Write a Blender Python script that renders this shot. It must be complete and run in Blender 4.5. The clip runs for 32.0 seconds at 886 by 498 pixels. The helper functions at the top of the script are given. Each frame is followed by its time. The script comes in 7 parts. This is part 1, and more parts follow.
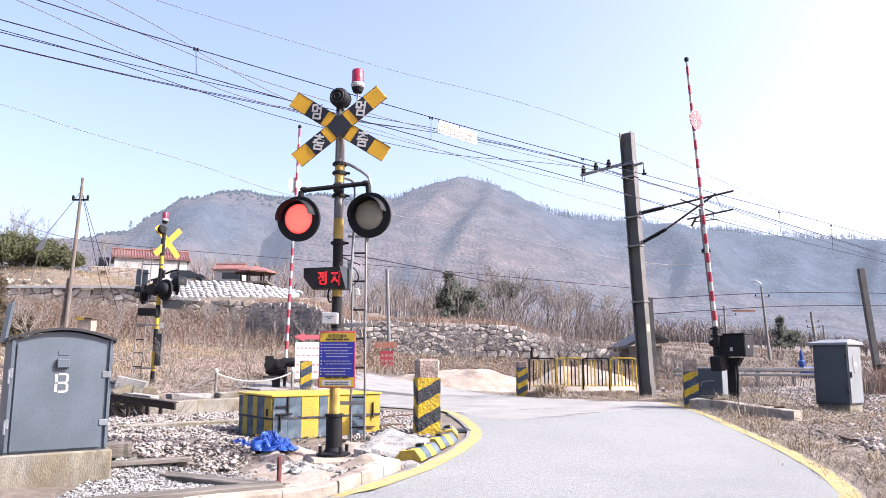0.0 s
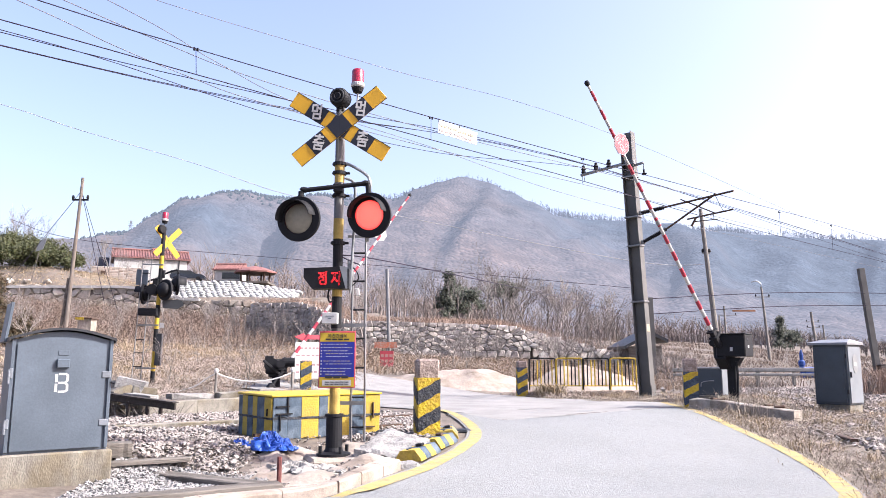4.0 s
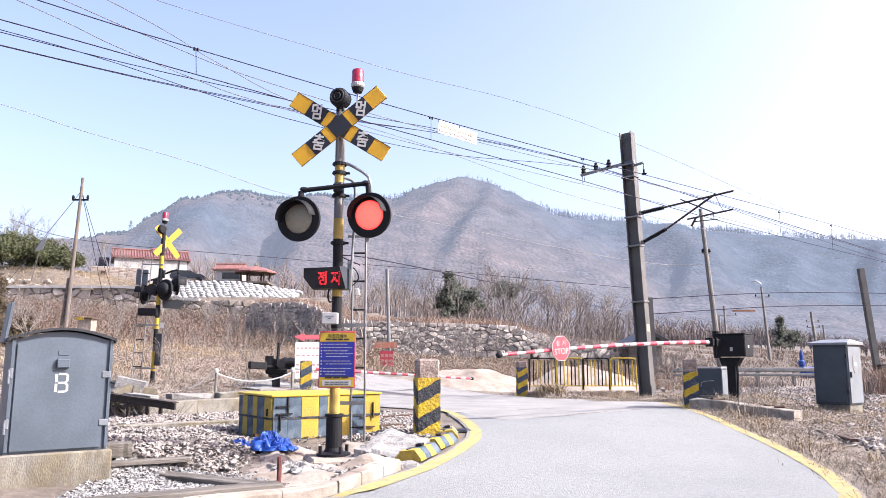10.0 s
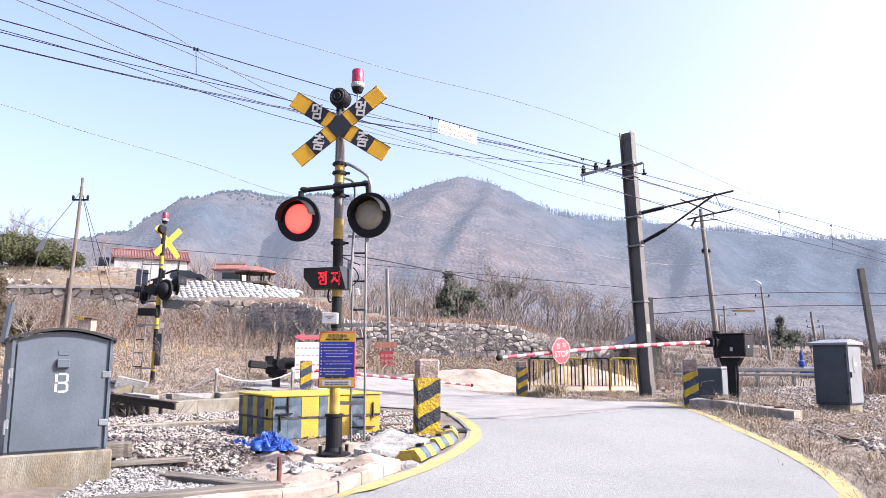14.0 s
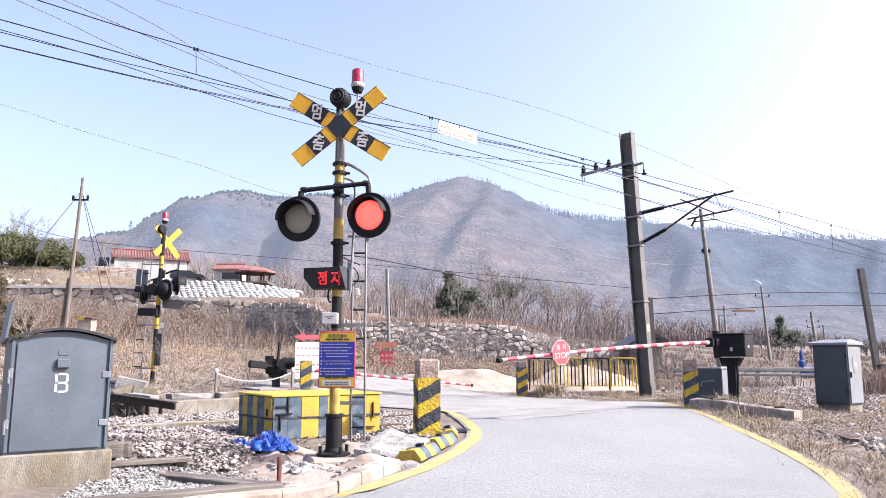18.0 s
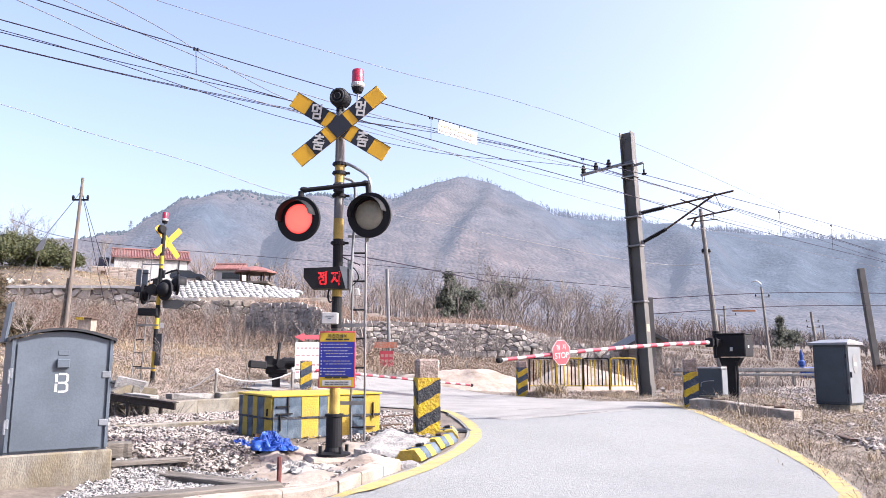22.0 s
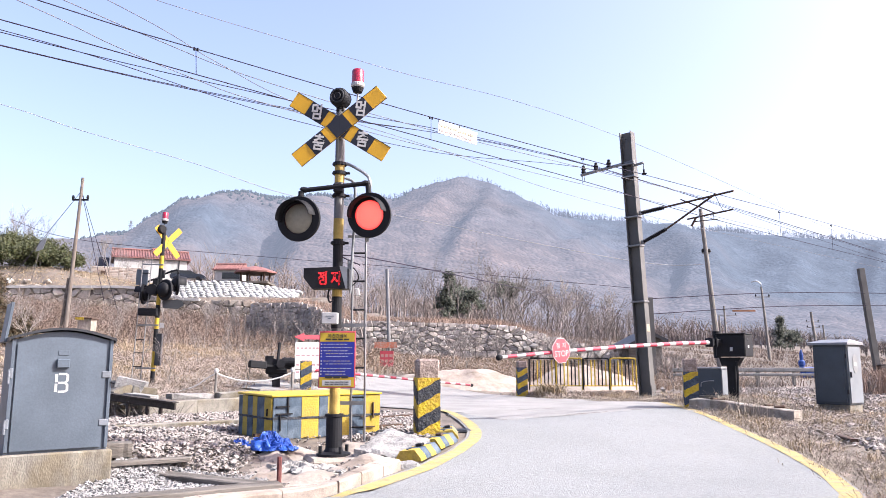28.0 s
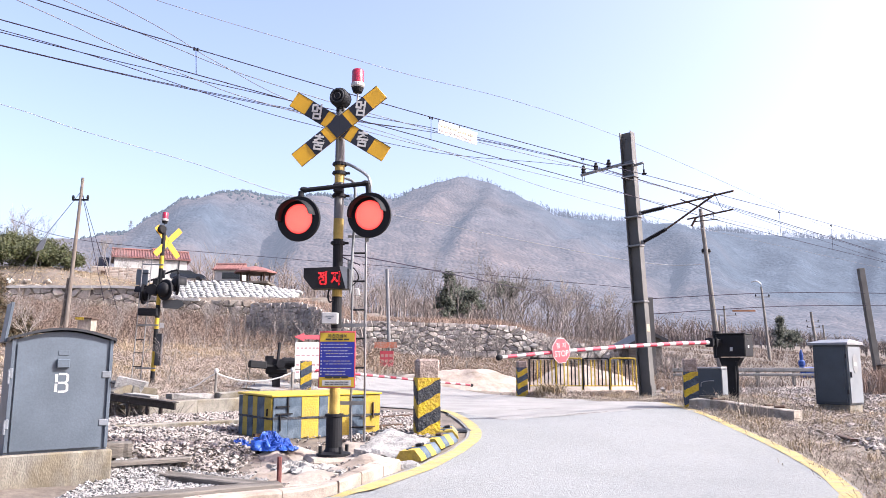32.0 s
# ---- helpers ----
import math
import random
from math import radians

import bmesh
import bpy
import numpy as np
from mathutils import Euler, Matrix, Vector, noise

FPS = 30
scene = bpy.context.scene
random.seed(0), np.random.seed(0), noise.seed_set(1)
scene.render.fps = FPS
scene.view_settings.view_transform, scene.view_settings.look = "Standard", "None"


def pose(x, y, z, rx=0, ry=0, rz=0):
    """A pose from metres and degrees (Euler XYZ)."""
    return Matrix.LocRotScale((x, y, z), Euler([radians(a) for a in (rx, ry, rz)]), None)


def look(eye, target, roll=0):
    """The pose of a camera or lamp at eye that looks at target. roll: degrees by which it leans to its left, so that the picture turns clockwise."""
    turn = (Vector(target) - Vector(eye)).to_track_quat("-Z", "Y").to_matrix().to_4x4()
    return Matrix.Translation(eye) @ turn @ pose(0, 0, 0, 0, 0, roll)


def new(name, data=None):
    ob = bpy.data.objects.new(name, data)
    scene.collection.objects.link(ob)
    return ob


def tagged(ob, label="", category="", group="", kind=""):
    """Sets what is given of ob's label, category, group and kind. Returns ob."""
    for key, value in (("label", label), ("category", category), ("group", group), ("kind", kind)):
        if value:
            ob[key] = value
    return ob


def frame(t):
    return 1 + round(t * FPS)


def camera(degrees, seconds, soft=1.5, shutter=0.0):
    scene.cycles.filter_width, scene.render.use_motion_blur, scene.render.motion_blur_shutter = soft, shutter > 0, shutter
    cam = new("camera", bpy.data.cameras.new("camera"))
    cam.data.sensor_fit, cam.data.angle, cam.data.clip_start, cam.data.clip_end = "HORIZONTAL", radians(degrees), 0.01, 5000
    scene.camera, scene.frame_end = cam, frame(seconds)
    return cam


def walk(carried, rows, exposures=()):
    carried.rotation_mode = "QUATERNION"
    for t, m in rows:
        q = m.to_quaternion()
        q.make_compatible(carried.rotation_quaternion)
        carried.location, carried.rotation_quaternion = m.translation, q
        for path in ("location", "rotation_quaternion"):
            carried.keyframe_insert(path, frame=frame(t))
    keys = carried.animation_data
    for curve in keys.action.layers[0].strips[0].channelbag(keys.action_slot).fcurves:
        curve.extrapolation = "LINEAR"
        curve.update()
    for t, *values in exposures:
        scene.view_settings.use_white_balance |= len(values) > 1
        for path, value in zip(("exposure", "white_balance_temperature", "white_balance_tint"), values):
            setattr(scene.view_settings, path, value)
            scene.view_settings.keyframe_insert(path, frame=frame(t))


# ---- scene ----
# The crossing lies along a straight track; "across" is the distance from its centre line, away from the camera's side.
cam = camera(62.19, 32.0, soft=0.8)
EYE = pose(0, 0, 1.3, 90 + 8.703, 0, 0)
walk(cam, [(0, EYE), (32, EYE)], exposures=[(0, 1.40), (32, 1.40)])

SUN_EL, SUN_AZ = 40.0, 98.0          # azimuth in degrees, clockwise from +y
world = bpy.data.worlds.new("sky")
scene.world = world
world.use_nodes = True
wn = world.node_tree
sky = wn.nodes.new("ShaderNodeTexSky")
sky.sky_type, sky.sun_disc = "NISHITA", False
sky.sun_elevation, sky.sun_rotation = radians(SUN_EL), radians(SUN_AZ)
sky.air_density, sky.dust_density, sky.ozone_density = 1.0, 4.3, 0.6
veil = wn.nodes.new("ShaderNodeMix")        # late-winter dust: less green in the sky's light
veil.data_type, veil.blend_type = "RGBA", "MULTIPLY"
veil.inputs[0].default_value, veil.inputs[7].default_value = 1.0, (1.06, 0.965, 1.10, 1)
wn.links.new(sky.outputs[0], veil.inputs[6])
wn.links.new(veil.outputs[2], wn.nodes["Background"].inputs[0])
wn.nodes["Background"].inputs[1].default_value = 0.15
sun = new("sun", bpy.data.lights.new("sun", "SUN"))
sun.data.energy, sun.data.angle, sun.data.color = 4.6, radians(0.6), (1.0, 0.985, 0.97)
sd = Vector((math.sin(radians(SUN_AZ)) * math.cos(radians(SUN_EL)), math.cos(radians(SUN_AZ)) * math.cos(radians(SUN_EL)), math.sin(radians(SUN_EL))))
sun.matrix_world = look(sd * 50, (0, 0, 0))



# ---- materials ----
def mat(name, col, rough=0.7, metal=0.0, var=0.25, scale=6.0, bump=0.15, grain=60.0, col2=None, patch=1.2, glow=0.0, spec=0.4, own=0.0, island=0.0, stretch=(1, 1, 1), alt=None, thresh=0.5, air=None, relief=0.02):
    """Base colour with two scales of change, a worn second colour in patches, fine relief; own / island: change from piece to piece."""
    if not glow:
        col, col2, alt = [c and tuple(0.46 * q for q in c) for c in (col, col2, alt)]
    m = bpy.data.materials.new(name)
    m.use_nodes = True
    nt = m.node_tree
    N, K = nt.nodes.new, nt.links.new
    b = nt.nodes["Principled BSDF"]
    tc = N("ShaderNodeTexCoord")
    mp = N("ShaderNodeMapping")
    mp.inputs["Scale"].default_value = stretch
    K(tc.outputs["Object"], mp.inputs[0])
    n1 = N("ShaderNodeTexNoise"); n1.inputs["Scale"].default_value = scale; n1.inputs["Detail"].default_value = 6
    n2 = N("ShaderNodeTexNoise"); n2.inputs["Scale"].default_value = patch; n2.inputs["Detail"].default_value = 4
    n3 = N("ShaderNodeTexNoise"); n3.inputs["Scale"].default_value = grain; n3.inputs["Detail"].default_value = 3
    for n in (n1, n2, n3):
        K(mp.outputs[0], n.inputs["Vector"])
    r1 = N("ShaderNodeMapRange"); r1.inputs[1].default_value = 0.3; r1.inputs[2].default_value = 0.7
    r1.inputs[3].default_value = 1 - var; r1.inputs[4].default_value = 1 + var
    K(n1.outputs[0], r1.inputs[0])
    r3 = N("ShaderNodeMapRange"); r3.inputs[1].default_value = 0.3; r3.inputs[2].default_value = 0.7
    r3.inputs[3].default_value = 1 - var * 0.6; r3.inputs[4].default_value = 1 + var * 0.6
    K(n3.outputs[0], r3.inputs[0])
    mul = N("ShaderNodeMath"); mul.operation = "MULTIPLY"
    K(r1.outputs[0], mul.inputs[0]); K(r3.outputs[0], mul.inputs[1])
    out = mul.outputs[0]
    if own or island:
        src = N("ShaderNodeObjectInfo").outputs["Random"] if own else N("ShaderNodeNewGeometry").outputs["Random Per Island"]
        r4 = N("ShaderNodeMapRange"); a = own or island
        r4.inputs[3].default_value = 1 - a; r4.inputs[4].default_value = 1 + a
        K(src, r4.inputs[0])
        m2 = N("ShaderNodeMath"); m2.operation = "MULTIPLY"
        K(out, m2.inputs[0]); K(r4.outputs[0], m2.inputs[1])
        out = m2.outputs[0]
    ramp = N("ShaderNodeValToRGB")
    ramp.color_ramp.elements[0].position, ramp.color_ramp.elements[1].position = thresh - 0.06, thresh + 0.1
    ramp.color_ramp.elements[0].color = (*col, 1)
    ramp.color_ramp.elements[1].color = (*(col2 or [c * 0.85 for c in col]), 1)
    K(n2.outputs[0], ramp.inputs[0])
    c = ramp.outputs[0]
    if alt:
        am = N("ShaderNodeMix"); am.data_type = "RGBA"
        src = N("ShaderNodeObjectInfo").outputs["Random"] if own else N("ShaderNodeNewGeometry").outputs["Random Per Island"]
        pw = N("ShaderNodeMath"); pw.operation = "FRACT"
        p7 = N("ShaderNodeMath"); p7.operation = "MULTIPLY"; p7.inputs[1].default_value = 7.31
        K(src, p7.inputs[0]); K(p7.outputs[0], pw.inputs[0])
        K(pw.outputs[0], am.inputs[0]); K(c, am.inputs[6]); am.inputs[7].default_value = (*alt, 1)
        c = am.outputs[2]
    mx = N("ShaderNodeMix"); mx.data_type = "RGBA"; mx.blend_type = "MULTIPLY"; mx.inputs[0].default_value = 1
    K(c, mx.inputs[6]); K(out, mx.inputs[7])
    K(mx.outputs[2], b.inputs["Base Color"])
    b.inputs["Roughness"].default_value, b.inputs["Metallic"].default_value = rough, metal
    b.inputs["Specular IOR Level"].default_value = spec
    if bump:
        bp = N("ShaderNodeBump"); bp.inputs["Strength"].default_value = bump; bp.inputs["Distance"].default_value = relief
        K(n3.outputs[0], bp.inputs["Height"]); K(bp.outputs[0], b.inputs["Normal"])
    if glow:
        b.inputs["Emission Color"].default_value = (*(air or col), 1)
        b.inputs["Emission Strength"].default_value = glow
    return m


ASPHALT = mat("worn_asphalt", (0.368, 0.384, 0.383), 0.9, var=0.15, scale=26, patch=0.5, col2=(0.342, 0.357, 0.355), grain=75, bump=0.5, relief=0.03)
SLAB = mat("crossing_concrete", (0.43, 0.42, 0.405), 0.9, var=0.1, scale=2, grain=90, bump=0.2)
ROADPAINT = mat("yellow_road_paint", (0.64, 0.49, 0.17), 0.85, var=0.2, scale=9, col2=(0.52, 0.43, 0.23), patch=6, grain=90)
SOIL = mat("dry_soil", (0.215, 0.18, 0.155), 0.95, var=0.35, scale=1.2, patch=0.25, col2=(0.25, 0.205, 0.16), grain=14, bump=0.6)
CONC = mat("old_concrete", (0.37, 0.345, 0.295), 0.9, var=0.35, scale=6, patch=2.6, col2=(0.24, 0.205, 0.145), grain=70, bump=0.3, stretch=(1, 1, 0.5))
CONCW = mat("broken_concrete", (0.48, 0.47, 0.455), 0.9, var=0.25, scale=9, patch=6, col2=(0.36, 0.35, 0.335), grain=30, bump=0.9)
BALLAST = mat("ballast_stone", (0.56, 0.50, 0.46), 0.9, var=0.2, scale=30, island=0.38, alt=(0.37, 0.335, 0.31), bump=0.2, grain=120)
GRAVEL = mat("pale_gravel", (0.45, 0.44, 0.43), 0.9, var=0.2, scale=30, island=0.35, bump=0.2, grain=150)
BOULDER = mat("grey_granite", (0.82, 0.79, 0.755), 0.9, var=0.3, scale=2.5, own=0.2, alt=(0.64, 0.58, 0.52), patch=1, col2=(0.42, 0.39, 0.36), grain=18, bump=0.5)
WHITESTONE = mat("white_stone", (0.64, 0.635, 0.62), 0.9, var=0.15, scale=2, own=0.18, patch=1, col2=(0.66, 0.66, 0.64), grain=15, bump=0.3)
DRY = mat("dry_grass", (0.56, 0.475, 0.385), 0.9, var=0.1, scale=3, island=0.45, alt=(0.64, 0.55, 0.43), bump=0)
FIELD = mat("field_straw", (0.40, 0.295, 0.205), 0.9, var=0.1, scale=3, island=0.45, alt=(0.50, 0.375, 0.255), bump=0)
BRUSH = mat("brown_brush", (0.27, 0.20, 0.155), 0.95, var=0.1, scale=3, island=0.4, alt=(0.38, 0.295, 0.235), bump=0)
RUSSET = mat("russet_brush", (0.40, 0.265, 0.20), 0.95, var=0.1, scale=3, island=0.35, alt=(0.5, 0.37, 0.29), bump=0)
BARK = mat("grey_bark", (0.34, 0.305, 0.28), 0.95, var=0.25, scale=5, own=0.25, grain=30, bump=0.3)
TWIG = mat("bare_twigs", (0.37, 0.33, 0.31), 0.95, var=0.2, scale=2, own=0.25, bump=0)
LEAF = mat("evergreen_leaf", (0.06, 0.085, 0.02), 0.7, var=0.2, scale=2, island=0.5, alt=(0.095, 0.095, 0.03), bump=0)
NEEDLE = mat("pine_needles", (0.10, 0.115, 0.085), 0.8, var=0.2, scale=2, island=0.5, bump=0)
CEDAR = mat("rusty_cedar", (0.12, 0.075, 0.04), 0.8, var=0.2, scale=2, island=0.5, alt=(0.07, 0.06, 0.025), bump=0)
YELLOW = mat("yellow_paint", (0.82, 0.58, 0.045), 0.5, var=0.1, scale=5, patch=4, col2=(0.74, 0.51, 0.04), grain=60, bump=0.05)
XYELLOW = mat("amber_reflective_sheet", (1.0, 0.55, 0.02), 0.5, var=0.05, scale=4, grain=60, bump=0.02)
WORNY = mat("chipped_yellow_paint", (0.74, 0.53, 0.05), 0.7, var=0.25, scale=8, patch=5, col2=(0.58, 0.41, 0.07), grain=50, bump=0.4)
WORNB = mat("chipped_slate_paint", (0.075, 0.125, 0.19), 0.7, var=0.3, scale=8, patch=5, col2=(0.14, 0.19, 0.25), grain=50, bump=0.4)
BLACK = mat("black_paint", (0.012, 0.013, 0.018), 0.7, var=0.3, scale=8, grain=60, bump=0.1, spec=0.25)
XBLACK = mat("black_sheet", (0.012, 0.016, 0.03), 0.5, var=0.1, scale=4, grain=60, bump=0)
STRIPEB = mat("dark_stripe_paint", (0.03, 0.038, 0.055), 0.7, var=0.4, scale=14, patch=16, col2=(0.07, 0.075, 0.085), grain=28, bump=1.0)
WHITE = mat("white_paint", (0.84, 0.835, 0.82), 0.6, var=0.08, scale=6, grain=60, bump=0.05)
RED = mat("red_paint", (0.66, 0.05, 0.1), 0.5, var=0.12, scale=6, grain=60, bump=0.05)
PINKRED = mat("sun_faded_red_sheet", (0.80, 0.10, 0.14), 0.5, var=0.08, scale=4, grain=60, bump=0)
BLUE = mat("blue_sign_sheet", (0.02, 0.035, 0.42), 0.45, var=0.08, scale=4, grain=60, bump=0)
GREY = mat("grey_cabinet_paint", (0.125, 0.162, 0.205), 0.5, var=0.14, scale=2.5, patch=2, col2=(0.145, 0.185, 0.235), grain=50, bump=0.05)
GREYD = mat("dark_roof_paint", (0.03, 0.035, 0.045), 0.5, var=0.15, scale=5, grain=60, bump=0.1)
GREYL = mat("pale_grey_steel", (0.42, 0.44, 0.46), 0.45, metal=0.3, var=0.12, scale=6, grain=60, bump=0.05)
STEEL = mat("galvanised_steel", (0.40, 0.41, 0.42), 0.45, metal=0.6, var=0.15, scale=8, grain=50, bump=0.05)
POLESTEEL = mat("weathered_pole_steel", (0.16, 0.16, 0.158), 0.5, metal=0.1, var=0.15, scale=3, patch=1.5, col2=(0.13, 0.128, 0.125), grain=40, bump=0.08)
POLECONC = mat("pole_concrete", (0.36, 0.335, 0.305), 0.85, var=0.12, scale=3, grain=40, bump=0.1)
WOOD = mat("weathered_timber", (0.17, 0.15, 0.13), 0.9, var=0.3, scale=4, patch=2, col2=(0.24, 0.215, 0.19), grain=30, bump=0.4, stretch=(0.3, 3, 3))
RUST = mat("rusty_steel", (0.16, 0.10, 0.07), 0.8, metal=0.3, var=0.3, scale=9, grain=50, bump=0.2)
SAND = mat("pale_sand", (0.56, 0.48, 0.41), 0.95, var=0.2, scale=3, patch=1.6, col2=(0.43, 0.35, 0.285), grain=14, bump=0.8)
TILE = mat("red_roof_tile", (0.36, 0.165, 0.15), 0.7, var=0.2, scale=4, own=0.15, grain=20, bump=0.1)
PLASTER = mat("white_plaster", (0.78, 0.77, 0.74), 0.9, var=0.06, scale=1, grain=20, bump=0.05)
GLASSD = mat("dark_window_glass", (0.03, 0.035, 0.04), 0.1, var=0.1, scale=1, bump=0, spec=0.6)
TARP = mat("blue_tarpaulin", (0.02, 0.10, 0.55), 0.5, var=0.15, scale=8, col2=(0.03, 0.14, 0.68), patch=5, grain=40, bump=0.2)
SACK = mat("white_sack", (0.5, 0.48, 0.45), 0.7, var=0.1, scale=8, grain=40, bump=0.2)
LIT = mat("lit_red_lamp", (1.0, 0.05, 0.045), 0.4, var=0.0, bump=0, glow=0.95)
DIM = mat("unlit_lamp_lens", (0.5, 0.46, 0.36), 0.35, var=0.1, scale=20, grain=90, bump=0.2, own=0.0)
LED = mat("red_led", (1.0, 0.02, 0.03), 0.5, var=0, bump=0, glow=0.5)
BEACON = mat("red_beacon_lens", (0.62, 0.02, 0.07), 0.25, var=0.08, scale=6, bump=0, spec=0.6)
MIDWIRE = mat("weathered_aluminium_wire", (0.3, 0.29, 0.32), 0.7, var=0.1, scale=3, bump=0, spec=0.1)
PALEWIRE = mat("pale_cable", (0.6, 0.6, 0.62), 0.6, var=0.1, scale=3, bump=0)
POLELIGHT = mat("galvanised_pole_steel", (0.19, 0.186, 0.178), 0.55, metal=0.1, var=0.15, scale=3, patch=1.5, col2=(0.16, 0.156, 0.148), grain=40, bump=0.08)
WIRE = mat("dark_wire", (0.07, 0.06, 0.09), 0.9, var=0.1, scale=3, bump=0, spec=0.05)


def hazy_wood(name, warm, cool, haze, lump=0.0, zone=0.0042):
    """Bare forest seen across the valley: warm and cool stands, crowns of a few metres, haze painted in as blue glow.
    """
    m = bpy.data.materials.new(name)
    m.use_nodes = True
    nt = m.node_tree
    N, K = nt.nodes.new, nt.links.new
    b = nt.nodes["Principled BSDF"]
    tc = N("ShaderNodeTexCoord")
    big = N("ShaderNodeTexNoise"); big.inputs["Scale"].default_value = zone; big.inputs["Detail"].default_value = 5
    mid = N("ShaderNodeTexNoise"); mid.inputs["Scale"].default_value = 0.05; mid.inputs["Detail"].default_value = 8
    cr = N("ShaderNodeTexVoronoi"); cr.inputs["Scale"].default_value = 0.3
    for n in (big, mid, cr):
        K(tc.outputs["Object"], n.inputs["Vector"])
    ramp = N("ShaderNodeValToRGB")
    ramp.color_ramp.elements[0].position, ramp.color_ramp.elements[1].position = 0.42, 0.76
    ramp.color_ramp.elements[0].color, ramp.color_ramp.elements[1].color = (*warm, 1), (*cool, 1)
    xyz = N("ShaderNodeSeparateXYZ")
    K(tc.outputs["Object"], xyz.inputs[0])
    ex = N("ShaderNodeMath"); ex.operation = "MULTIPLY_ADD"; ex.inputs[1].default_value = 0.0006     # base colour cooler eastward and uphill, painted as thicker haze
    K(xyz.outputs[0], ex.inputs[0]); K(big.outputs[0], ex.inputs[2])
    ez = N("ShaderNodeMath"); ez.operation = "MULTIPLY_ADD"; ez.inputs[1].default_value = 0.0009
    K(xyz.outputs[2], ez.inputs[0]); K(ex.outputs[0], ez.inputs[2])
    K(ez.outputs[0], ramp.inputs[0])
    r1 = N("ShaderNodeMapRange"); r1.inputs[1].default_value, r1.inputs[2].default_value, r1.inputs[3].default_value, r1.inputs[4].default_value = 0.3, 0.7, 0.68, 1.32
    K(mid.outputs[0], r1.inputs[0])
    sep = N("ShaderNodeSeparateColor")
    K(cr.outputs["Color"], sep.inputs[0])
    r2 = N("ShaderNodeMapRange"); r2.inputs[3].default_value, r2.inputs[4].default_value = 0.72, 1.28
    K(sep.outputs[0], r2.inputs[0])
    mul = N("ShaderNodeMath"); mul.operation = "MULTIPLY"
    K(r1.outputs[0], mul.inputs[0]); K(r2.outputs[0], mul.inputs[1])
    mx = N("ShaderNodeMix"); mx.data_type = "RGBA"; mx.blend_type = "MULTIPLY"; mx.inputs[0].default_value = 1
    K(ramp.outputs[0], mx.inputs[6]); K(mul.outputs[0], mx.inputs[7])
    K(mx.outputs[2], b.inputs["Base Color"])
    b.inputs["Roughness"].default_value, b.inputs["Specular IOR Level"].default_value = 1.0, 0.0
    if lump:
        inv = N("ShaderNodeMath"); inv.operation = "SUBTRACT"; inv.inputs[0].default_value = 1.0
        K(cr.outputs["Distance"], inv.inputs[1])
        bp = N("ShaderNodeBump"); bp.inputs["Strength"].default_value, bp.inputs["Distance"].default_value = lump, 2.0
        K(inv.outputs[0], bp.inputs["Height"]); K(bp.outputs[0], b.inputs["Normal"])
    # an even blue emission imitates the haze of distance
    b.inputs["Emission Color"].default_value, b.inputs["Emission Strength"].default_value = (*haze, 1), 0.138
    return m


HAZE_GLOW = (0.665, 0.76, 1.03)
FOREST = hazy_wood("hazy_bare_forest", (0.060, 0.045, 0.040), (0.025, 0.032, 0.042), HAZE_GLOW, 0.7)
FARTREE = hazy_wood("hazy_bare_trees", (0.060, 0.043, 0.040), (0.031, 0.034, 0.041), HAZE_GLOW)
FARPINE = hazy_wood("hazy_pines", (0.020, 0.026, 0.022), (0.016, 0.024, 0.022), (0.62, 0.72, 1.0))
BELT = mat("bare_grey_woods", (0.38, 0.32, 0.29), 1.0, var=0.2, scale=0.05, island=0.3, patch=0.02, col2=(0.32, 0.28, 0.26), bump=0, spec=0.0)


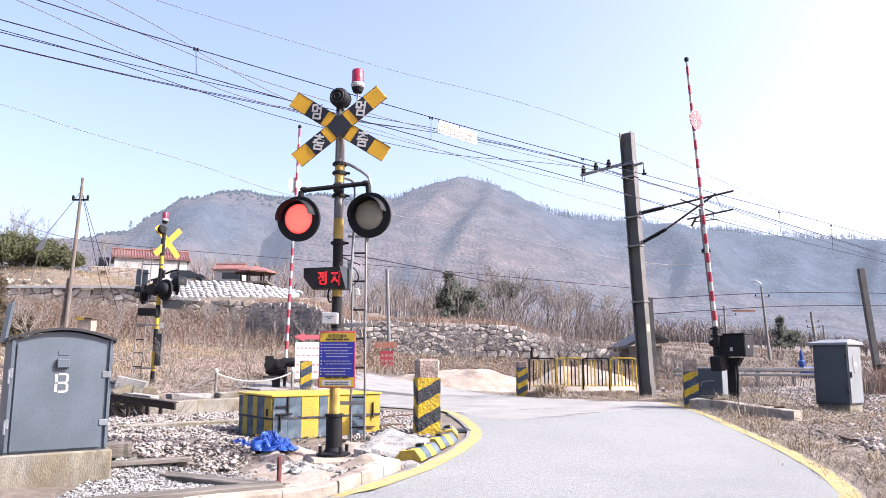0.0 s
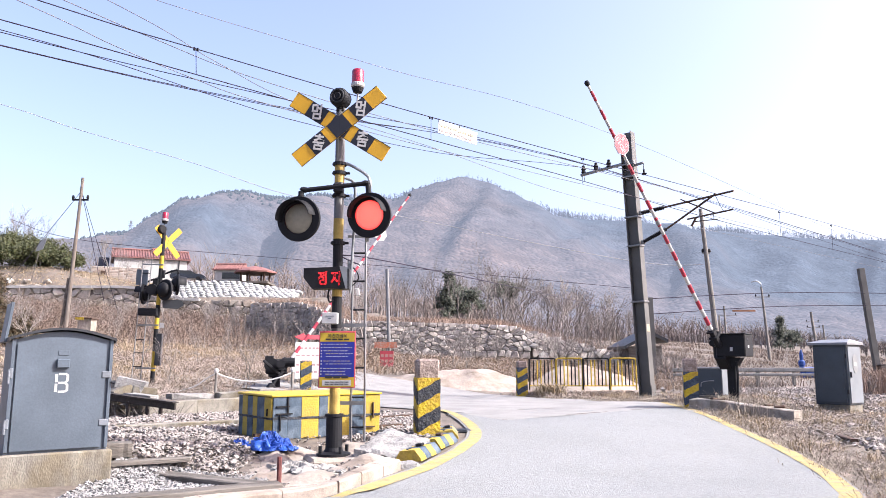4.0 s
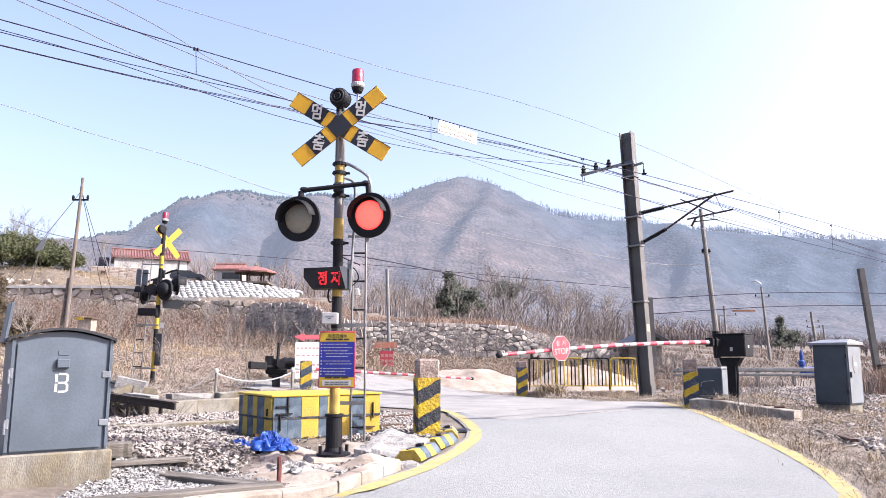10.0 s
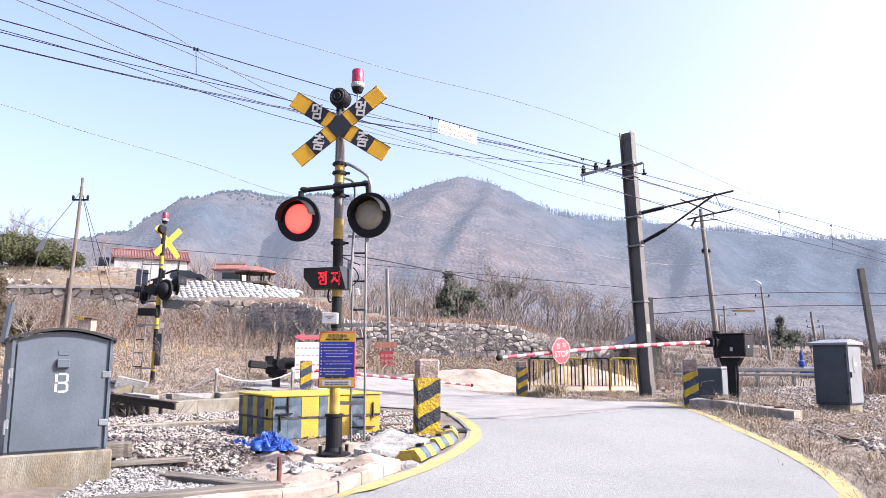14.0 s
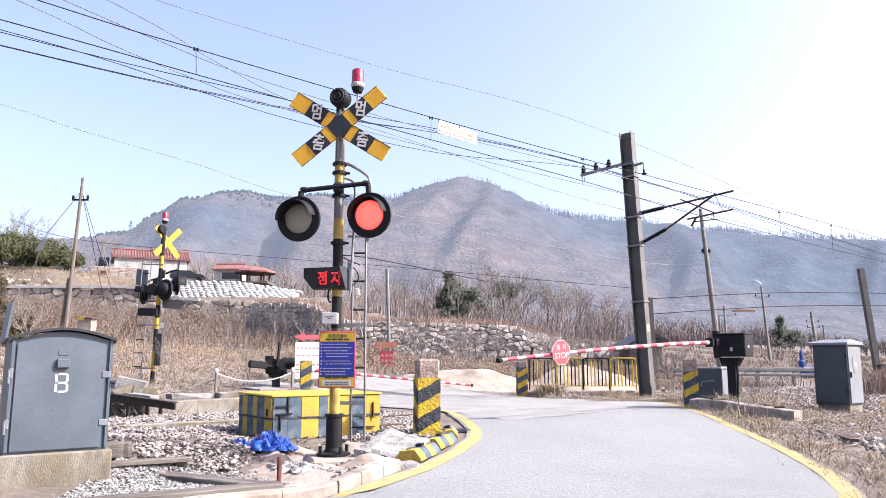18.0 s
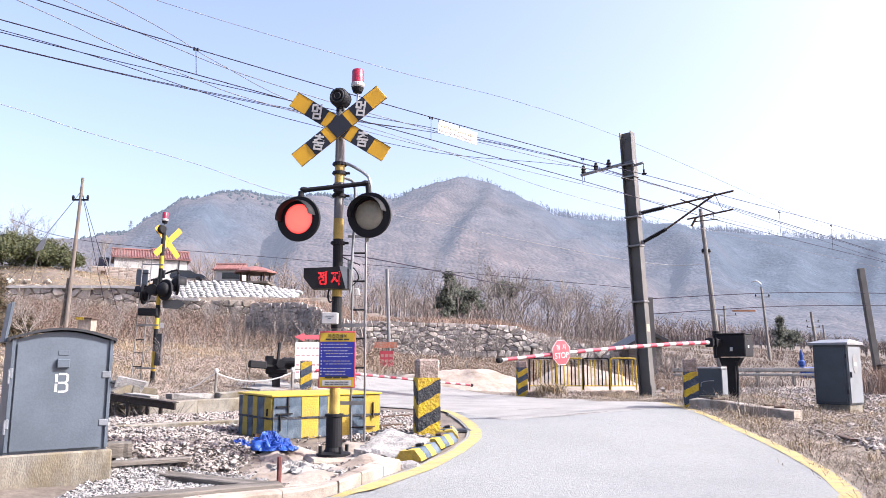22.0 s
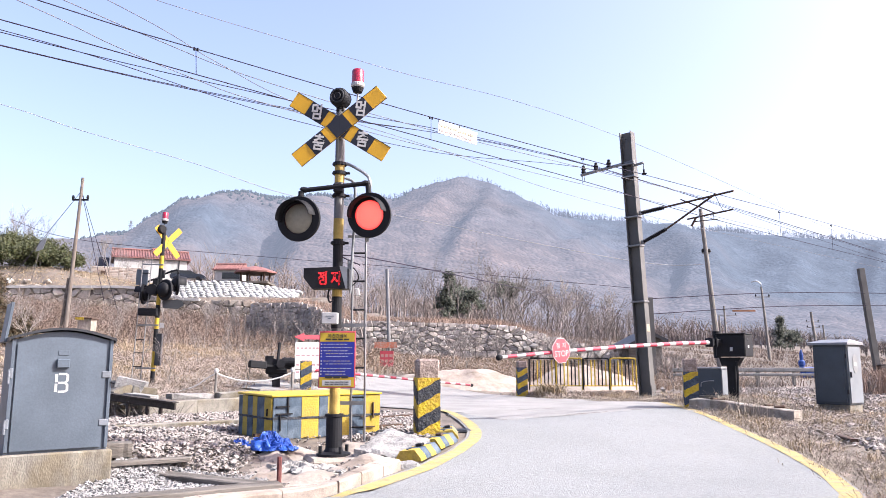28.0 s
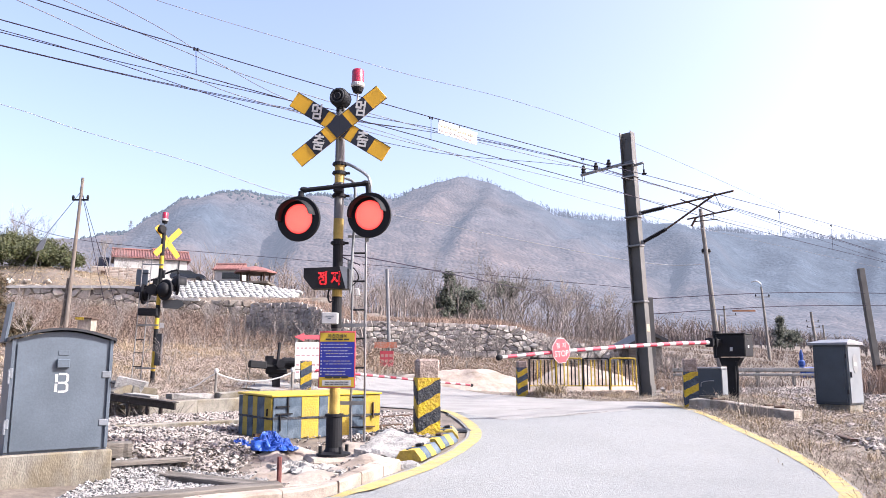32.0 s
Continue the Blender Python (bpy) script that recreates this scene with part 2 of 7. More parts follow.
# ---- mesh helpers ----
class MB:
    """Collects vertices and faces; pieces of any shape in one mesh."""
    def __init__(self):
        self.v, self.f = [], []

    def add(self, v, f, m=None):
        o = len(self.v)
        self.v += [tuple(m @ Vector(p)) for p in v] if m is not None else [tuple(p) for p in v]
        self.f += [tuple(i + o for i in q) for q in f]
        return self

    def box(self, sx, sy, sz, m=None, bev=0.0):
        bm = bmesh.new()
        bmesh.ops.create_cube(bm, size=1, matrix=Matrix.Diagonal((sx, sy, sz, 1)))
        if bev:
            bmesh.ops.bevel(bm, geom=bm.edges[:], offset=bev, segments=1, affect="EDGES")
        bm.verts.index_update()
        self.add([p.co[:] for p in bm.verts], [[q.index for q in f.verts] for f in bm.faces], m)
        bm.free()
        return self

    def lathe(self, prof, n=16, m=None, a0=0.0, a1=360.0):
        """Turns (radius, height) pairs round the z axis."""
        full = a1 - a0 >= 360
        k = n if full else n + 1
        v, f = [], []
        for r, h in prof:
            for i in range(k):
                a = radians(a0 + (a1 - a0) * i / n)
                v.append((r * math.cos(a), r * math.sin(a), h))
        for j in range(len(prof) - 1):
            for i in range(n):
                i2 = (i + 1) % k
                f.append((j * k + i, j * k + i2, (j + 1) * k + i2, (j + 1) * k + i))
        return self.add(v, f, m)

    def cyl(self, r, h, n=12, m=None, r2=None):
        r2 = r if r2 is None else r2
        return self.lathe([(0.0, 0), (r, 0), (r2, h), (0.0, h)], n, m)

    def tube(self, pts, r, n=6, r2=None):
        pts = [Vector(p) for p in pts]
        r2 = r if r2 is None else r2
        o = len(self.v)
        for i, p in enumerate(pts):
            d = (pts[min(i + 1, len(pts) - 1)] - pts[max(i - 1, 0)]).normalized()
            a = d.orthogonal().normalized() if abs(d.z) > 0.98 else d.cross(Vector((0, 0, 1))).normalized()
            b = d.cross(a)
            rr = r + (r2 - r) * i / max(1, len(pts) - 1)
            for k in range(n):
                t = 2 * math.pi * k / n
                self.v.append(tuple(p + (a * math.cos(t) + b * math.sin(t)) * rr))
        for i in range(len(pts) - 1):
            for k in range(n):
                k2 = (k + 1) % n
                self.f.append((o + i * n + k, o + i * n + k2, o + (i + 1) * n + k2, o + (i + 1) * n + k))
        self.f.append(tuple(o + k for k in range(n - 1, -1, -1)))
        self.f.append(tuple(o + (len(pts) - 1) * n + k for k in range(n)))
        return self

    def poly(self, pts, depth, m=None):
        """A flat outline (x, z), given thickness along y."""
        n = len(pts)
        v = [(x, -depth / 2, z) for x, z in pts] + [(x, depth / 2, z) for x, z in pts]
        f = [tuple(range(n)), tuple(range(2 * n - 1, n - 1, -1))] + [(i, i + n, (i + 1) % n + n, (i + 1) % n) for i in range(n)]
        return self.add(v, f, m)

    def mesh(self, name, material, smooth=False):
        me = bpy.data.meshes.new(name)
        me.from_pydata(self.v, [], self.f)
        me.materials.append(material)
        if smooth:
            me.polygons.foreach_set("use_smooth", [True] * len(me.polygons))
        me.update()
        return me


def part(name, mb, material, parent, label="", smooth=False, at=None):
    ob = new(name, mb.mesh(name, material, smooth) if isinstance(mb, MB) else mb)
    ob.parent = parent
    if at is not None:
        ob.matrix_basis = at
    if label:
        tagged(ob, label)
    return ob


def thing(name, at, label, category, group="", kind=""):
    ob = new(name)
    ob.empty_display_size = 0.2
    ob.matrix_basis = at
    return tagged(ob, label, category, group, kind)


def single(name, mb, material, label, category, group="", kind="", at=None, smooth=False):
    ob = new(name, mb.mesh(name, material, smooth))
    if at is not None:
        ob.matrix_basis = at
    return tagged(ob, label, category, group, kind)


def lettering(name, body, size, material, parent, at, depth=0.003, bold=0.0, wire=0.0):
    cu = bpy.data.curves.new(name, "FONT")
    cu.body, cu.size, cu.extrude, cu.align_x, cu.align_y = body, size, depth, "CENTER", "CENTER"
    cu.offset = bold
    if wire:
        cu.fill_mode, cu.extrude, cu.bevel_depth, cu.bevel_resolution = "NONE", 0.0, wire, 0
    tmp = bpy.data.objects.new(name, cu)
    scene.collection.objects.link(tmp)
    bpy.context.view_layer.update()
    me = bpy.data.meshes.new_from_object(tmp)
    bpy.data.objects.remove(tmp)
    me.materials.clear()
    me.materials.append(material)
    ob = part(name, me, material, parent)
    ob.matrix_basis = at
    return ob


def T(x, y, z):
    return Matrix.Translation((x, y, z))


def RX(a):
    return Matrix.Rotation(radians(a), 4, "X")


def RY(a):
    return Matrix.Rotation(radians(a), 4, "Y")


def RZ(a):
    return Matrix.Rotation(radians(a), 4, "Z")


FACE = RX(90)            # lettering that faces -y


# ---- lie of the land ----
def smooth(a, b, x):
    t = min(1.0, max(0.0, (x - a) / (b - a)))
    return t * t * (3 - 2 * t)


def across(x, y):
    return (x + 0.23) * -0.672 + (y - 13.6) * 0.741


def along(x, y):
    return (x + 0.23) * 0.741 + (y - 13.6) * 0.672


def on_track(a, s):
    """Plan position from the distances along and across the track."""
    return (-0.23 + a * 0.741 - s * 0.672, 13.6 + a * 0.672 + s * 0.741)


def wall_line(x):
    """y of the stone walls' foot for a given x."""
    if x < -9.4:
        return 48 + (-9.4 - x) * 0.37
    if x < -6:
        return 44.5 + (-6 - x) * 1.03
    return 44.5 + max(0.0, x + 6) * 0.05


def wall_top(x):
    if x < -9.4:
        return 5.1
    if x < -6:
        return 3.75 + (-6 - x) * 0.4
    return 3.75 - 0.03 * (x + 6) - max(0.0, x - 4) * 0.22


def land(x, y):
    s = across(x, y)
    low = smooth(-0.7, -1.7, x)
    z = 0.24 * smooth(-6.0 + 3.7 * low, -1.6 + 0.6 * low, s)
    left = smooth(-2.6, -3.6, x)
    step = smooth(4.2, 4.45, s)
    bank = 0.25 * step * left
    if s > 6:
        t = s - 6
        wild = max(left, smooth(24, 30, y), smooth(6, 9, x))
        z += (0.05 + 0.058 * t + 0.0006 * t * t) * wild * smooth(6, 12, s)
    z += bank
    cap = 4.4 + 4.6 * smooth(-0.12, -0.32, x / max(y, 1.0))
    z = cap - (cap - z) * smooth(-4, 3, cap - z) if z > cap - 3 else z
    z = min(z, cap)
    # terraces behind the stone walls
    if -34 < x < 16 and y > 38:
        w = wall_line(x)
        up = smooth(0.25, 0.7, y - w) * smooth(13, 9, x) * smooth(-14.0, -12.7, x)
        top = wall_top(x) + 0.05 * max(0, y - w)
        z += max(0.0, top - z) * up
    if y > 60:
        hz = 8.75 - 1.35 * smooth(-33, -26, x)
        hz += (8.2 - hz) * smooth(77.5, 79.5, y) * smooth(-38, -33, x)
        hi = smooth(76.3, 76.7, y) * smooth(-10, -13, x)
        z += max(0.0, hz - z) * hi
        hi2 = smooth(80, 92, y) * smooth(-20.5, -25.5, x)
        z += max(0.0, 10.9 + 0.8 * smooth(97, 101, y) - z) * hi2
        # knoll with the evergreen bushes
        z += (12.3 - z) * smooth(78, 86, y) * smooth(-38, -46, x) * smooth(97, 92, y)
    # sand heap
    if s > 6:
        z += 0.04 * noise.noise((x * 0.6, y * 0.6, 0)) + 0.25 * noise.noise((x * 0.11, y * 0.11, 3)) * smooth(8, 25, s) * smooth(11, 9, abs(across(x, y) - 0) * 0 + 8)
    d = math.hypot(x, y)
    z *= 1 - smooth(220, 420, d)
    return z + 0.012 * noise.noise((x * 1.7, y * 1.7, 7))


def sheet(mb, xs, ys, zf):
    o, n = len(mb.v), len(xs)
    for y in ys:
        for x in xs:
            mb.v.append((x, y, zf(x, y)))
    for j in range(len(ys) - 1):
        for i in range(n - 1):
            a = o + j * n + i
            mb.f.append((a, a + 1, a + n + 1, a + n))
    return mb


def spread(lo, hi, a, b, fine, coarse_lo, coarse_hi):
    """Fine steps from a to b, middling ones out to the coarse bounds, then ever longer."""
    left = [a - 0.9 * k for k in range(int((a - coarse_lo) / 0.9), 0, -1)]
    core = [a + fine * k for k in range(int((b - a) / fine) + 1)]
    right = [core[-1] + 0.9 * k for k in range(1, int((coarse_hi - core[-1]) / 0.9) + 1)]
    full = left + core + right
    d, x = 0.9, full[-1]
    while x < hi:
        d *= 1.2; x += d; full.append(x)
    d, x = 0.9, full[0]
    while x > lo:
        d *= 1.2; x -= d; full.insert(0, x)
    return full


g = sheet(MB(), spread(-3000, 3000, -16, 16, 0.35, -60, 50), sorted(spread(-3000, 3000, 4, 52, 0.3, 4, 104) + [76.15, 76.3, 76.5, 76.7]), lambda x, y: land(x, y) - 0.02)
single("ground", g, SOIL, "dry winter soil with thin straw-coloured grass", "ground", kind="structure", smooth=True)


def ribbon(mb, a, b, lift, wide=6):
    """A strip between two edge lines with as many points, laid on the land."""
    n = len(a)
    o = len(mb.v)
    for (x0, y0), (x1, y1) in zip(a, b):
        for k in range(wide + 1):
            t = k / wide
            x, y = x0 + (x1 - x0) * t, y0 + (y1 - y0) * t
            mb.v.append((x, y, land(x, y) + lift))
    for i in range(n - 1):
        for k in range(wide):
            p = o + i * (wide + 1) + k
            mb.f.append((p, p + 1, p + wide + 2, p + wide + 1))
    return mb


def curve(pts, n):
    """Even points on a smooth line through pts."""
    pts = [Vector(p) for p in pts]
    out = []
    for i in range(len(pts) - 1):
        p0, p1, p2, p3 = pts[max(i - 1, 0)], pts[i], pts[i + 1], pts[min(i + 2, len(pts) - 1)]
        for k in range(n):
            t = k / n
            out.append(0.5 * ((2 * p1) + (p2 - p0) * t + (2 * p0 - 5 * p1 + 4 * p2 - p3) * t * t + (3 * p1 - p0 - 3 * p2 + p3) * t ** 3))
    out.append(pts[-1])
    return out


LEFT = curve([(-2.6, -9), (-2.3, 2), (-1.5, 6.55), (-0.97, 7.16), (-0.74, 7.41), (-0.49, 7.85), (-0.21, 8.46), (0.11, 9.36), (0.33, 10.17), (0.47, 10.98), (0.49, 12.11), (0.39, 13.72), (0.19, 15.49), (-0.05, 16.5)], 6)
RIGHT = curve([(2.6, -9), (2.9, 2), (3.7, 6.6), (4.03, 7.56), (4.33, 8.43), (4.59, 9.3), (4.93, 10.76), (5.12, 12.14), (5.23, 13.53), (5.35, 15.02), (5.5, 16.95), (5.62, 18.3), (5.72, 19.43)], 6)


def inset(line, d):
    out = []
    for i, p in enumerate(line):
        t = (line[min(i + 1, len(line) - 1)] - line[max(i - 1, 0)]).normalized()
        out.append(p + Vector((-t.y, t.x)) * d)
    return out


single("road", ribbon(MB(), inset(LEFT, 0.13), inset(RIGHT, -0.13), 0.006, 10), ASPHALT, "sun-bleached pale grey asphalt road", "road", kind="structure", smooth=True)
yl = thing("road_marking", T(0, 0, 0), "worn yellow edge lines painted on the road", "road marking", kind="structure")
part("edge_line", ribbon(MB(), inset(LEFT, 0.085), inset(LEFT, -0.09), 0.012, 1), ROADPAINT, yl)
part("edge_line", ribbon(MB(), inset(RIGHT, -0.1), inset(RIGHT, 0.1), 0.012, 1), ROADPAINT, yl)
FARL = [Vector(p) for p in ((0.05, 16.2), (-1.6, 17.8), (-3.6, 19.2), (-5.6, 20.5), (-9.5, 23.0))]
FARR = [Vector(p) for p in ((5.8, 19.45), (4.2, 20.9), (2.6, 22.4), (1.4, 24.6), (-4, 29.0))]
single("crossing_slab", ribbon(MB(), [Vector(on_track(1.0, -0.9)), *FARL], [Vector(on_track(8.5, -0.9)), *FARR], 0.009, 10), SLAB, "pale worn concrete paving over the railway", "crossing", kind="structure")


# ---- mountains ----
def ridge_line(a):
    """Height of the skyline as a slope, by the bearing a (x over y)."""
    pts = ((-3.0, 0.10), (-1.2, 0.10), (-0.7, 0.145), (-0.49, 0.160), (-0.44, 0.171), (-0.40, 0.190), (-0.357, 0.211), (-0.28, 0.222), (-0.21, 0.216), (-0.145, 0.216), (-0.074, 0.217), (-0.035, 0.226), (-0.003, 0.235), (0.028, 0.242),
           (0.06, 0.237), (0.09, 0.222), (0.123, 0.208), (0.16, 0.194), (0.216, 0.190), (0.255, 0.187), (0.31, 0.1795), (0.364, 0.175), (0.44, 0.170), (0.52, 0.164), (0.61, 0.156), (1.2, 0.12), (3.0, 0.1))
    for (a0, h0), (a1, h1) in zip(pts, pts[1:]):
        if a <= a1:
            t = max(0.0, (a - a0) / (a1 - a0))
            return h0 + (h1 - h0) * (t * t * (3 - 2 * t))
    return 0.1


def mountain(a, d):
    """Height at bearing a and distance d: spurs that run down from the ridge."""
    top = ridge_line(a) * 900
    t = smooth(230, 900, d)
    run = (900 - d) / 670
    w = 0.35 * noise.noise((a * 3.1, run * 1.4, 8.2))
    q = a * 5.2 - run * 0.9 * max(-1.0, min(1.0, (a - 0.1) * 5)) + w
    spur = 1 - 2.0 * abs(noise.noise((q, run * 0.5, 1.3)))
    small = 1 - 2.0 * abs(noise.noise((a * 15 + run * 1.6 + w, run * 1.5, 5.1)))
    z = top * (t ** 0.95) * (1 - 0.42 * 4 * (1 - t) * t * max(0.0, 1.0 - 0.95 * spur - 0.34 * small))
    z += (4.5 * noise.noise((a * d * 0.035, d * 0.035, 2)) + 10.0 * (0.12 - abs(noise.noise((a * d * 0.012, d * 0.009, 6))))) * smooth(0.02, 0.3, t) * smooth(1.0, 0.75, t)
    if d > 900:
        z = top * (1 - (d - 900) / 900)
    return z


# the far hillsides, the scene's backdrop, with haze painted in as glow
mb = MB()
angs = [math.atan(-2.2 + 4.4 * i / 420) for i in range(421)]
dist = [230 + (900 - 230) * (j / 100) ** 1.1 for j in range(101)] + [1000, 1150, 1400]
for d in dist:
    for an in angs:
        a = math.tan(an)
        mb.v.append((a * d, d, mountain(a, d) + 0.5))
for j in range(len(dist) - 1):
    for i in range(420):
        p = j * 421 + i
        mb.f.append((p, p + 1, p + 422, p + 421))
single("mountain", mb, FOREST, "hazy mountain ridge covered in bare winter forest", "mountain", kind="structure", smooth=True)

# dark pines on the left shoulder, thin bare trees along the ridge
rr = random.Random(3)


def crown_lump(mb, x, y, z, r, h):
    o = len(mb.v)
    t = rr.uniform(0, 1.5)
    for k in range(4):
        q = r * rr.uniform(0.7, 1.2)
        mb.v.append((x + q * math.cos(t + 1.57 * k), y + q * math.sin(t + 1.57 * k), z + h * rr.uniform(0.3, 0.6)))
    mb.v.append((x + rr.uniform(-0.3, 0.3) * r, y, z + h))
    mb.v.append((x, y, z - 0.6))
    for k in range(4):
        mb.f += [(o + k, o + (k + 1) % 4, o + 4), (o + (k + 1) % 4, o + k, o + 5)]


mb = MB()
for i in range(2600):
    a = rr.uniform(-0.50, -0.03)
    d = 899 - 150 * rr.random() ** 3
    if rr.random() > 0.75 + 1.2 * noise.noise((a * 11, d * 0.012, 4.0)) - smooth(-0.16, -0.03, a):
        continue
    crown_lump(mb, a * d, d, mountain(a, d), rr.uniform(1.2, 2.3), rr.uniform(2.5, 5.0))
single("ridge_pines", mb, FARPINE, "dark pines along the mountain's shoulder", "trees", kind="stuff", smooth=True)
mb = MB()
for i in range(4200):
    a = rr.uniform(-0.2, 0.66)
    d = 898 - 50 * rr.random() ** 3
    if rr.random() > 0.62 + 1.3 * noise.noise((a * 14, 3.0, 1.0)):
        continue
    x, y, z = a * d, d, mountain(a, d)
    h = rr.uniform(6, 13) * (0.75 + 0.5 * noise.noise((a * 22, 1.0, 1.0)))
    top = Vector((x + rr.gauss(0, 0.5), y, z + h))
    stems = [(Vector((x, y, z - 0.5)), top, 0.16)]
    for k in range(6):
        b = Vector((x, y, z)).lerp(top, rr.uniform(0.45, 0.9))
        stems.append((b, b + Vector((rr.gauss(0, 1.1), 0, rr.uniform(0.5, 2.0))), 0.11))
    for b, e, wd in stems:
        o = len(mb.v)
        mb.v += [(b.x - wd, b.y, b.z), (b.x + wd, b.y, b.z), (e.x + wd * 0.6, e.y, e.z), (e.x - wd * 0.6, e.y, e.z)]
        mb.f.append((o, o + 1, o + 2, o + 3))
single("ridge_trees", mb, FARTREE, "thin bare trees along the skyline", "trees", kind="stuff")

# pylon on the far shoulder
mb = MB()
for sx, sy in ((-1, -1), (1, -1), (1, 1), (-1, 1)):
    mb.tube([(sx * 2.0, sy * 2.0, 0), (sx * 0.4, sy * 0.4, 17)], 0.22, 4)
for k in range(6):
    zz = 2 + k * 2.6; w = 2.0 - zz * 0.094
    mb.tube([(-w, -w, zz), (w, -w, zz + 2)], 0.12, 4); mb.tube([(w, -w, zz), (-w, -w, zz + 2)], 0.12, 4)
for zz in (11, 14, 16.5):
    mb.tube([(-3.4, 0, zz), (3.4, 0, zz)], 0.2, 4)
single("power_pylon", mb, STEEL, "small grey lattice power pylon on the ridge", "pylon", at=T(-0.4322 * 880, 880, mountain(-0.4322, 880) - 1))


# ---- crossing signal ----
def lamp_head(parent, at, live=True):
    """A flashing lamp: ring plate, bowl, hood, and the lens that turns its lit or its dull face forward."""
    head = part("lamp_head", MB().lathe([(0.19, -0.03), (0.285, -0.03), (0.29, 0.0), (0.285, 0.02), (0.19, 0.02), (0.19, -0.03)], 40, RX(90)), BLACK, parent, "black round backboard of the flashing lamp", smooth=False, at=at)
    part("bowl", MB().lathe([(0.19, -0.02), (0.2, -0.08), (0.16, -0.15), (0.05, -0.19), (0.0, -0.19)], 24, RX(90)), BLACK, head, smooth=True)
    hood = MB()
    hood.lathe([(0.238, 0.02), (0.225, 0.2), (0.217, 0.2), (0.228, 0.02)], 24, RX(90), a0=8, a1=188)
    part("hood", hood, BLACK, head, "black visor over the lamp", smooth=True)
    lens = part("lens", MB().lathe([(0.0, 0.03), (0.1, 0.025), (0.175, 0.01), (0.187, 0.0)], 32, RX(90)), LIT if live else DIM, head, "red LED lens, lit" if live else "dull lens", smooth=True)
    if not live:
        return head, lens
    cells = MB()
    for k in range(1, 9):
        for i in range(6 * k):
            a = 2 * math.pi * i / (6 * k)
            r = 0.0195 * k
            cells.cyl(0.0062, 0.004, 5, Matrix.Translation((r * math.cos(a), -0.03 + 0.0003 * k * k, r * math.sin(a))) @ RX(90))
    part("led_cells", cells, LITC, lens)
    part("dull_face", MB().lathe([(0.187, 0.0), (0.175, -0.01), (0.1, -0.025), (0.0, -0.03)], 32, RX(90)), DIM, lens, "dull grey-green unlit lens", smooth=True)
    return head, lens


LITC = mat("bright_led_cell", (1.0, 0.16, 0.12), 0.4, var=0.0, bump=0, glow=1.1)


def ladder(parent, z0, z1, w, x, y, rung=0.37, lean=0.0, r=0.016):
    lad = part("ladder", MB().tube([(x - w / 2, y, z0), (x - w / 2 - lean, y, z1)], r, 6).tube([(x + w / 2, y, z0), (x + w / 2 - lean, y, z1)], r, 6), STEEL, parent, "grey steel maintenance ladder")
    k, n = z0 + 0.18, 0
    while k < z1 - 0.05:
        t = lean * (k - z0) / (z1 - z0)
        part("rung", MB().tube([(x - w / 2 - t, y, k), (x + w / 2 - t, y, k)], 0.013, 6), BLACK, lad)
        k += rung
    return lad


def crossbuck(parent, at, lettered, a1, a2, back=False):
    xb = part("crossbuck", MB().tube([(0, 0.02, -0.1), (0, 0.02, 0.1)], 0.03, 8), BLACK, parent, "yellow and black X-shaped warning boards", at=at)
    for ang, dy in ((a1, 0.0), (a2, 0.024)):
        m = RY(-ang)
        b = part("board", MB().box(1.43, 0.012, 0.22, T(0, dy, 0), 0.003), XYELLOW, xb)
        b.matrix_basis = m
        if lettered:
            e = -0.0082 + dy
            for sx in (-1, 1):
                part("black_band", MB().poly([(sx * 0.48, 0.104), (sx * 0.232, 0.104), (sx * 0.232, -0.104), (sx * 0.48, -0.104)][::sx], 0.003, T(0, e, 0)), XBLACK, b)
            part("black_band", MB().poly([(0.13, 0.104), (-0.13, 0.104), (-0.13, -0.104), (0.13, -0.104)], 0.003, T(0, e, 0)), XBLACK, b)
            part("edging", MB().box(1.43, 0.003, 0.006, T(0, e, 0.107)).box(1.43, 0.003, 0.006, T(0, e, -0.107)), XBLACK, b)
    if lettered:
        for ang, sx, ch in ((a1, -1, "춤"), (a1, 1, "멈"), (a2, -1, "멈"), (a2, 1, "춤")):
            v = RY(-ang) @ Vector((sx * 0.352, 0, 0))
            lettering("lettering", ch, 0.215, WHITE, xb, T(v.x, -0.014, v.z - 0.008) @ RY(7) @ FACE @ Matrix.Diagonal((0.8, 1.06, 1, 1)), 0.004, 0.005)
    return xb


def beacon(parent, at):
    b = part("beacon", MB().lathe([(0.0, 0), (0.075, 0), (0.09, 0.02), (0.09, 0.055), (0.085, 0.065), (0.0, 0.065)], 20), WHITE, parent, "red rotating beacon on a white base", at=at)
    part("beacon_lens", MB().lathe([(0.083, 0.065), (0.08, 0.235), (0.07, 0.25), (0.0, 0.255)], 20), BEACON, b, smooth=True)
    part("beacon_foot", MB().lathe([(0.0, -0.07), (0.06, -0.06), (0.082, 0.0), (0, 0.0)], 16), BLACK, b)
    part("stem", MB().tube([(0, 0, -0.3), (0, 0, -0.06)], 0.014, 6), STEEL, b)


def banded_pole(parent, h, r, bands):
    base = part("pole", MB().lathe([(0, 0.0), (r, 0.0), (r, h), (0, h)], 18), POLELIGHT, parent, "black and yellow banded steel pole", smooth=True)
    for z0, z1, m in bands:
        part("band", MB().lathe([(r, z0), (r + 0.003, z0), (r + 0.003, z1), (r, z1)], 18), m, base, smooth=False)
    return base


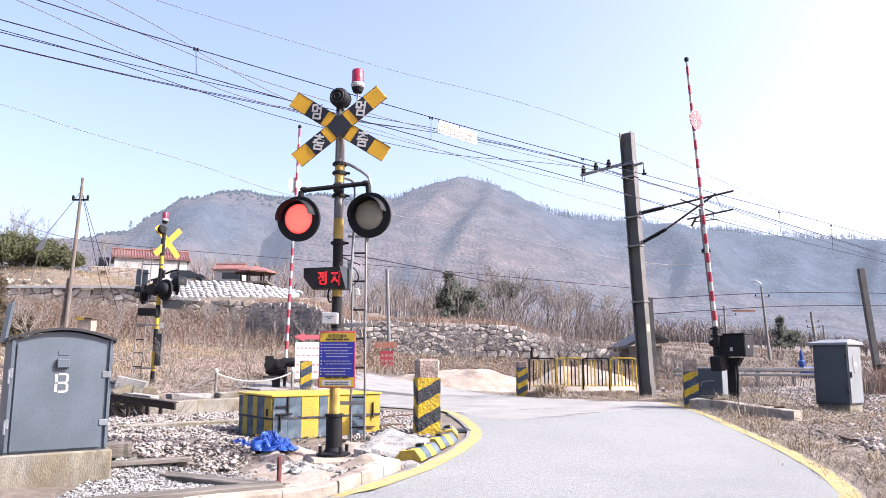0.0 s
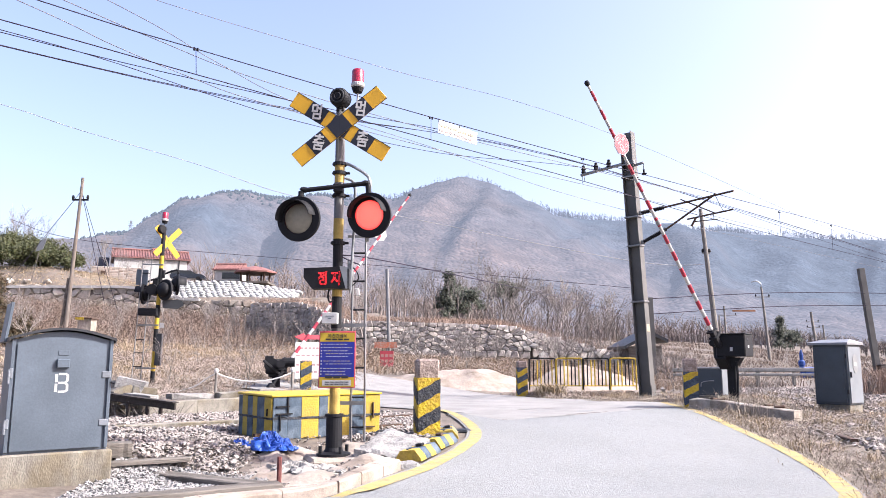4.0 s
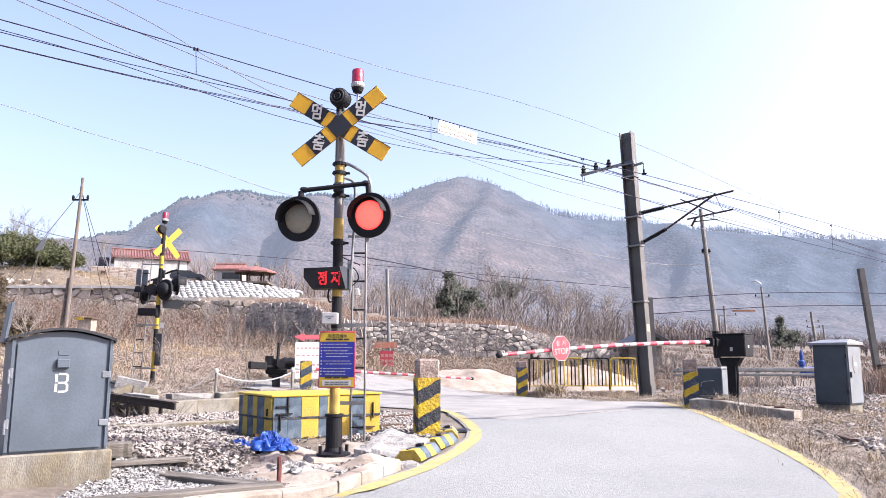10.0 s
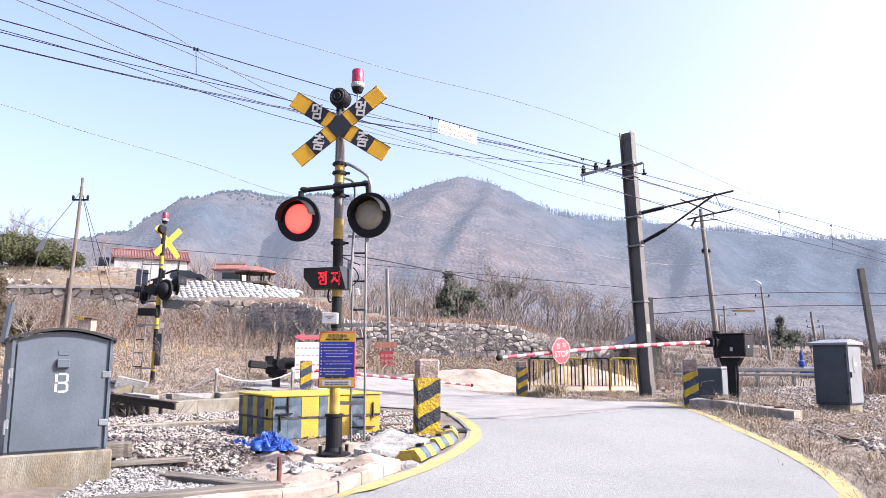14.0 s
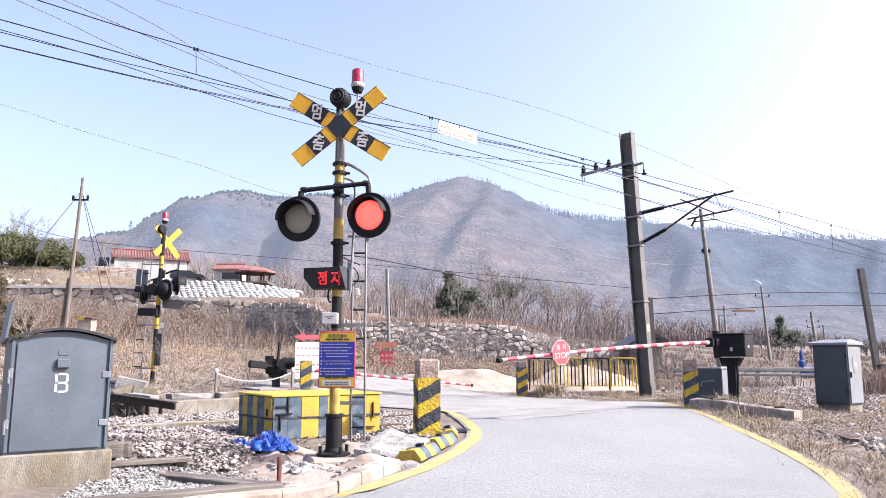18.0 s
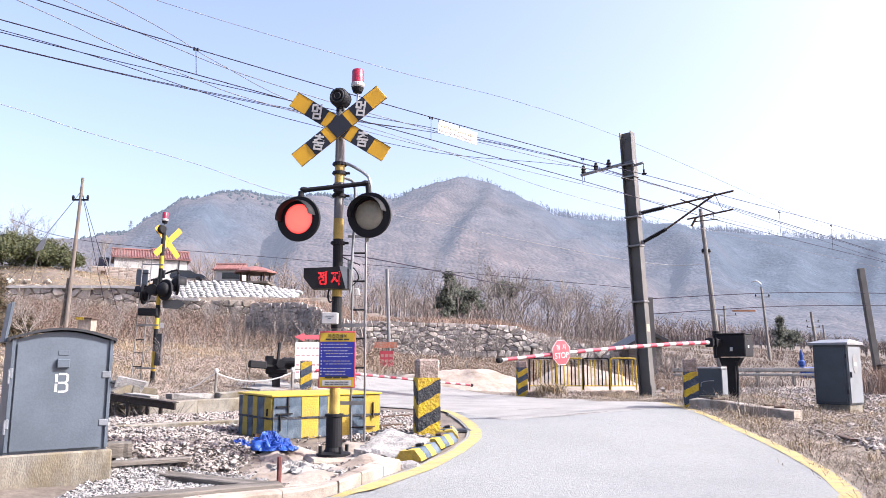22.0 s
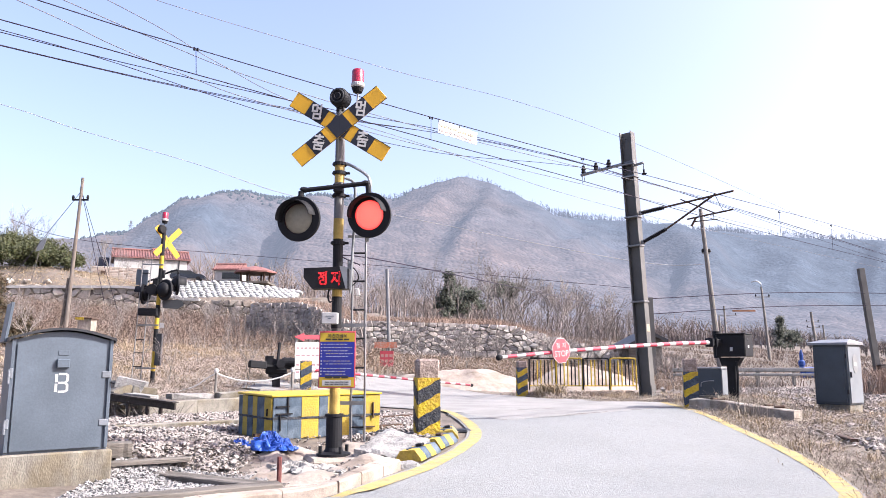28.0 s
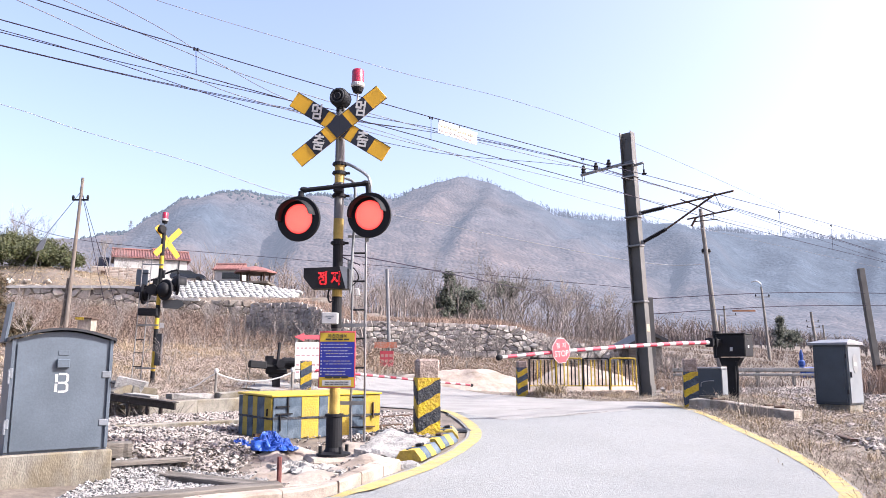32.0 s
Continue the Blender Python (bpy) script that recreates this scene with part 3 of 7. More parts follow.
POLEYELLOW = mat("faded_pole_yellow", (0.72, 0.50, 0.12), 0.6, var=0.15, scale=6, patch=5, col2=(0.55, 0.37, 0.08), grain=60, bump=0.1)
SIG = thing("crossing_signal", T(-1.345, 9.3, 0.16), "railway crossing signal with flashing lamps and crossbuck on a banded pole", "crossing signal", "crossing signals")
part("base_flange", MB().lathe([(0, 0), (0.21, 0), (0.21, 0.03), (0.12, 0.05), (0.1, 0.1), (0.1, 0.46), (0.115, 0.47), (0.115, 0.5), (0.08, 0.5)], 20), BLACK, SIG, "black cast base with bolts")
for k in range(4):
    a = radians(35 + 90 * k)
    part("bolt", MB().cyl(0.022, 0.09, 6, T(0.18 * math.cos(a), 0.18 * math.sin(a), 0.03)), BLACK, SIG)
banded_pole(SIG, 4.5, 0.062, [(0.5, 1.0, POLEYELLOW), (1.55, 1.95, BLACK), (1.95, 2.28, POLEYELLOW), (2.28, 2.69, BLACK), (2.69, 2.955, POLEYELLOW), (3.43, 3.69, POLEYELLOW)])
for z in (2.62, 3.24, 3.54, 3.66):
    part("clamp", MB().lathe([(0.063, 0), (0.088, 0), (0.088, 0.04), (0.063, 0.04)], 14, T(0, 0, z)).box(0.23, 0.03, 0.03, T(0.02, 0, z + 0.02), 0.004), BLACK, SIG)
arm = part("lamp_arm", MB().tube([(-0.42, -0.13, 3.305), (0.33, -0.13, 3.39)], 0.03, 10).box(0.12, 0.2, 0.13, T(0, -0.05, 3.34), 0.02), BLACK, SIG, "black tube arm that carries both lamps", smooth=False)
for ex, ez, lz in ((-0.46, 3.3, 3.17), (0.38, 3.385, 3.22)):
    part("elbow", MB().tube(curve([(ex + (0.06 if ex < 0 else -0.06), -0.13, ez + 0.004), (ex, -0.13, ez), (ex - 0.01 if ex < 0 else ex + 0.02, -0.14, lz)], 5), 0.037, 10).lathe([(0, 0), (0.055, 0), (0.055, 0.03), (0, 0.03)], 12, T(ex, -0.14, lz)), BLACK, arm, "black cast elbow")
part("conduit", MB().tube(curve([(0.08, -0.02, 3.69), (0.2, -0.04, 3.63), (0.36, -0.06, 3.52), (0.405, -0.08, 3.42), (0.405, -0.09, 3.3)], 4), 0.02, 8).tube(curve([(0.08, 0.04, 3.5), (0.17, 0.04, 3.46), (0.2, 0.04, 3.36), (0.2, 0.04, 3.0), (0.16, 0.04, 2.0)], 4), 0.018, 8), GREYL, SIG, "grey flexible cable conduit")
HEAD_L, LENS_L = lamp_head(SIG, T(-0.475, -0.2, 2.918) @ RZ(-14) @ RX(4))
HEAD_R, LENS_R = lamp_head(SIG, T(0.415, -0.2, 2.966) @ RZ(-14) @ RX(4))
crossbuck(SIG, T(0.0, -0.1, 4.165), True, 40.5, -31.5)
part("bell", MB().lathe([(0, 0), (0.1, 0), (0.128, 0.03), (0.128, 0.16), (0.11, 0.2), (0.085, 0.21), (0.05, 0.2), (0.03, 0.215), (0.0, 0.215)], 22, T(0.02, 0.05, 4.56) @ RZ(-14) @ RX(90)).box(0.1, 0.12, 0.16, T(0, 0, 4.46), 0.01), BLACK, SIG, "black warning bell")
part("bell_grille", MB().lathe([(0.1, 0.212), (0.085, 0.222), (0.075, 0.212)], 22, T(0.02, 0.05, 4.56) @ RZ(-14) @ RX(90)).lathe([(0.05, 0.212), (0.04, 0.222), (0.03, 0.212)], 16, T(0.02, 0.05, 4.56) @ RZ(-14) @ RX(90)), GREYD, SIG)
beacon(SIG, T(0.215, 0.0, 4.72))
# direction panel
pan = part("led_panel", MB().poly([(-0.28, 0.14), (0.23, 0.16), (0.25, 0.12), (0.25, -0.11), (0.235, -0.11), (-0.17, -0.12), (-0.28, 0.02)], 0.16, T(0, 0, 0)), BLACK, SIG, "black panel with lit red letters", at=T(-0.11, -0.14, 2.15))
part("panel_side", MB().poly([(0.165, 0.168), (0.262, 0.15), (0.268, -0.115), (0.25, -0.125)], 0.004, T(0, -0.092, 0)), GREYL, pan, "pale grey side sheet")
part("panel_hood", MB().box(0.16, 0.2, 0.26, T(0.2, 0.14, 0.02), 0.01), GREYD, pan)
for ch, dx in (("정", -0.025), ("지", 0.14)):
    lettering("led_letter", ch, 0.185, LED, pan, T(dx - 0.015, -0.084, 0.0) @ Matrix.Diagonal((0.8, 1, 1.02, 1)) @ FACE, wire=0.002)
part("junction_box", MB().box(0.19, 0.12, 0.14, T(-0.06, -0.12, 1.67), 0.006), WHITE, SIG, "small white junction box")
part("name_bar", MB().box(0.11, 0.003, 0.008, T(-0.06, -0.182, 1.695)).box(0.04, 0.003, 0.008, T(-0.06, -0.182, 1.665)), GREY, SIG)
# notice board
INKW, INKY = mat("pale_blue_white_ink", (0.62, 0.64, 0.78), 0.5, var=0.05), mat("pale_yellow_ink", (0.66, 0.6, 0.36), 0.5, var=0.05)
nb = part("notice_board", MB().box(0.45, 0.012, 0.69, None, 0.004), PINKRED, SIG, "blue and yellow notice board with a red border", at=T(0.04, -0.14, 1.165))
part("blue_field", MB().box(0.424, 0.004, 0.43, T(0, -0.0075, -0.0)), BLUE, nb)
part("yellow_field", MB().box(0.424, 0.004, 0.11, T(0, -0.0075, 0.272)), YELLOW, nb)
part("yellow_field", MB().box(0.424, 0.004, 0.115, T(0, -0.0075, -0.274)), YELLOW, nb)
part("white_field", MB().box(0.35, 0.003, 0.065, T(0, -0.0105, -0.285)), WHITE, nb)
rr = random.Random(11)
for k, z in enumerate((0.185, 0.145, 0.105, 0.07, 0.035, -0.02, -0.055, -0.11, -0.145, -0.18)):
    x = -0.17 + (0.03 if k in (3, 4, 6, 9) else 0)
    part("bullet", MB().box(0.014, 0.002, 0.016, T(-0.195, -0.0105, z)), WHITE, nb)
    while x < 0.16 + rr.uniform(-0.08, 0.03):
        w = rr.uniform(0.014, 0.05)
        part("writing_bar", MB().box(w, 0.002, 0.009, T(x + w / 2, -0.0105, z)), INKW if rr.random() < 0.75 else INKY, nb); x += w + 0.008
for z, n, h in ((0.215 - 0.43, 3, 0.03), (-0.275, 5, 0.012), (-0.3, 5, 0.012), (0.245, 4, 0.018)):
    for i in range(n):
        part("writing_bar", MB().box(0.26 / n, 0.002, h, T(-0.15 + (i + 0.5) * 0.3 / n, -0.0125, z)), GREYD, nb)
lettering("lettering", "옥천건널목", 0.052, XBLACK, nb, T(0, -0.011, 0.285) @ FACE, 0.002)
ladder(SIG, 0.14, 2.75, 0.17, 0.27, 0.2, 0.37, 0.02)
for z in (0.62, 1.6):
    part("ladder_brace", MB().box(0.32, 0.02, 0.045, T(0.2, 0.19, z)), STEEL, SIG)
part("ladder_hoop", MB().tube(curve([(0.18, 0.2, 2.7), (0.18, 0.2, 3.3), (0.14, 0.15, 3.5), (0.04, 0.1, 3.52)], 4), 0.013, 6), STEEL, SIG)
part("cable", MB().tube(curve([(-0.07, -0.05, 2.1), (-0.1, -0.08, 1.98), (-0.08, -0.09, 1.88), (-0.03, -0.08, 1.9)], 5), 0.012, 6), BLACK, SIG)
part("cable", MB().tube(curve([(0.12, 0.16, 2.4), (0.22, 0.12, 2.3), (0.25, 0.16, 2.2), (0.16, 0.18, 2.1)], 5), 0.008, 5), BLACK, SIG)
part("lock_box", MB().box(0.05, 0.05, 0.1, T(0.25, 0.1, 2.02) @ RY(-14), 0.006), WHITE, SIG)
part("ladder_top", MB().box(0.3, 0.02, 0.03, T(0.25, 0.2, 2.76)).box(0.03, 0.03, 0.09, T(0.36, 0.2, 2.74)), STEEL, SIG)
part("bracket", MB().box(0.03, 0.16, 0.1, T(0.1, 0.08, 2.2), 0.006).box(0.05, 0.03, 0.16, T(0.13, 0.16, 2.36), 0.006), GREYL, SIG)
part("lock_box", MB().box(0.04, 0.04, 0.06, T(0.15, 0.1, 2.42), 0.006), WHITE, SIG)

# the far signal, seen from behind
FSG = thing("crossing_signal", T(-7.8, 20.0, 0.62) @ RY(1.2), "railway crossing signal seen from behind, with ladder and lamps", "crossing signal", "crossing signals")
banded_pole(FSG, 4.35, 0.055, [(0.0, 0.42, BLACK), (0.42, 0.95, YELLOW), (1.15, 1.55, BLACK), (1.55, 1.85, YELLOW), (1.85, 2.2, BLACK), (2.2, 2.6, YELLOW), (2.6, 3.2, BLACK), (3.2, 3.55, YELLOW), (3.55, 4.35, BLACK)])
crossbuck(FSG, T(0.1, 0.08, 3.95) @ RZ(52) @ Matrix.Scale(0.74, 4), False, 47, -47)
beacon(FSG, T(0.0, 0, 4.52))
part("bell", MB().lathe([(0, 0), (0.1, 0), (0.128, 0.03), (0.128, 0.16), (0.085, 0.21), (0.0, 0.21)], 18, T(0.02, -0.1, 4.28) @ RZ(60) @ RX(-90)).box(0.1, 0.1, 0.1, T(0, 0, 4.3), 0.01), BLACK, FSG, "black warning bell")
part("lamp_arm", MB().tube(curve([(-0.42, 0.1, 2.55), (-0.4, 0.1, 2.82), (0, 0.1, 2.98), (0.1, 0.05, 3.06), (0.46, -0.05, 3.16), (0.5, -0.04, 3.02)], 4), 0.026, 8).box(0.62, 0.12, 0.09, T(0.0, 0, 2.66), 0.01).box(0.07, 0.09, 0.22, T(0.08, 0, 3.05), 0.01), BLACK, FSG)
fl1, _ = lamp_head(FSG, T(0.5, -0.02, 2.76) @ RZ(116), False)
fl2, _ = lamp_head(FSG, T(-0.46, 0.1, 2.5) @ RZ(-82), False)
fl3, _ = lamp_head(FSG, T(0.24, -0.2, 2.6) @ RZ(148), False)
part("control_box", MB().cyl(0.15, 0.34, 14, T(-0.12, 0.1, 2.6) @ RX(90)).box(0.16, 0.16, 0.2, T(-0.1, 0, 2.82), 0.02).box(0.52, 0.25, 0.2, T(-0.22, -0.05, 2.0), 0.02), BLACK, FSG, "black lamp control boxes")
part("led_panel", MB().poly([(-0.26, 0.12), (0.24, 0.1), (0.3, -0.02), (0.16, -0.13), (-0.24, -0.12)], 0.16, T(0.36, 0.05, 2.24) @ RZ(20)), GREYD, FSG, "dark panel seen from behind")
part("side_board", MB().box(0.32, 0.03, 0.42, T(-0.5, 0.0, 2.95), 0.004), GREY, FSG, "grey board plate")
part("cabinet_tube", MB().box(0.16, 0.1, 0.85, T(0.14, -0.08, 1.0), 0.01), GREYD, FSG)
part("tag", MB().box(0.12, 0.01, 0.13, T(0.18, -0.1, 1.65)), WHITE, FSG)
ladder(FSG, 0.0, 3.45, 0.24, -0.42, -0.05, 0.36, -0.05)
for z in (0.5, 1.65, 3.3):
    part("ladder_brace", MB().box(0.55, 0.02, 0.04, T(-0.2, -0.05, z)), STEEL, FSG)


# ---- barriers ----
def octagon(r):
    return [(r * math.cos(radians(22.5 + 45 * k)), r * math.sin(radians(22.5 + 45 * k))) for k in range(8)]


def barrier_arm(parent, length, lettered, red, sign_at):
    """The boom: a tapered tube along +x from its pivot, in four lengths that bend a little one after the other."""
    quarter = length / 4
    def rad(x):
        return 0.047 - 0.018 * x / length
    lengths = []
    for q in range(4):
        a, b = q * quarter, (q + 1) * quarter
        x0 = 0.25 if q == 0 else -0.004
        b1 = part("boom", MB().tube([(x0, 0, 0), (quarter, 0, 0)], rad(a), 12, rad(b)), WHITE, parent, "length of the red and white striped boom", at=T(a, 0, 0))
        k = 0.5
        while k < length - 0.1:
            u, v = max(k, a), min(k + 0.23, b)
            if v - u > 0.01:
                part("red_stripe", MB().tube([(u - a, 0, 0), (v - a, 0, 0)], rad(u) + 0.003, 12, rad(v) + 0.003), red, b1)
            k += 0.4485
        lengths.append(b1)
    part("tip_cap", MB().lathe([(0, 0), (0.04, 0.0), (0.052, 0.03), (0.052, 0.08), (0.03, 0.11), (0, 0.11)], 12, T(quarter - 0.01, 0, 0) @ RY(90)), BLACK, lengths[3], "black rubber tip")
    part("sleeve", MB().tube([(quarter - 0.12, 0, 0), (quarter, 0, 0)], rad(length / 2) + 0.006, 12), GREYL, lengths[1], "pale joint sleeve")
    sg = part("stop_sign", MB().poly(octagon(0.25), 0.012), PINKRED if lettered else WHITE, lengths[3], "red octagonal stop sign" if lettered else "white back of the stop sign", at=T(sign_at - 3 * quarter, 0, 0) @ T(0, 0.062 if lettered else 0.06, 0.02))
    return lengths, sg


BAR = thing("barrier_machine", T(6.68, 17.3, 0.3) @ RZ(-38), "black barrier machine beside the road", "barrier", "barriers")
part("post", MB().box(0.2, 0.2, 0.92, T(0.05, 0, 0.46), 0.015), BLACK, BAR, "black steel post")
part("base_plate", MB().box(0.55, 0.5, 0.05, T(0, 0, 0.02), 0.01), BLACK, BAR)
part("bracket", MB().poly([(-0.15, 0.9), (0.17, 0.9), (0.3, 1.09), (-0.2, 1.09)], 0.3), BLACK, BAR)
hd = part("drive_housing", MB().box(0.66, 0.62, 0.5, None, 0.02), BLACK, BAR, "black drive housing", at=T(0.12, 0, 1.36))
part("housing_lid", MB().box(0.68, 0.64, 0.03, T(0, 0, 0.265), 0.008), BLACK, hd)
part("lock_tag", MB().box(0.06, 0.004, 0.09, T(0.02, -0.312, -0.08)), WHITE, hd)
part("label_tag", MB().box(0.004, 0.1, 0.06, T(0.332, -0.05, -0.02)), WHITE, hd)
part("vent", MB().cyl(0.035, 0.01, 10, T(0.328, -0.1, 0.14) @ RY(90)), GREYD, hd)
part("hub", MB().cyl(0.08, 0.5, 14, T(-0.28, 0.2, 1.42) @ RX(90)), BLACK, BAR)
part("cap_post", MB().cyl(0.09, 0.62, 10, T(-0.24, -0.12, 1.08)), BLACK, BAR)
part("conduit", MB().tube(curve([(0.2, -0.16, 1.0), (0.2, -0.14, 0.6), (0.17, -0.14, 0.1)], 4), 0.03, 6), BLACK, BAR)
single("machine_footing", MB().box(0.9, 0.6, 0.4, T(0.25, 0, -0.12), 0.02), CONC, "concrete footing of the barrier machine", "footing", at=T(6.75, 17.35, 0.3) @ RZ(-8))
BOOM = 6.70
ARM_PIVOT = Vector((6.34, 17.1, 1.74))
ARM = thing("barrier_boom", T(*ARM_PIVOT) @ RZ(217.3), "red and white boom with a stop sign", "barrier boom", "barrier booms")
ARM_LENGTHS, sg = barrier_arm(ARM, BOOM, True, RED, 5.25)
part("clamp", MB().box(0.5, 0.12, 0.14, T(0.12, 0, 0), 0.02), BLACK, ARM)
part("counterweight", MB().box(0.34, 0.26, 0.4, T(-0.48, 0, 0), 0.02), BLACK, ARM, "black counterweight block")
part("u_bolt", MB().box(0.05, 0.2, 0.2, T(0.16, 0, 0), 0.01).box(0.05, 0.2, 0.2, T(0.32, 0, 0), 0.01), BLACK, ARM)
part("sign_rim", MB().poly(octagon(0.25), 0.004, T(0, 0.0085, 0)), WHITE, sg)
part("sign_face", MB().poly(octagon(0.237), 0.004, T(0, 0.0115, 0)), PINKRED, sg)
for ch, dx in (("정", 0.08), ("지", -0.08)):
    lettering("lettering", ch, 0.11, WHITE, sg, T(dx, 0.0145, 0.09) @ RZ(180) @ FACE, 0.002)
lettering("lettering", "STOP", 0.155, WHITE, sg, T(0, 0.0145, -0.06) @ RZ(180) @ FACE, 0.002)

FBAR = thing("barrier_machine", T(-4.72, 21.1, 0.42) @ RZ(12), "black barrier machine across the track", "barrier", "barriers")
part("post", MB().box(0.22, 0.22, 0.5, T(0, 0, 0.25), 0.02), BLACK, FBAR, "black steel post")
part("drive_housing", MB().box(0.6, 0.4, 0.38, T(0, 0, 0.72), 0.03), BLACK, FBAR, "black drive housing")
part("hub", MB().cyl(0.12, 0.5, 12, T(0.12, -0.02, 0.8) @ RX(90)).cyl(0.09, 0.3, 12, T(0.1, 0.1, 0.86) @ RY(90)), BLACK, FBAR)
part("bracket", MB().box(0.44, 0.3, 0.12, T(0, 0, 0.5), 0.03), BLACK, FBAR)
part("side_bar", MB().box(0.5, 0.04, 0.04, T(0.02, -0.24, 0.66), 0.01), GREYD, FBAR)
part("motor", MB().cyl(0.13, 0.36, 14, T(0.14, -0.16, 0.86) @ RY(90)).cyl(0.15, 0.04, 14, T(0.2, -0.16, 0.86) @ RY(90)).cyl(0.15, 0.04, 14, T(0.36, -0.16, 0.86) @ RY(90)), BLACK, FBAR, "black drive motor")
part("gear_case", MB().cyl(0.2, 0.1, 16, T(-0.14, -0.2, 0.78) @ RX(90)).box(0.24, 0.16, 0.16, T(-0.2, -0.1, 0.96), 0.02), BLACK, FBAR, "round gear case")
part("cap_plate", MB().box(0.34, 0.3, 0.03, T(0.1, 0, 0.93), 0.008), GREYD, FBAR)
FARM = thing("barrier_boom", T(-4.45, 21.0, 1.14) @ RZ(39.7), "red and white boom seen from behind", "barrier boom", "barrier booms")
barrier_arm(FARM, 7.05, False, RED, 5.3)
part("clamp", MB().box(0.6, 0.1, 0.1, T(-0.05, 0, 0), 0.02), BLACK, FARM)
part("counterweight", MB().box(0.5, 0.16, 0.2, T(-0.85, 0, 0), 0.02).box(0.4, 0.06, 0.06, T(-0.5, 0, 0)), BLACK, FARM, "black counterweight block")
part("lever", MB().box(0.07, 0.07, 0.62, T(-0.28, -0.05, 0.36), 0.01), BLACK, FARM, "upright black lever")


# ---- cabinets ----
HINGE = mat("grey_hinge_paint", (0.27, 0.30, 0.34), 0.5, var=0.1, scale=8)


def cabinet_b():
    t = thing("signal_cabinet", T(-3.98, 7.78, 0.38) @ RZ(35), "blue-grey steel signal cabinet with a curved roof, lettered B", "signal cabinet")
    w, d, h = 0.95, 0.72, 1.23
    arc = [(-w / 2, h - 0.1)] + [(-w / 2 + w * i / 12, h - 0.1 + 0.1 * math.sin(math.pi * i / 12)) for i in range(1, 12)] + [(w / 2, h - 0.1)]
    part("body", MB().poly([(-w / 2, 0), (w / 2, 0)] + arc[::-1], d, T(0, d / 2, 0)), GREY, t, "blue-grey painted steel body")
    rf = MB()
    outer = [(-w / 2 - 0.03, h - 0.11)] + [(-w / 2 - 0.03 + (w + 0.06) * i / 12, h - 0.085 + 0.105 * math.sin(math.pi * i / 12)) for i in range(0, 13)] + [(w / 2 + 0.03, h - 0.11)]
    inn = [(x * 0.985, z - 0.025) for x, z in outer][::-1]
    rf.poly(outer + inn, d + 0.12, T(0, d / 2, 0.02))
    part("roof", rf, GREYD, t, "dark curved roof")
    dr = part("door", MB().poly([(-w / 2 + 0.05, 0.03), (w / 2 - 0.06, 0.03), (w / 2 - 0.06, h - 0.13)] + [(-w / 2 + 0.05 + (w - 0.11) * (1 - i / 10), h - 0.13 + 0.07 * math.sin(math.pi * i / 10)) for i in range(1, 10)] + [(-w / 2 + 0.05, h - 0.13)], 0.03, T(0, -0.012, 0)), GREY, t, "smooth grey door")
    part("vent_box", MB().box(0.12, 0.05, 0.09, T(0.0, -0.045, 0.9), 0.006), GREY, dr)
    part("name_plate", MB().box(0.1, 0.006, 0.055, T(-0.0, -0.03, 1.01), 0.002), GREY, dr, "small weathered plate")
    st = MB()
    for x, z, sx, sz in ((-0.06, 0.735, 0.028, 0.1), (-0.06, 0.615, 0.028, 0.1), (0.0, 0.785, 0.07, 0.026), (0.0, 0.675, 0.07, 0.026), (0.0, 0.565, 0.07, 0.026), (0.062, 0.735, 0.028, 0.07), (0.062, 0.615, 0.028, 0.075)):
        st.box(sx, 0.003, sz, T(x, -0.0295, z))
    for x, z, a in ((0.05, 0.778, 40), (0.05, 0.69, -40), (0.05, 0.662, 40), (0.05, 0.573, -40)):
        st.box(0.038, 0.003, 0.024, T(x, -0.0295, z) @ RY(a))
    part("lettering", st, WHITE, dr, "white stencilled letter B", at=T(0.0, 0, 0.7) @ Matrix.Diagonal((0.86, 1, 0.82, 1)) @ T(0, 0, -0.675))
    for z in (0.28, 0.78):
        part("hinge", MB().box(0.09, 0.03, 0.07, T(w / 2 - 0.05, -0.022, z), 0.006), HINGE, dr)
        part("hinge", MB().box(0.03, 0.05, 0.1, T(-w / 2 + 0.01, -0.02, z + 0.02), 0.006).cyl(0.012, 0.14, 8, T(-w / 2 - 0.01, -0.04, z - 0.08)), HINGE, dr)
    part("latch", MB().tube([(w / 2 + 0.0, -0.03, 0.7), (w / 2 + 0.04, -0.05, 0.69)], 0.014, 6), GREYD, dr)
    for sx in (w / 2 - 0.012, -w / 2 + 0.015):
        part("edge_strip", MB().box(0.035, 0.04, h - 0.1, T(sx, -0.006, h / 2 - 0.03), 0.004), GREY, t)
    part("open_side_flap", MB().box(0.03, 0.5, 0.42, T(-w / 2 - 0.02, 0.5, h + 0.1) @ RY(6), 0.004), GREY, t, "tilted grey plate behind the cabinet")
    single("cabinet_plinth", MB().box(1.06, 0.84, 0.46, T(0, 0.36, -0.23), 0.015), CONC, "stained concrete plinth under the signal cabinet", "plinth", at=T(-3.98, 7.78, 0.378) @ RZ(35))
    return t


cabinet_b()


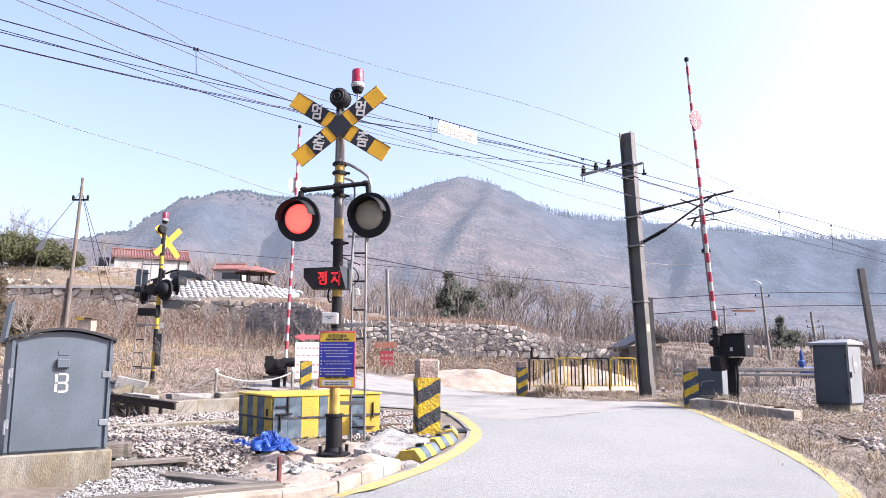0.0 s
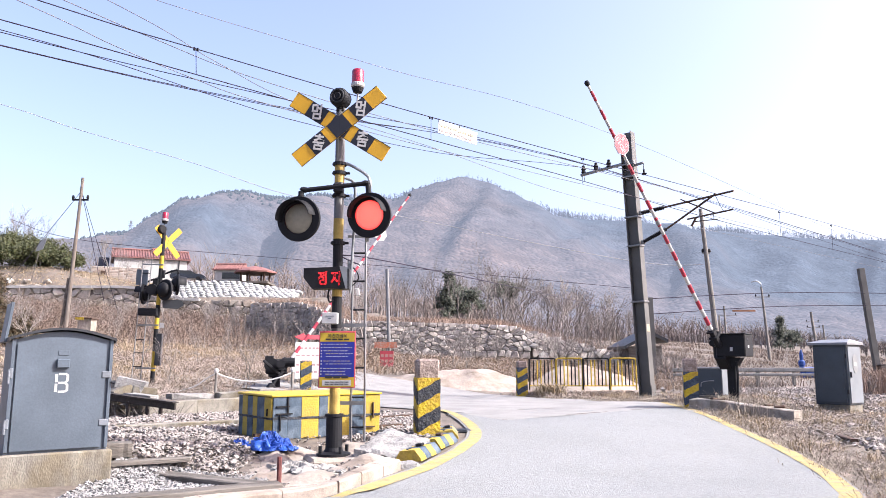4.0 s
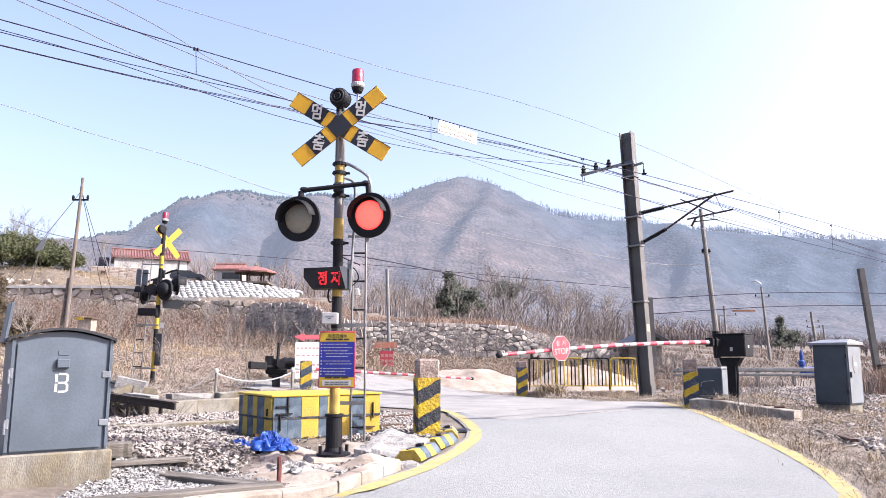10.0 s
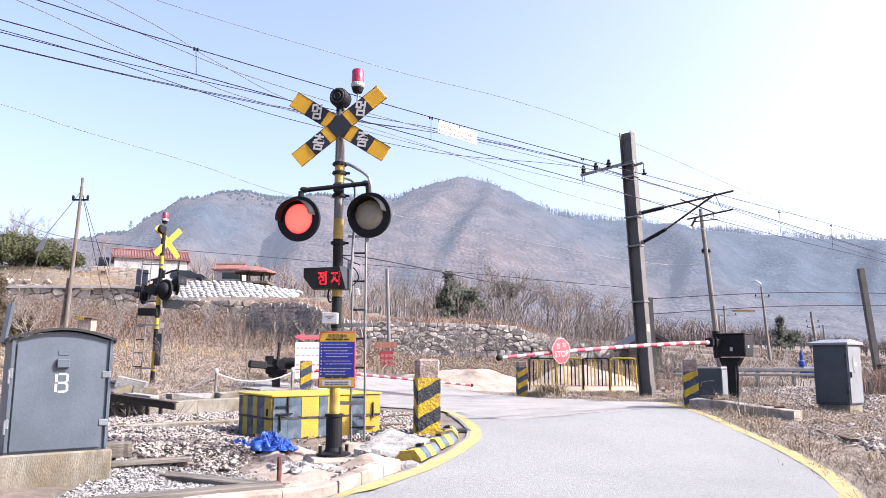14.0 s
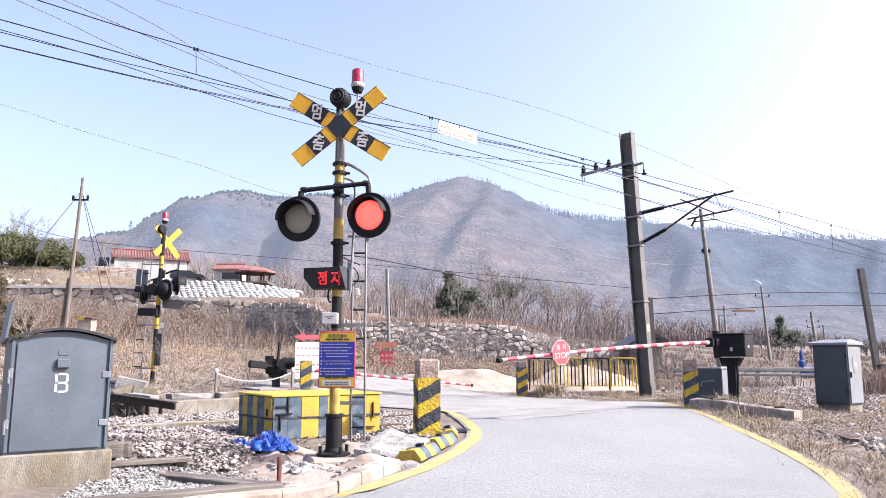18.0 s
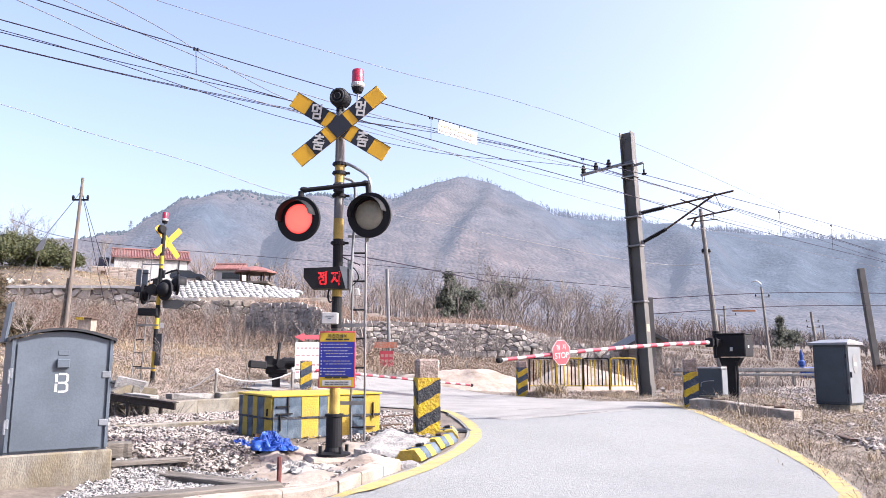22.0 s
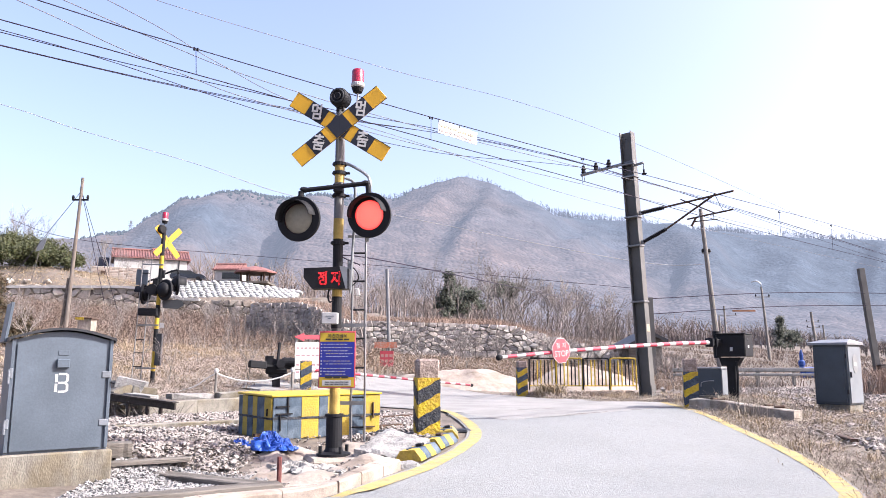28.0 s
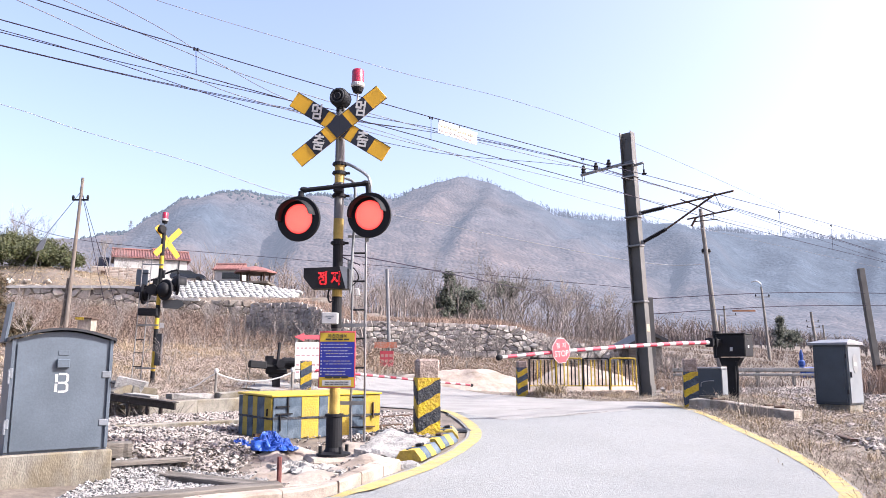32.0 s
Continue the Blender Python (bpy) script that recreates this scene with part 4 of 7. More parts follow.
def cabinet_right():
    t = thing("trackside_cabinet", T(9.22, 17.4, 0.32) @ RZ(-52), "grey steel trackside cabinet with a pale side door", "trackside cabinet")
    w, d, h = 0.76, 0.7, 1.36
    part("body", MB().box(w, d, h, T(0, 0, h / 2), 0.01), GREYD2, t, "dark blue-grey steel body")
    part("roof", MB().add([(-w / 2 - 0.09, -d / 2 - 0.07, h), (w / 2 + 0.06, -d / 2 - 0.07, h), (w / 2 + 0.06, d / 2 + 0.07, h), (-w / 2 - 0.09, d / 2 + 0.07, h),
                           (-w / 2 - 0.09, -d / 2 - 0.07, h + 0.05), (w / 2 + 0.06, -d / 2 - 0.07, h + 0.05), (w / 2 + 0.06, d / 2 + 0.07, h + 0.05), (-w / 2 - 0.09, d / 2 + 0.07, h + 0.05), (-w / 2 + 0.06, 0, h + 0.13), (w / 2 - 0.04, 0, h + 0.13)],
                          [(0, 3, 2, 1), (0, 1, 5, 4), (1, 2, 6, 5), (2, 3, 7, 6), (3, 0, 4, 7), (4, 5, 9, 8), (6, 7, 8, 9), (5, 6, 9), (7, 4, 8)]), GREYL, t, "pale hipped sheet roof")
    dr = part("side_door", MB().box(0.02, d - 0.08, h - 0.08, T(w / 2 + 0.012, 0, h / 2), 0.006), GREYP, t, "pale grey side door")
    part("oval_plate", MB().lathe([(0, 0), (0.13, 0), (0.13, 0.004), (0, 0.004)], 20, T(w / 2 + 0.024, 0, h * 0.68) @ Matrix.Diagonal((1, 1, 1.7, 1)) @ RY(90)), GREYL, dr)
    part("writing_bar", MB().box(0.003, 0.12, 0.09, T(w / 2 + 0.03, 0.0, h * 0.68)), WHITE, dr)
    part("door_handle", MB().box(0.04, 0.03, 0.12, T(w / 2 + 0.04, -0.28, h * 0.5), 0.006), GREYD, dr)
    part("front_panel", MB().box(w - 0.1, 0.02, h - 0.1, T(0, -d / 2 - 0.008, h / 2), 0.006), GREYD2, t)
    for k in range(10):
        part("rivet", MB().cyl(0.012, 0.01, 8, T(-w / 2 + 0.09 + (k % 2) * (w - 0.18), -d / 2 - 0.016, 0.1 + (k // 2) * 0.29) @ RX(90)), GREYD, t)
    part("hinge", MB().cyl(0.018, 0.1, 8, T(w / 2 - 0.01, -d / 2 - 0.02, 0.25)).cyl(0.018, 0.1, 8, T(w / 2 - 0.01, -d / 2 - 0.02, 1.05)), BLACK, t)
    single("cabinet_plinth", MB().box(w - 0.04, d - 0.06, 0.5, T(0, 0, -0.25), 0.01), CONC, "concrete plinth under the trackside cabinet", "plinth", at=T(9.22, 17.4, 0.318) @ RZ(-52))


GREYD2 = mat("slate_cabinet_paint", (0.075, 0.10, 0.125), 0.55, var=0.12, scale=3, grain=50, bump=0.05)
GREYP = mat("pale_door_paint", (0.33, 0.37, 0.41), 0.5, var=0.06, scale=3, grain=50, bump=0.04)
cabinet_right()
single("box_footing", MB().box(0.9, 0.6, 0.4, T(0, 0, -0.2), 0.02), CONC, "concrete footing under the low metal box", "footing", at=T(6.98, 19.5, 0.44) @ RZ(-47))
lowb = thing("battery_box", T(6.98, 19.5, 0.44) @ RZ(-47) @ Matrix.Scale(1.08, 4), "low grey metal box with a pale side", "metal box")
part("body", MB().box(0.82, 0.5, 0.62, T(0, 0, 0.31), 0.01), GREYD2, lowb)
part("lid", MB().box(0.86, 0.54, 0.04, T(0, 0, 0.64), 0.008), GREYL, lowb)
part("handle", MB().tube(curve([(-0.1, -0.27, 0.2), (-0.05, -0.3, 0.3), (0.15, -0.3, 0.34), (0.24, -0.27, 0.34)], 4), 0.012, 6), GREYL, lowb, "pale wire handle")
part("end_door", MB().box(0.02, 0.46, 0.58, T(0.42, 0, 0.31), 0.004), GREYP, lowb)


# ---- bollards ----
def bollard(at, w, h, bare, label, stripe, dark):
    t = thing("bollard", at, label, "bollard", "striped bollards")
    rr = random.Random(int(w * 1000) + int(h * 100))
    part("core", MB().box(w, w, h, T(0, 0, h / 2), 0.03), BOLL, t, "rough concrete core with a bare pink-grey top")
    # slanting paint bands, rising and falling by turns round the four faces
    n, rise = 0, w * 0.52
    z = -2 * stripe - 0.1
    while z < h - bare:
        for k in range(4):
            sg = 1 if k % 2 == 0 else -1
            def zz(q, u):
                return min(max(q + rise * (0.5 + sg * u), 0.002), h - bare)
            us = [-0.5, -0.3, -0.1, 0.1, 0.3, 0.5]
            jit = [rr.uniform(-0.012, 0.012) if 0 < i < 5 else 0 for i in range(6)]
            lo = [(u * (w - 0.008), zz(z, u) + e) for u, e in zip(us, jit)]
            hi = [(u * (w - 0.008), zz(z + stripe, u) + (0.012 * math.sin(9 * u + n) if z + stripe < h - bare - 0.1 else 0)) for u in us]
            if max(b[1] - a[1] for a, b in zip(lo, hi)) > 0.02:
                hi = [(b[0], max(b[1], a[1] + 0.001)) for a, b in zip(lo, hi)]
                part("paint_band", MB().poly(lo + hi[::-1], 0.012 if n % 2 == 0 else 0.02, RZ(90 * k) @ T(0, -w / 2 - 0.001, 0)), WORNY2 if n % 2 == 0 else dark, t)
        z = z + stripe
        n += 1
    return t


BOLL = mat("pink_grey_concrete", (0.52, 0.42, 0.37), 0.95, var=0.25, scale=9, patch=8, col2=(0.36, 0.28, 0.24), grain=26, bump=1.0)
BOLLB = mat("slate_blue_stripe_paint", (0.05, 0.075, 0.12), 0.75, var=0.3, scale=12, patch=9, col2=(0.09, 0.12, 0.17), grain=26, bump=0.9)
WORNY2 = mat("thick_yellow_paint", (0.82, 0.61, 0.03), 0.8, var=0.15, scale=12, patch=9, col2=(0.68, 0.46, 0.05), grain=24, bump=1.0)
bollard(T(-0.235, 10.85, 0.22) @ RZ(12), 0.32, 1.12, 0.27, "square concrete bollard with yellow and black bands", 0.19, STRIPEB)
bollard(T(5.74, 17.3, 0.24) @ RZ(-14), 0.31, 1.13, 0.3, "square concrete bollard with yellow and slate-blue bands", 0.17, BOLLB)
bollard(T(2.42, 22.9, 0.22) @ RZ(5), 0.29, 1.1, 0.2, "striped concrete bollard across the track", 0.17, BOLLB)
bollard(T(-3.85, 20.9, 0.35) @ RZ(14), 0.29, 0.98, 0.03, "striped concrete bollard beside the far barrier", 0.2, BOLLB)


# ---- the striped sand box ----
def sand_box():
    t = thing("sand_box", T(-2.36, 10.4, 0.215) @ RZ(36.5), "wooden box of painted yellow and slate planks with a yellow lid", "sand box")
    L, W, h = 1.72, 1.2, 0.585
    # local x: long front; local y: depth
    part("inner_shell", MB().box(L - 0.06, W - 0.06, h - 0.05, T(L / 2, W / 2, h / 2 + 0.01), 0.01), WOOD, t)
    front = ((0.0, 0.22, 0), (0.22, 0.43, 0), (0.43, 0.70, 1), (0.70, 0.84, 0), (0.84, 1.0, 1), (1.0, 1.2, 1), (1.2, 1.44, 0), (1.44, 1.72, 1))
    side = ((0.0, 0.24, 1), (0.24, 0.5, 0), (0.5, 0.66, 1), (0.66, 0.86, 0), (0.86, 1.05, 1), (1.05, 1.2, 0))
    rs = random.Random(8)

    def board(w, hh):
        """A board face with a ragged lower edge."""
        n = 5
        lo = [(-w / 2 + w * i / n, -hh / 2 + rs.uniform(0, 0.022)) for i in range(n + 1)]
        return MB().poly(lo + [(w / 2, hh / 2), (-w / 2, hh / 2)], 0.035)

    for row in range(2):
        z0, hh = 0.005 + row * 0.295, 0.285
        for a, b, c in front:
            d = rs.uniform(-0.02, 0.02) * row
            part("plank", board(b - a - 0.004, hh), (WORNB, WORNY)[c], t, at=T((a + b) / 2 + d * 0.2, -0.004 * row + rs.uniform(-0.007, 0.007), z0 + hh / 2) @ RY(rs.uniform(-0.7, 0.7)))
            part("plank", board(b - a - 0.004, hh), (WORNB, WORNY)[c], t, at=T((a + b) / 2, W, z0 + hh / 2))
        for a, b, c in side:
            for x in (-0.004 * row, L):
                part("plank", board(b - a - 0.004, hh), (WORNB, WORNY)[c], t, at=T(x + rs.uniform(-0.006, 0.006), (a + b) / 2, z0 + hh / 2) @ RZ(90) @ RY(rs.uniform(-0.7, 0.7)))
    part("skirt", MB().box(L + 0.01, 0.03, 0.03, T(L / 2, -0.012, 0.296)).box(0.03, W, 0.03, T(-0.012, W / 2, 0.296)), STRIPEB, t, "dark joint between the two courses of boards")
    part("lid", MB().box(L + 0.07, W + 0.07, 0.03, T(L / 2, W / 2, h + 0.025) @ RX(0.4), 0.008), YELLOW, t, "yellow lid")
    part("hasp", MB().box(0.2, 0.02, 0.018, T(0.14, -0.035, 0.46)).box(0.24, 0.02, 0.018, T(0.16, -0.035, 0.36)).box(0.02, 0.02, 0.22, T(0.1, -0.035, 0.24)).box(0.022, 0.02, 0.24, T(0.215, -0.033, 0.47)), BLACK, t, "black iron hasps")
    part("hasp", MB().box(0.26, 0.02, 0.018, T(1.5, -0.035, 0.12)).box(0.018, 0.02, 0.24, T(1.6, -0.035, 0.36)).box(0.12, 0.02, 0.014, T(1.45, -0.035, 0.27)), RUST, t)
    part("hasp", MB().box(0.02, 0.016, 0.1, T(-0.032, 0.12, 0.38)).box(0.02, 0.12, 0.016, T(-0.032, 0.16, 0.3)), BLACK, t)


sand_box()


# ---- fence panels ----
def guard_panel(at):
    t = thing("crowd_barrier", at, "yellow and black striped steel guard panel", "crowd barrier", "crowd barriers")
    for k, x in enumerate([0.02 + 0.118 * i for i in range(8)]):
        part("bar", MB().tube([(x, 0, 0.12), (x, 0, 0.94)], 0.02, 6), YELLOW if k in (2, 3, 6) else BLACK, t)
    part("frame", MB().tube(curve([(0, 0, 0.0), (0, 0, 0.9), (0.03, 0, 0.97), (0.1, 0, 1.0), (0.74, 0, 1.0), (0.81, 0, 0.97), (0.84, 0, 0.9), (0.84, 0, 0.0)], 3), 0.024, 6), (BLACK, YELLOW)[guard_panel.n % 2], t)
    part("lower_rail", MB().tube([(0, 0, 0.13), (0.84, 0, 0.13)], 0.02, 6), YELLOW, t)
    guard_panel.n += 1
    return t


guard_panel.n = 0
for i in range(4):
    guard_panel(T(2.78 + i * 0.86, 24.0 - 0.05 * i, 0.4) @ RZ(-2 + 2 * i))


# ---- catenary pole and cantilever ----
PLATE = mat("cream_plate", (0.7, 0.6, 0.4), 0.6, var=0.1, scale=12)
PA = thing("catenary_pole", T(6.13, 22.4, 0.1) @ RY(-2.2) @ RZ(-38), "tall steel H-section railway pole with overhead-line brackets", "catenary pole", "railway poles")
part("shaft", MB().poly([(-0.19, -0.16), (-0.19, 0.16), (-0.165, 0.16), (-0.165, 0.015), (0.165, 0.015), (0.165, 0.16), (0.19, 0.16), (0.19, -0.16), (0.165, -0.16), (0.165, -0.015), (-0.165, -0.015), (-0.165, -0.16)][::-1], 8.35, T(0, 0, 4.17) @ RX(90)), POLELIGHT, PA, "weathered steel H-section shaft")
part("base_plate", MB().box(0.6, 0.45, 0.03, T(0, 0, 0.02)), POLELIGHT, PA)
part("gusset", MB().poly([(-0.2, 0.02), (0.2, 0.02), (0.16, 0.5), (-0.16, 0.5)], 0.02, T(0.205, 0, 0) @ RZ(90)), POLELIGHT, PA, "riveted foot plate")
for k in range(8):
    part("rivet", MB().cyl(0.012, 0.012, 6, T(0.215, -0.09 + 0.18 * (k % 2), 0.08 + 0.1 * (k // 2)) @ RY(90)), RUST, PA)
part("number_plate", MB().box(0.004, 0.2, 0.22, T(0.194, 0, 2.2)), PLATE, PA, "small cream plate")
for z in (3.0, 4.72, 5.62, 6.9, 7.3):
    part("clamp_band", MB().box(0.44, 0.38, 0.05, T(0, 0, z), 0.006), STEEL, PA)


# ---- overhead lines ----
def line(name, pts, r, label, material=WIRE):
    single(name, MB().tube(curve(pts, 8), r, 5), material, label, "wire", "overhead wires")


CONTACT = [(-12.5, 2.5, 5.6), (-5.6, 8.73, 5.57), (-3.69, 10.46, 5.54), (-0.23, 13.6, 5.5), (3.33, 16.83, 5.48), (7.65, 20.75, 5.38), (18.74, 30.8, 5.44), (50, 58, 5.4)]
MESSENGER = [(-12.5, 2.5, 6.3), (-5.31, 8.99, 5.97), (-3.71, 10.45, 5.94), (-0.23, 13.6, 5.95), (3.29, 16.79, 6.03), (7.89, 20.96, 6.16), (18.94, 30.98, 6.43), (50, 58, 6.4)]
line("contact_wire", CONTACT, 0.0085, "contact wire of the electric railway")
line("messenger_wire", MESSENGER, 0.0085, "messenger wire above the contact wire")
for a, b in (((-3.71, 10.45, 5.94), (-3.69, 10.46, 5.54)), ((-0.23, 13.6, 5.94), (-0.23, 13.6, 5.5)), ((3.29, 16.79, 6.02), (3.33, 16.83, 5.48)), ((11.2, 24.0, 6.22), (11.2, 24.0, 5.4)), ((14.5, 27.0, 6.32), (14.5, 27.0, 5.42))):
    dr = thing("dropper", T(*a), "thin dropper hanging between two wires", "dropper", "droppers")
    part("dropper_wire", MB().tube([(0, 0, 0), (b[0] - a[0], b[1] - a[1], b[2] - a[2])], 0.006, 4), WIRE, dr)
    part("clip", MB().box(0.03, 0.02, 0.055, T(-0.025, 0, 0), 0.005).box(0.03, 0.02, 0.055, T(0.025, 0, -0.01), 0.005), BLACK, dr)
for p in ([(-14, 5.6, 6.8), (-7.44, 11.65, 6.77), (-3.06, 15.62, 6.95), (4.51, 22.48, 7.43), (25.05, 41.12, 7.24), (60, 73, 7.4)],
          [(-14, 6.2, 6.75), (-7.7, 12.09, 6.74), (-3.17, 16.2, 6.97), (4.9, 23.1, 7.52), (26.02, 42.67, 7.5), (60, 74, 7.5)],
          [(-14, 6.8, 6.9), (-7.97, 12.52, 6.92), (-3.28, 16.77, 7.14), (5.3, 23.6, 7.6), (26.82, 44.07, 7.32), (60, 75, 7.4)]):
    line("feeder_wire", p, 0.0085, "feeder wire on pole-top insulators")
line("feeder_wire", [(-10, 6.4, 7.3), (-6.12, 9.88, 6.43), (-5.11, 10.8, 6.15), (-4.12, 11.69, 5.95), (-3.21, 12.52, 5.85), (-0.25, 15.2, 5.81), (5.16, 20.11, 5.91), (12, 26.3, 6.0)], 0.007, "thin slack line beside the overhead wires", MIDWIRE)
line("feeder_wire", [(-9, 6.4, 7.1), (-5.38, 9.74, 6.36), (-4.44, 10.59, 6.18), (-3.0, 11.9, 5.99), (0.19, 14.79, 5.96), (7.8, 21.6, 6.2)], 0.007, "thin slack line beside the overhead wires", MIDWIRE)
line("feeder_wire", [(-14, 6.6, 7.0), (-7.68, 12.6, 7.16), (-5.23, 15.6, 7.17), (-3.54, 17.6, 7.19), (-0.06, 20.4, 7.2), (5.06, 23.3, 7.46), (12.2, 31, 7.95), (26.2, 44, 7.9)], 0.0085, "feeder wire on pole-top insulators")
line("feeder_wire", [(-8.2, 6.8, 7.3), (-4.54, 9.6, 6.21), (-3.58, 11.0, 5.97), (-2.46, 12.4, 5.75), (-0.05, 15.5, 5.85), (3.3, 20, 5.95), (9, 26, 6.1), (22, 38, 6.3), (40, 54, 6.4)], 0.006, "thin slack line beside the overhead wires", MIDWIRE)
line("earth_wire", [(-12, 6.2, 7.7), (-5.21, 12.46, 7.77), (-1.35, 15.96, 7.93), (5.38, 22.06, 8.25), (23.41, 38.41, 7.1), (50, 62, 7.0)], 0.006, "earth wire at the pole tops", MIDWIRE)
line("telephone_wire", [(-32, 40, 17.6), (-24.8, 40, 15.65), (-20.6, 40, 14.25), (-14.0, 40, 12.3), (-8.7, 40, 10.5), (-2.6, 40, 9.3), (10.1, 40, 6.8), (14.3, 40, 6.55)], 0.018, "pale telephone cable across the valley", PALEWIRE)
line("telephone_wire", [(-36, 60, 13.0), (-29.7, 60, 11.2), (-13.1, 60, 9.7), (-4, 60, 9.0), (16.0, 60, 7.2)], 0.02, "dark cable across the valley")
line("telephone_wire", [(-1.1, 9.6, 2.55), (-0.6, 11, 2.75), (6, 30, 3.6), (15, 60, 5.0)], 0.008, "thin service cable from the signal")

bn = thing("wire_banner", T(-0.1, 14.35, 5.98) @ RZ(37), "white height warning banner with faded writing hung on the wires", "banner")
BAN = part("sheet", MB().box(1.02, 0.01, 0.28, T(0.51, 0, 0) @ RY(4.5), 0.002), WHITE, bn, "white sheet")
rr = random.Random(5)
FADED1, FADED2 = mat("faded_yellow_ink", (0.68, 0.56, 0.4), 0.8, var=0.1), mat("faded_rose_ink", (0.66, 0.48, 0.46), 0.8, var=0.1)
for z, m in ((0.07, FADED1), (-0.03, FADED2)):
    x = 0.08
    while x < 0.92:
        w = rr.uniform(0.05, 0.1)
        part("writing_bar", MB().box(w, 0.004, 0.045, T(x, -0.008, z - x * 0.078)), m, BAN); x += w + 0.03
part("hanger", MB().tube([(0.02, 0, 0.13), (0.02, 0, 0.2)], 0.01, 5).tube([(0.55, 0, 0.1), (0.55, 0, 0.16)], 0.01, 5), BLACK, bn)

# cantilever and cross-arm on the pole
def insulator(parent, a, b, n=14, r=0.068):
    a, b = Vector(a), Vector(b)
    q = (b - a).to_track_quat("Z", "Y").to_matrix().to_4x4()
    L = (b - a).length
    prof = [(0, 0)]
    for k in range(n):
        z = L * k / n
        prof += [(0.045, z), (r, z + L / n * 0.3), (0.045, z + L / n * 0.6)]
    prof += [(0.022, L), (0, L)]
    part("insulator", MB().lathe(prof, 12, Matrix.Translation(a) @ q), BLACK, parent, "dark ribbed insulator")


CT = thing("cantilever", T(6.0, 22.3, 0.1), "steel cantilever that carries the overhead line", "cantilever", "overhead brackets")
CN = Vector((0.672, -0.741, 0))       # from the pole towards the track
def cp(u, z):
    return tuple(CN * u + Vector((0, 0, z)))
part("top_tube", MB().tube([cp(0.95, 5.77), cp(3.12, 5.9)], 0.03, 8), RUST, CT, "dark steel top tube")
part("brace_tube", MB().tube([cp(1.0, 5.11), cp(2.6, 5.91)], 0.03, 8), RUST, CT, "dark steel brace tube")
part("registration_tube", MB().tube([cp(1.68, 5.3), cp(3.08, 5.38)], 0.024, 8).tube([cp(1.5, 5.92), cp(2.53, 5.36)], 0.02, 6), RUST, CT)
part("steady_arm", MB().tube([cp(1.85, 5.2), cp(2.62, 5.17)], 0.014, 6).tube([cp(1.8, 5.08), cp(1.95, 5.3)], 0.03, 6), RUST, CT)
part("hanger", MB().tube([cp(2.57, 5.9), cp(2.7, 5.55), cp(2.8, 5.37)], 0.008, 5).tube([cp(2.5, 5.36), cp(2.5, 5.15)], 0.01, 5), BLACK, CT)
insulator(CT, cp(0.16, 5.72), cp(0.95, 5.77))
insulator(CT, cp(0.21, 4.82), cp(1.0, 5.11))
for u, z in ((0.15, 5.72), (0.18, 4.81)):
    part("foot", MB().box(0.12, 0.12, 0.12, T(*cp(u, z)), 0.01), STEEL, CT)
XA = thing("feeder_crossarm", T(5.9, 22.3, 0.1), "steel cross-arm with three dark insulators", "cross-arm", "overhead brackets")
part("beam", MB().tube([cp(0.1, 7.38), cp(-1.95, 7.31)], 0.05, 6), GREYL, XA)
for k, u in enumerate((-0.85, -1.35, -1.85)):
    part("insulator", MB().lathe([(0, 0), (0.05, 0), (0.085, 0.05), (0.05, 0.09), (0.085, 0.14), (0.05, 0.19), (0.05, 0.26), (0, 0.28)], 12, T(*cp(u, 7.35))), BLACK, XA, "dark insulator")
part("bracket", MB().tube([cp(0.1, 7.24), cp(0.42, 7.26)], 0.04, 6).tube([cp(0.42, 7.26), cp(0.42, 7.0)], 0.015, 5), GREYL, XA)
part("insulator", MB().lathe([(0, 0), (0.05, 0.02), (0.09, 0.06), (0.03, 0.1), (0.03, 0.2), (0, 0.2)], 12, T(*cp(0.42, 6.85))), BLACK, XA)
part("hook", MB().tube([cp(-1.9, 7.3), cp(-1.9, 7.0)], 0.008, 4), BLACK, XA)


# ---- other poles ----
def pole(name, base, top, r0, r1, material, label, arms=(), n=10):
    b, t = Vector(base), Vector(top)
    th = thing(name, T(*b), label, "utility pole", "utility poles")
    part("shaft", MB().tube([(0, 0, -0.4), tuple(t - b)], r0, n, r1), material, th, smooth=False)
    for z, w, m in arms:
        k = z / (t - b).length
        c = (t - b) * k
        part("crossarm", MB().box(w, 0.09, 0.09, T(*c), 0.01), m, th)
        for sx in (-0.45, 0, 0.45):
            part("insulator", MB().lathe([(0, 0), (0.06, 0), (0.08, 0.08), (0.05, 0.2), (0, 0.22)], 8, T(c.x + sx * w, c.y, c.z + 0.05)), BLACK, th)
    return th


WOODPOLE = mat("weathered_wood_pole", (0.30, 0.265, 0.235), 0.9, var=0.2, scale=3, patch=0.5, col2=(0.25, 0.2, 0.165), grain=30, bump=0.2, stretch=(3, 3, 0.4))
wp = pole("utility_pole", (-20.5, 40, 2.6), (-20.13, 40, 11.45), 0.125, 0.08, WOODPOLE, "weathered grey-brown pole with stays", ((7.6, 0.9, BLACK),))
for e in ((-24.6, 40, 4.5), (-18.6, 42, 4.2), (-18.9, 41, 4.5)):
    part("stay_wire", MB().tube([(0.35, 0, 8.1), (e[0] + 20.5, e[1] - 40, e[2] - 2.6)], 0.016, 4), WIRE, wp)
part("leaning_stake", MB().tube([(-0.25, 0, -0.3), (0.0, 0, 3.2)], 0.08, 7), WOOD, wp)
pole("utility_pole", (15.0, 40, 0.2), (14.3, 40, 9.68), 0.17, 0.1, POLECONC, "slender pale concrete pole beyond the track", ((7.0, 0.4, STEEL),))
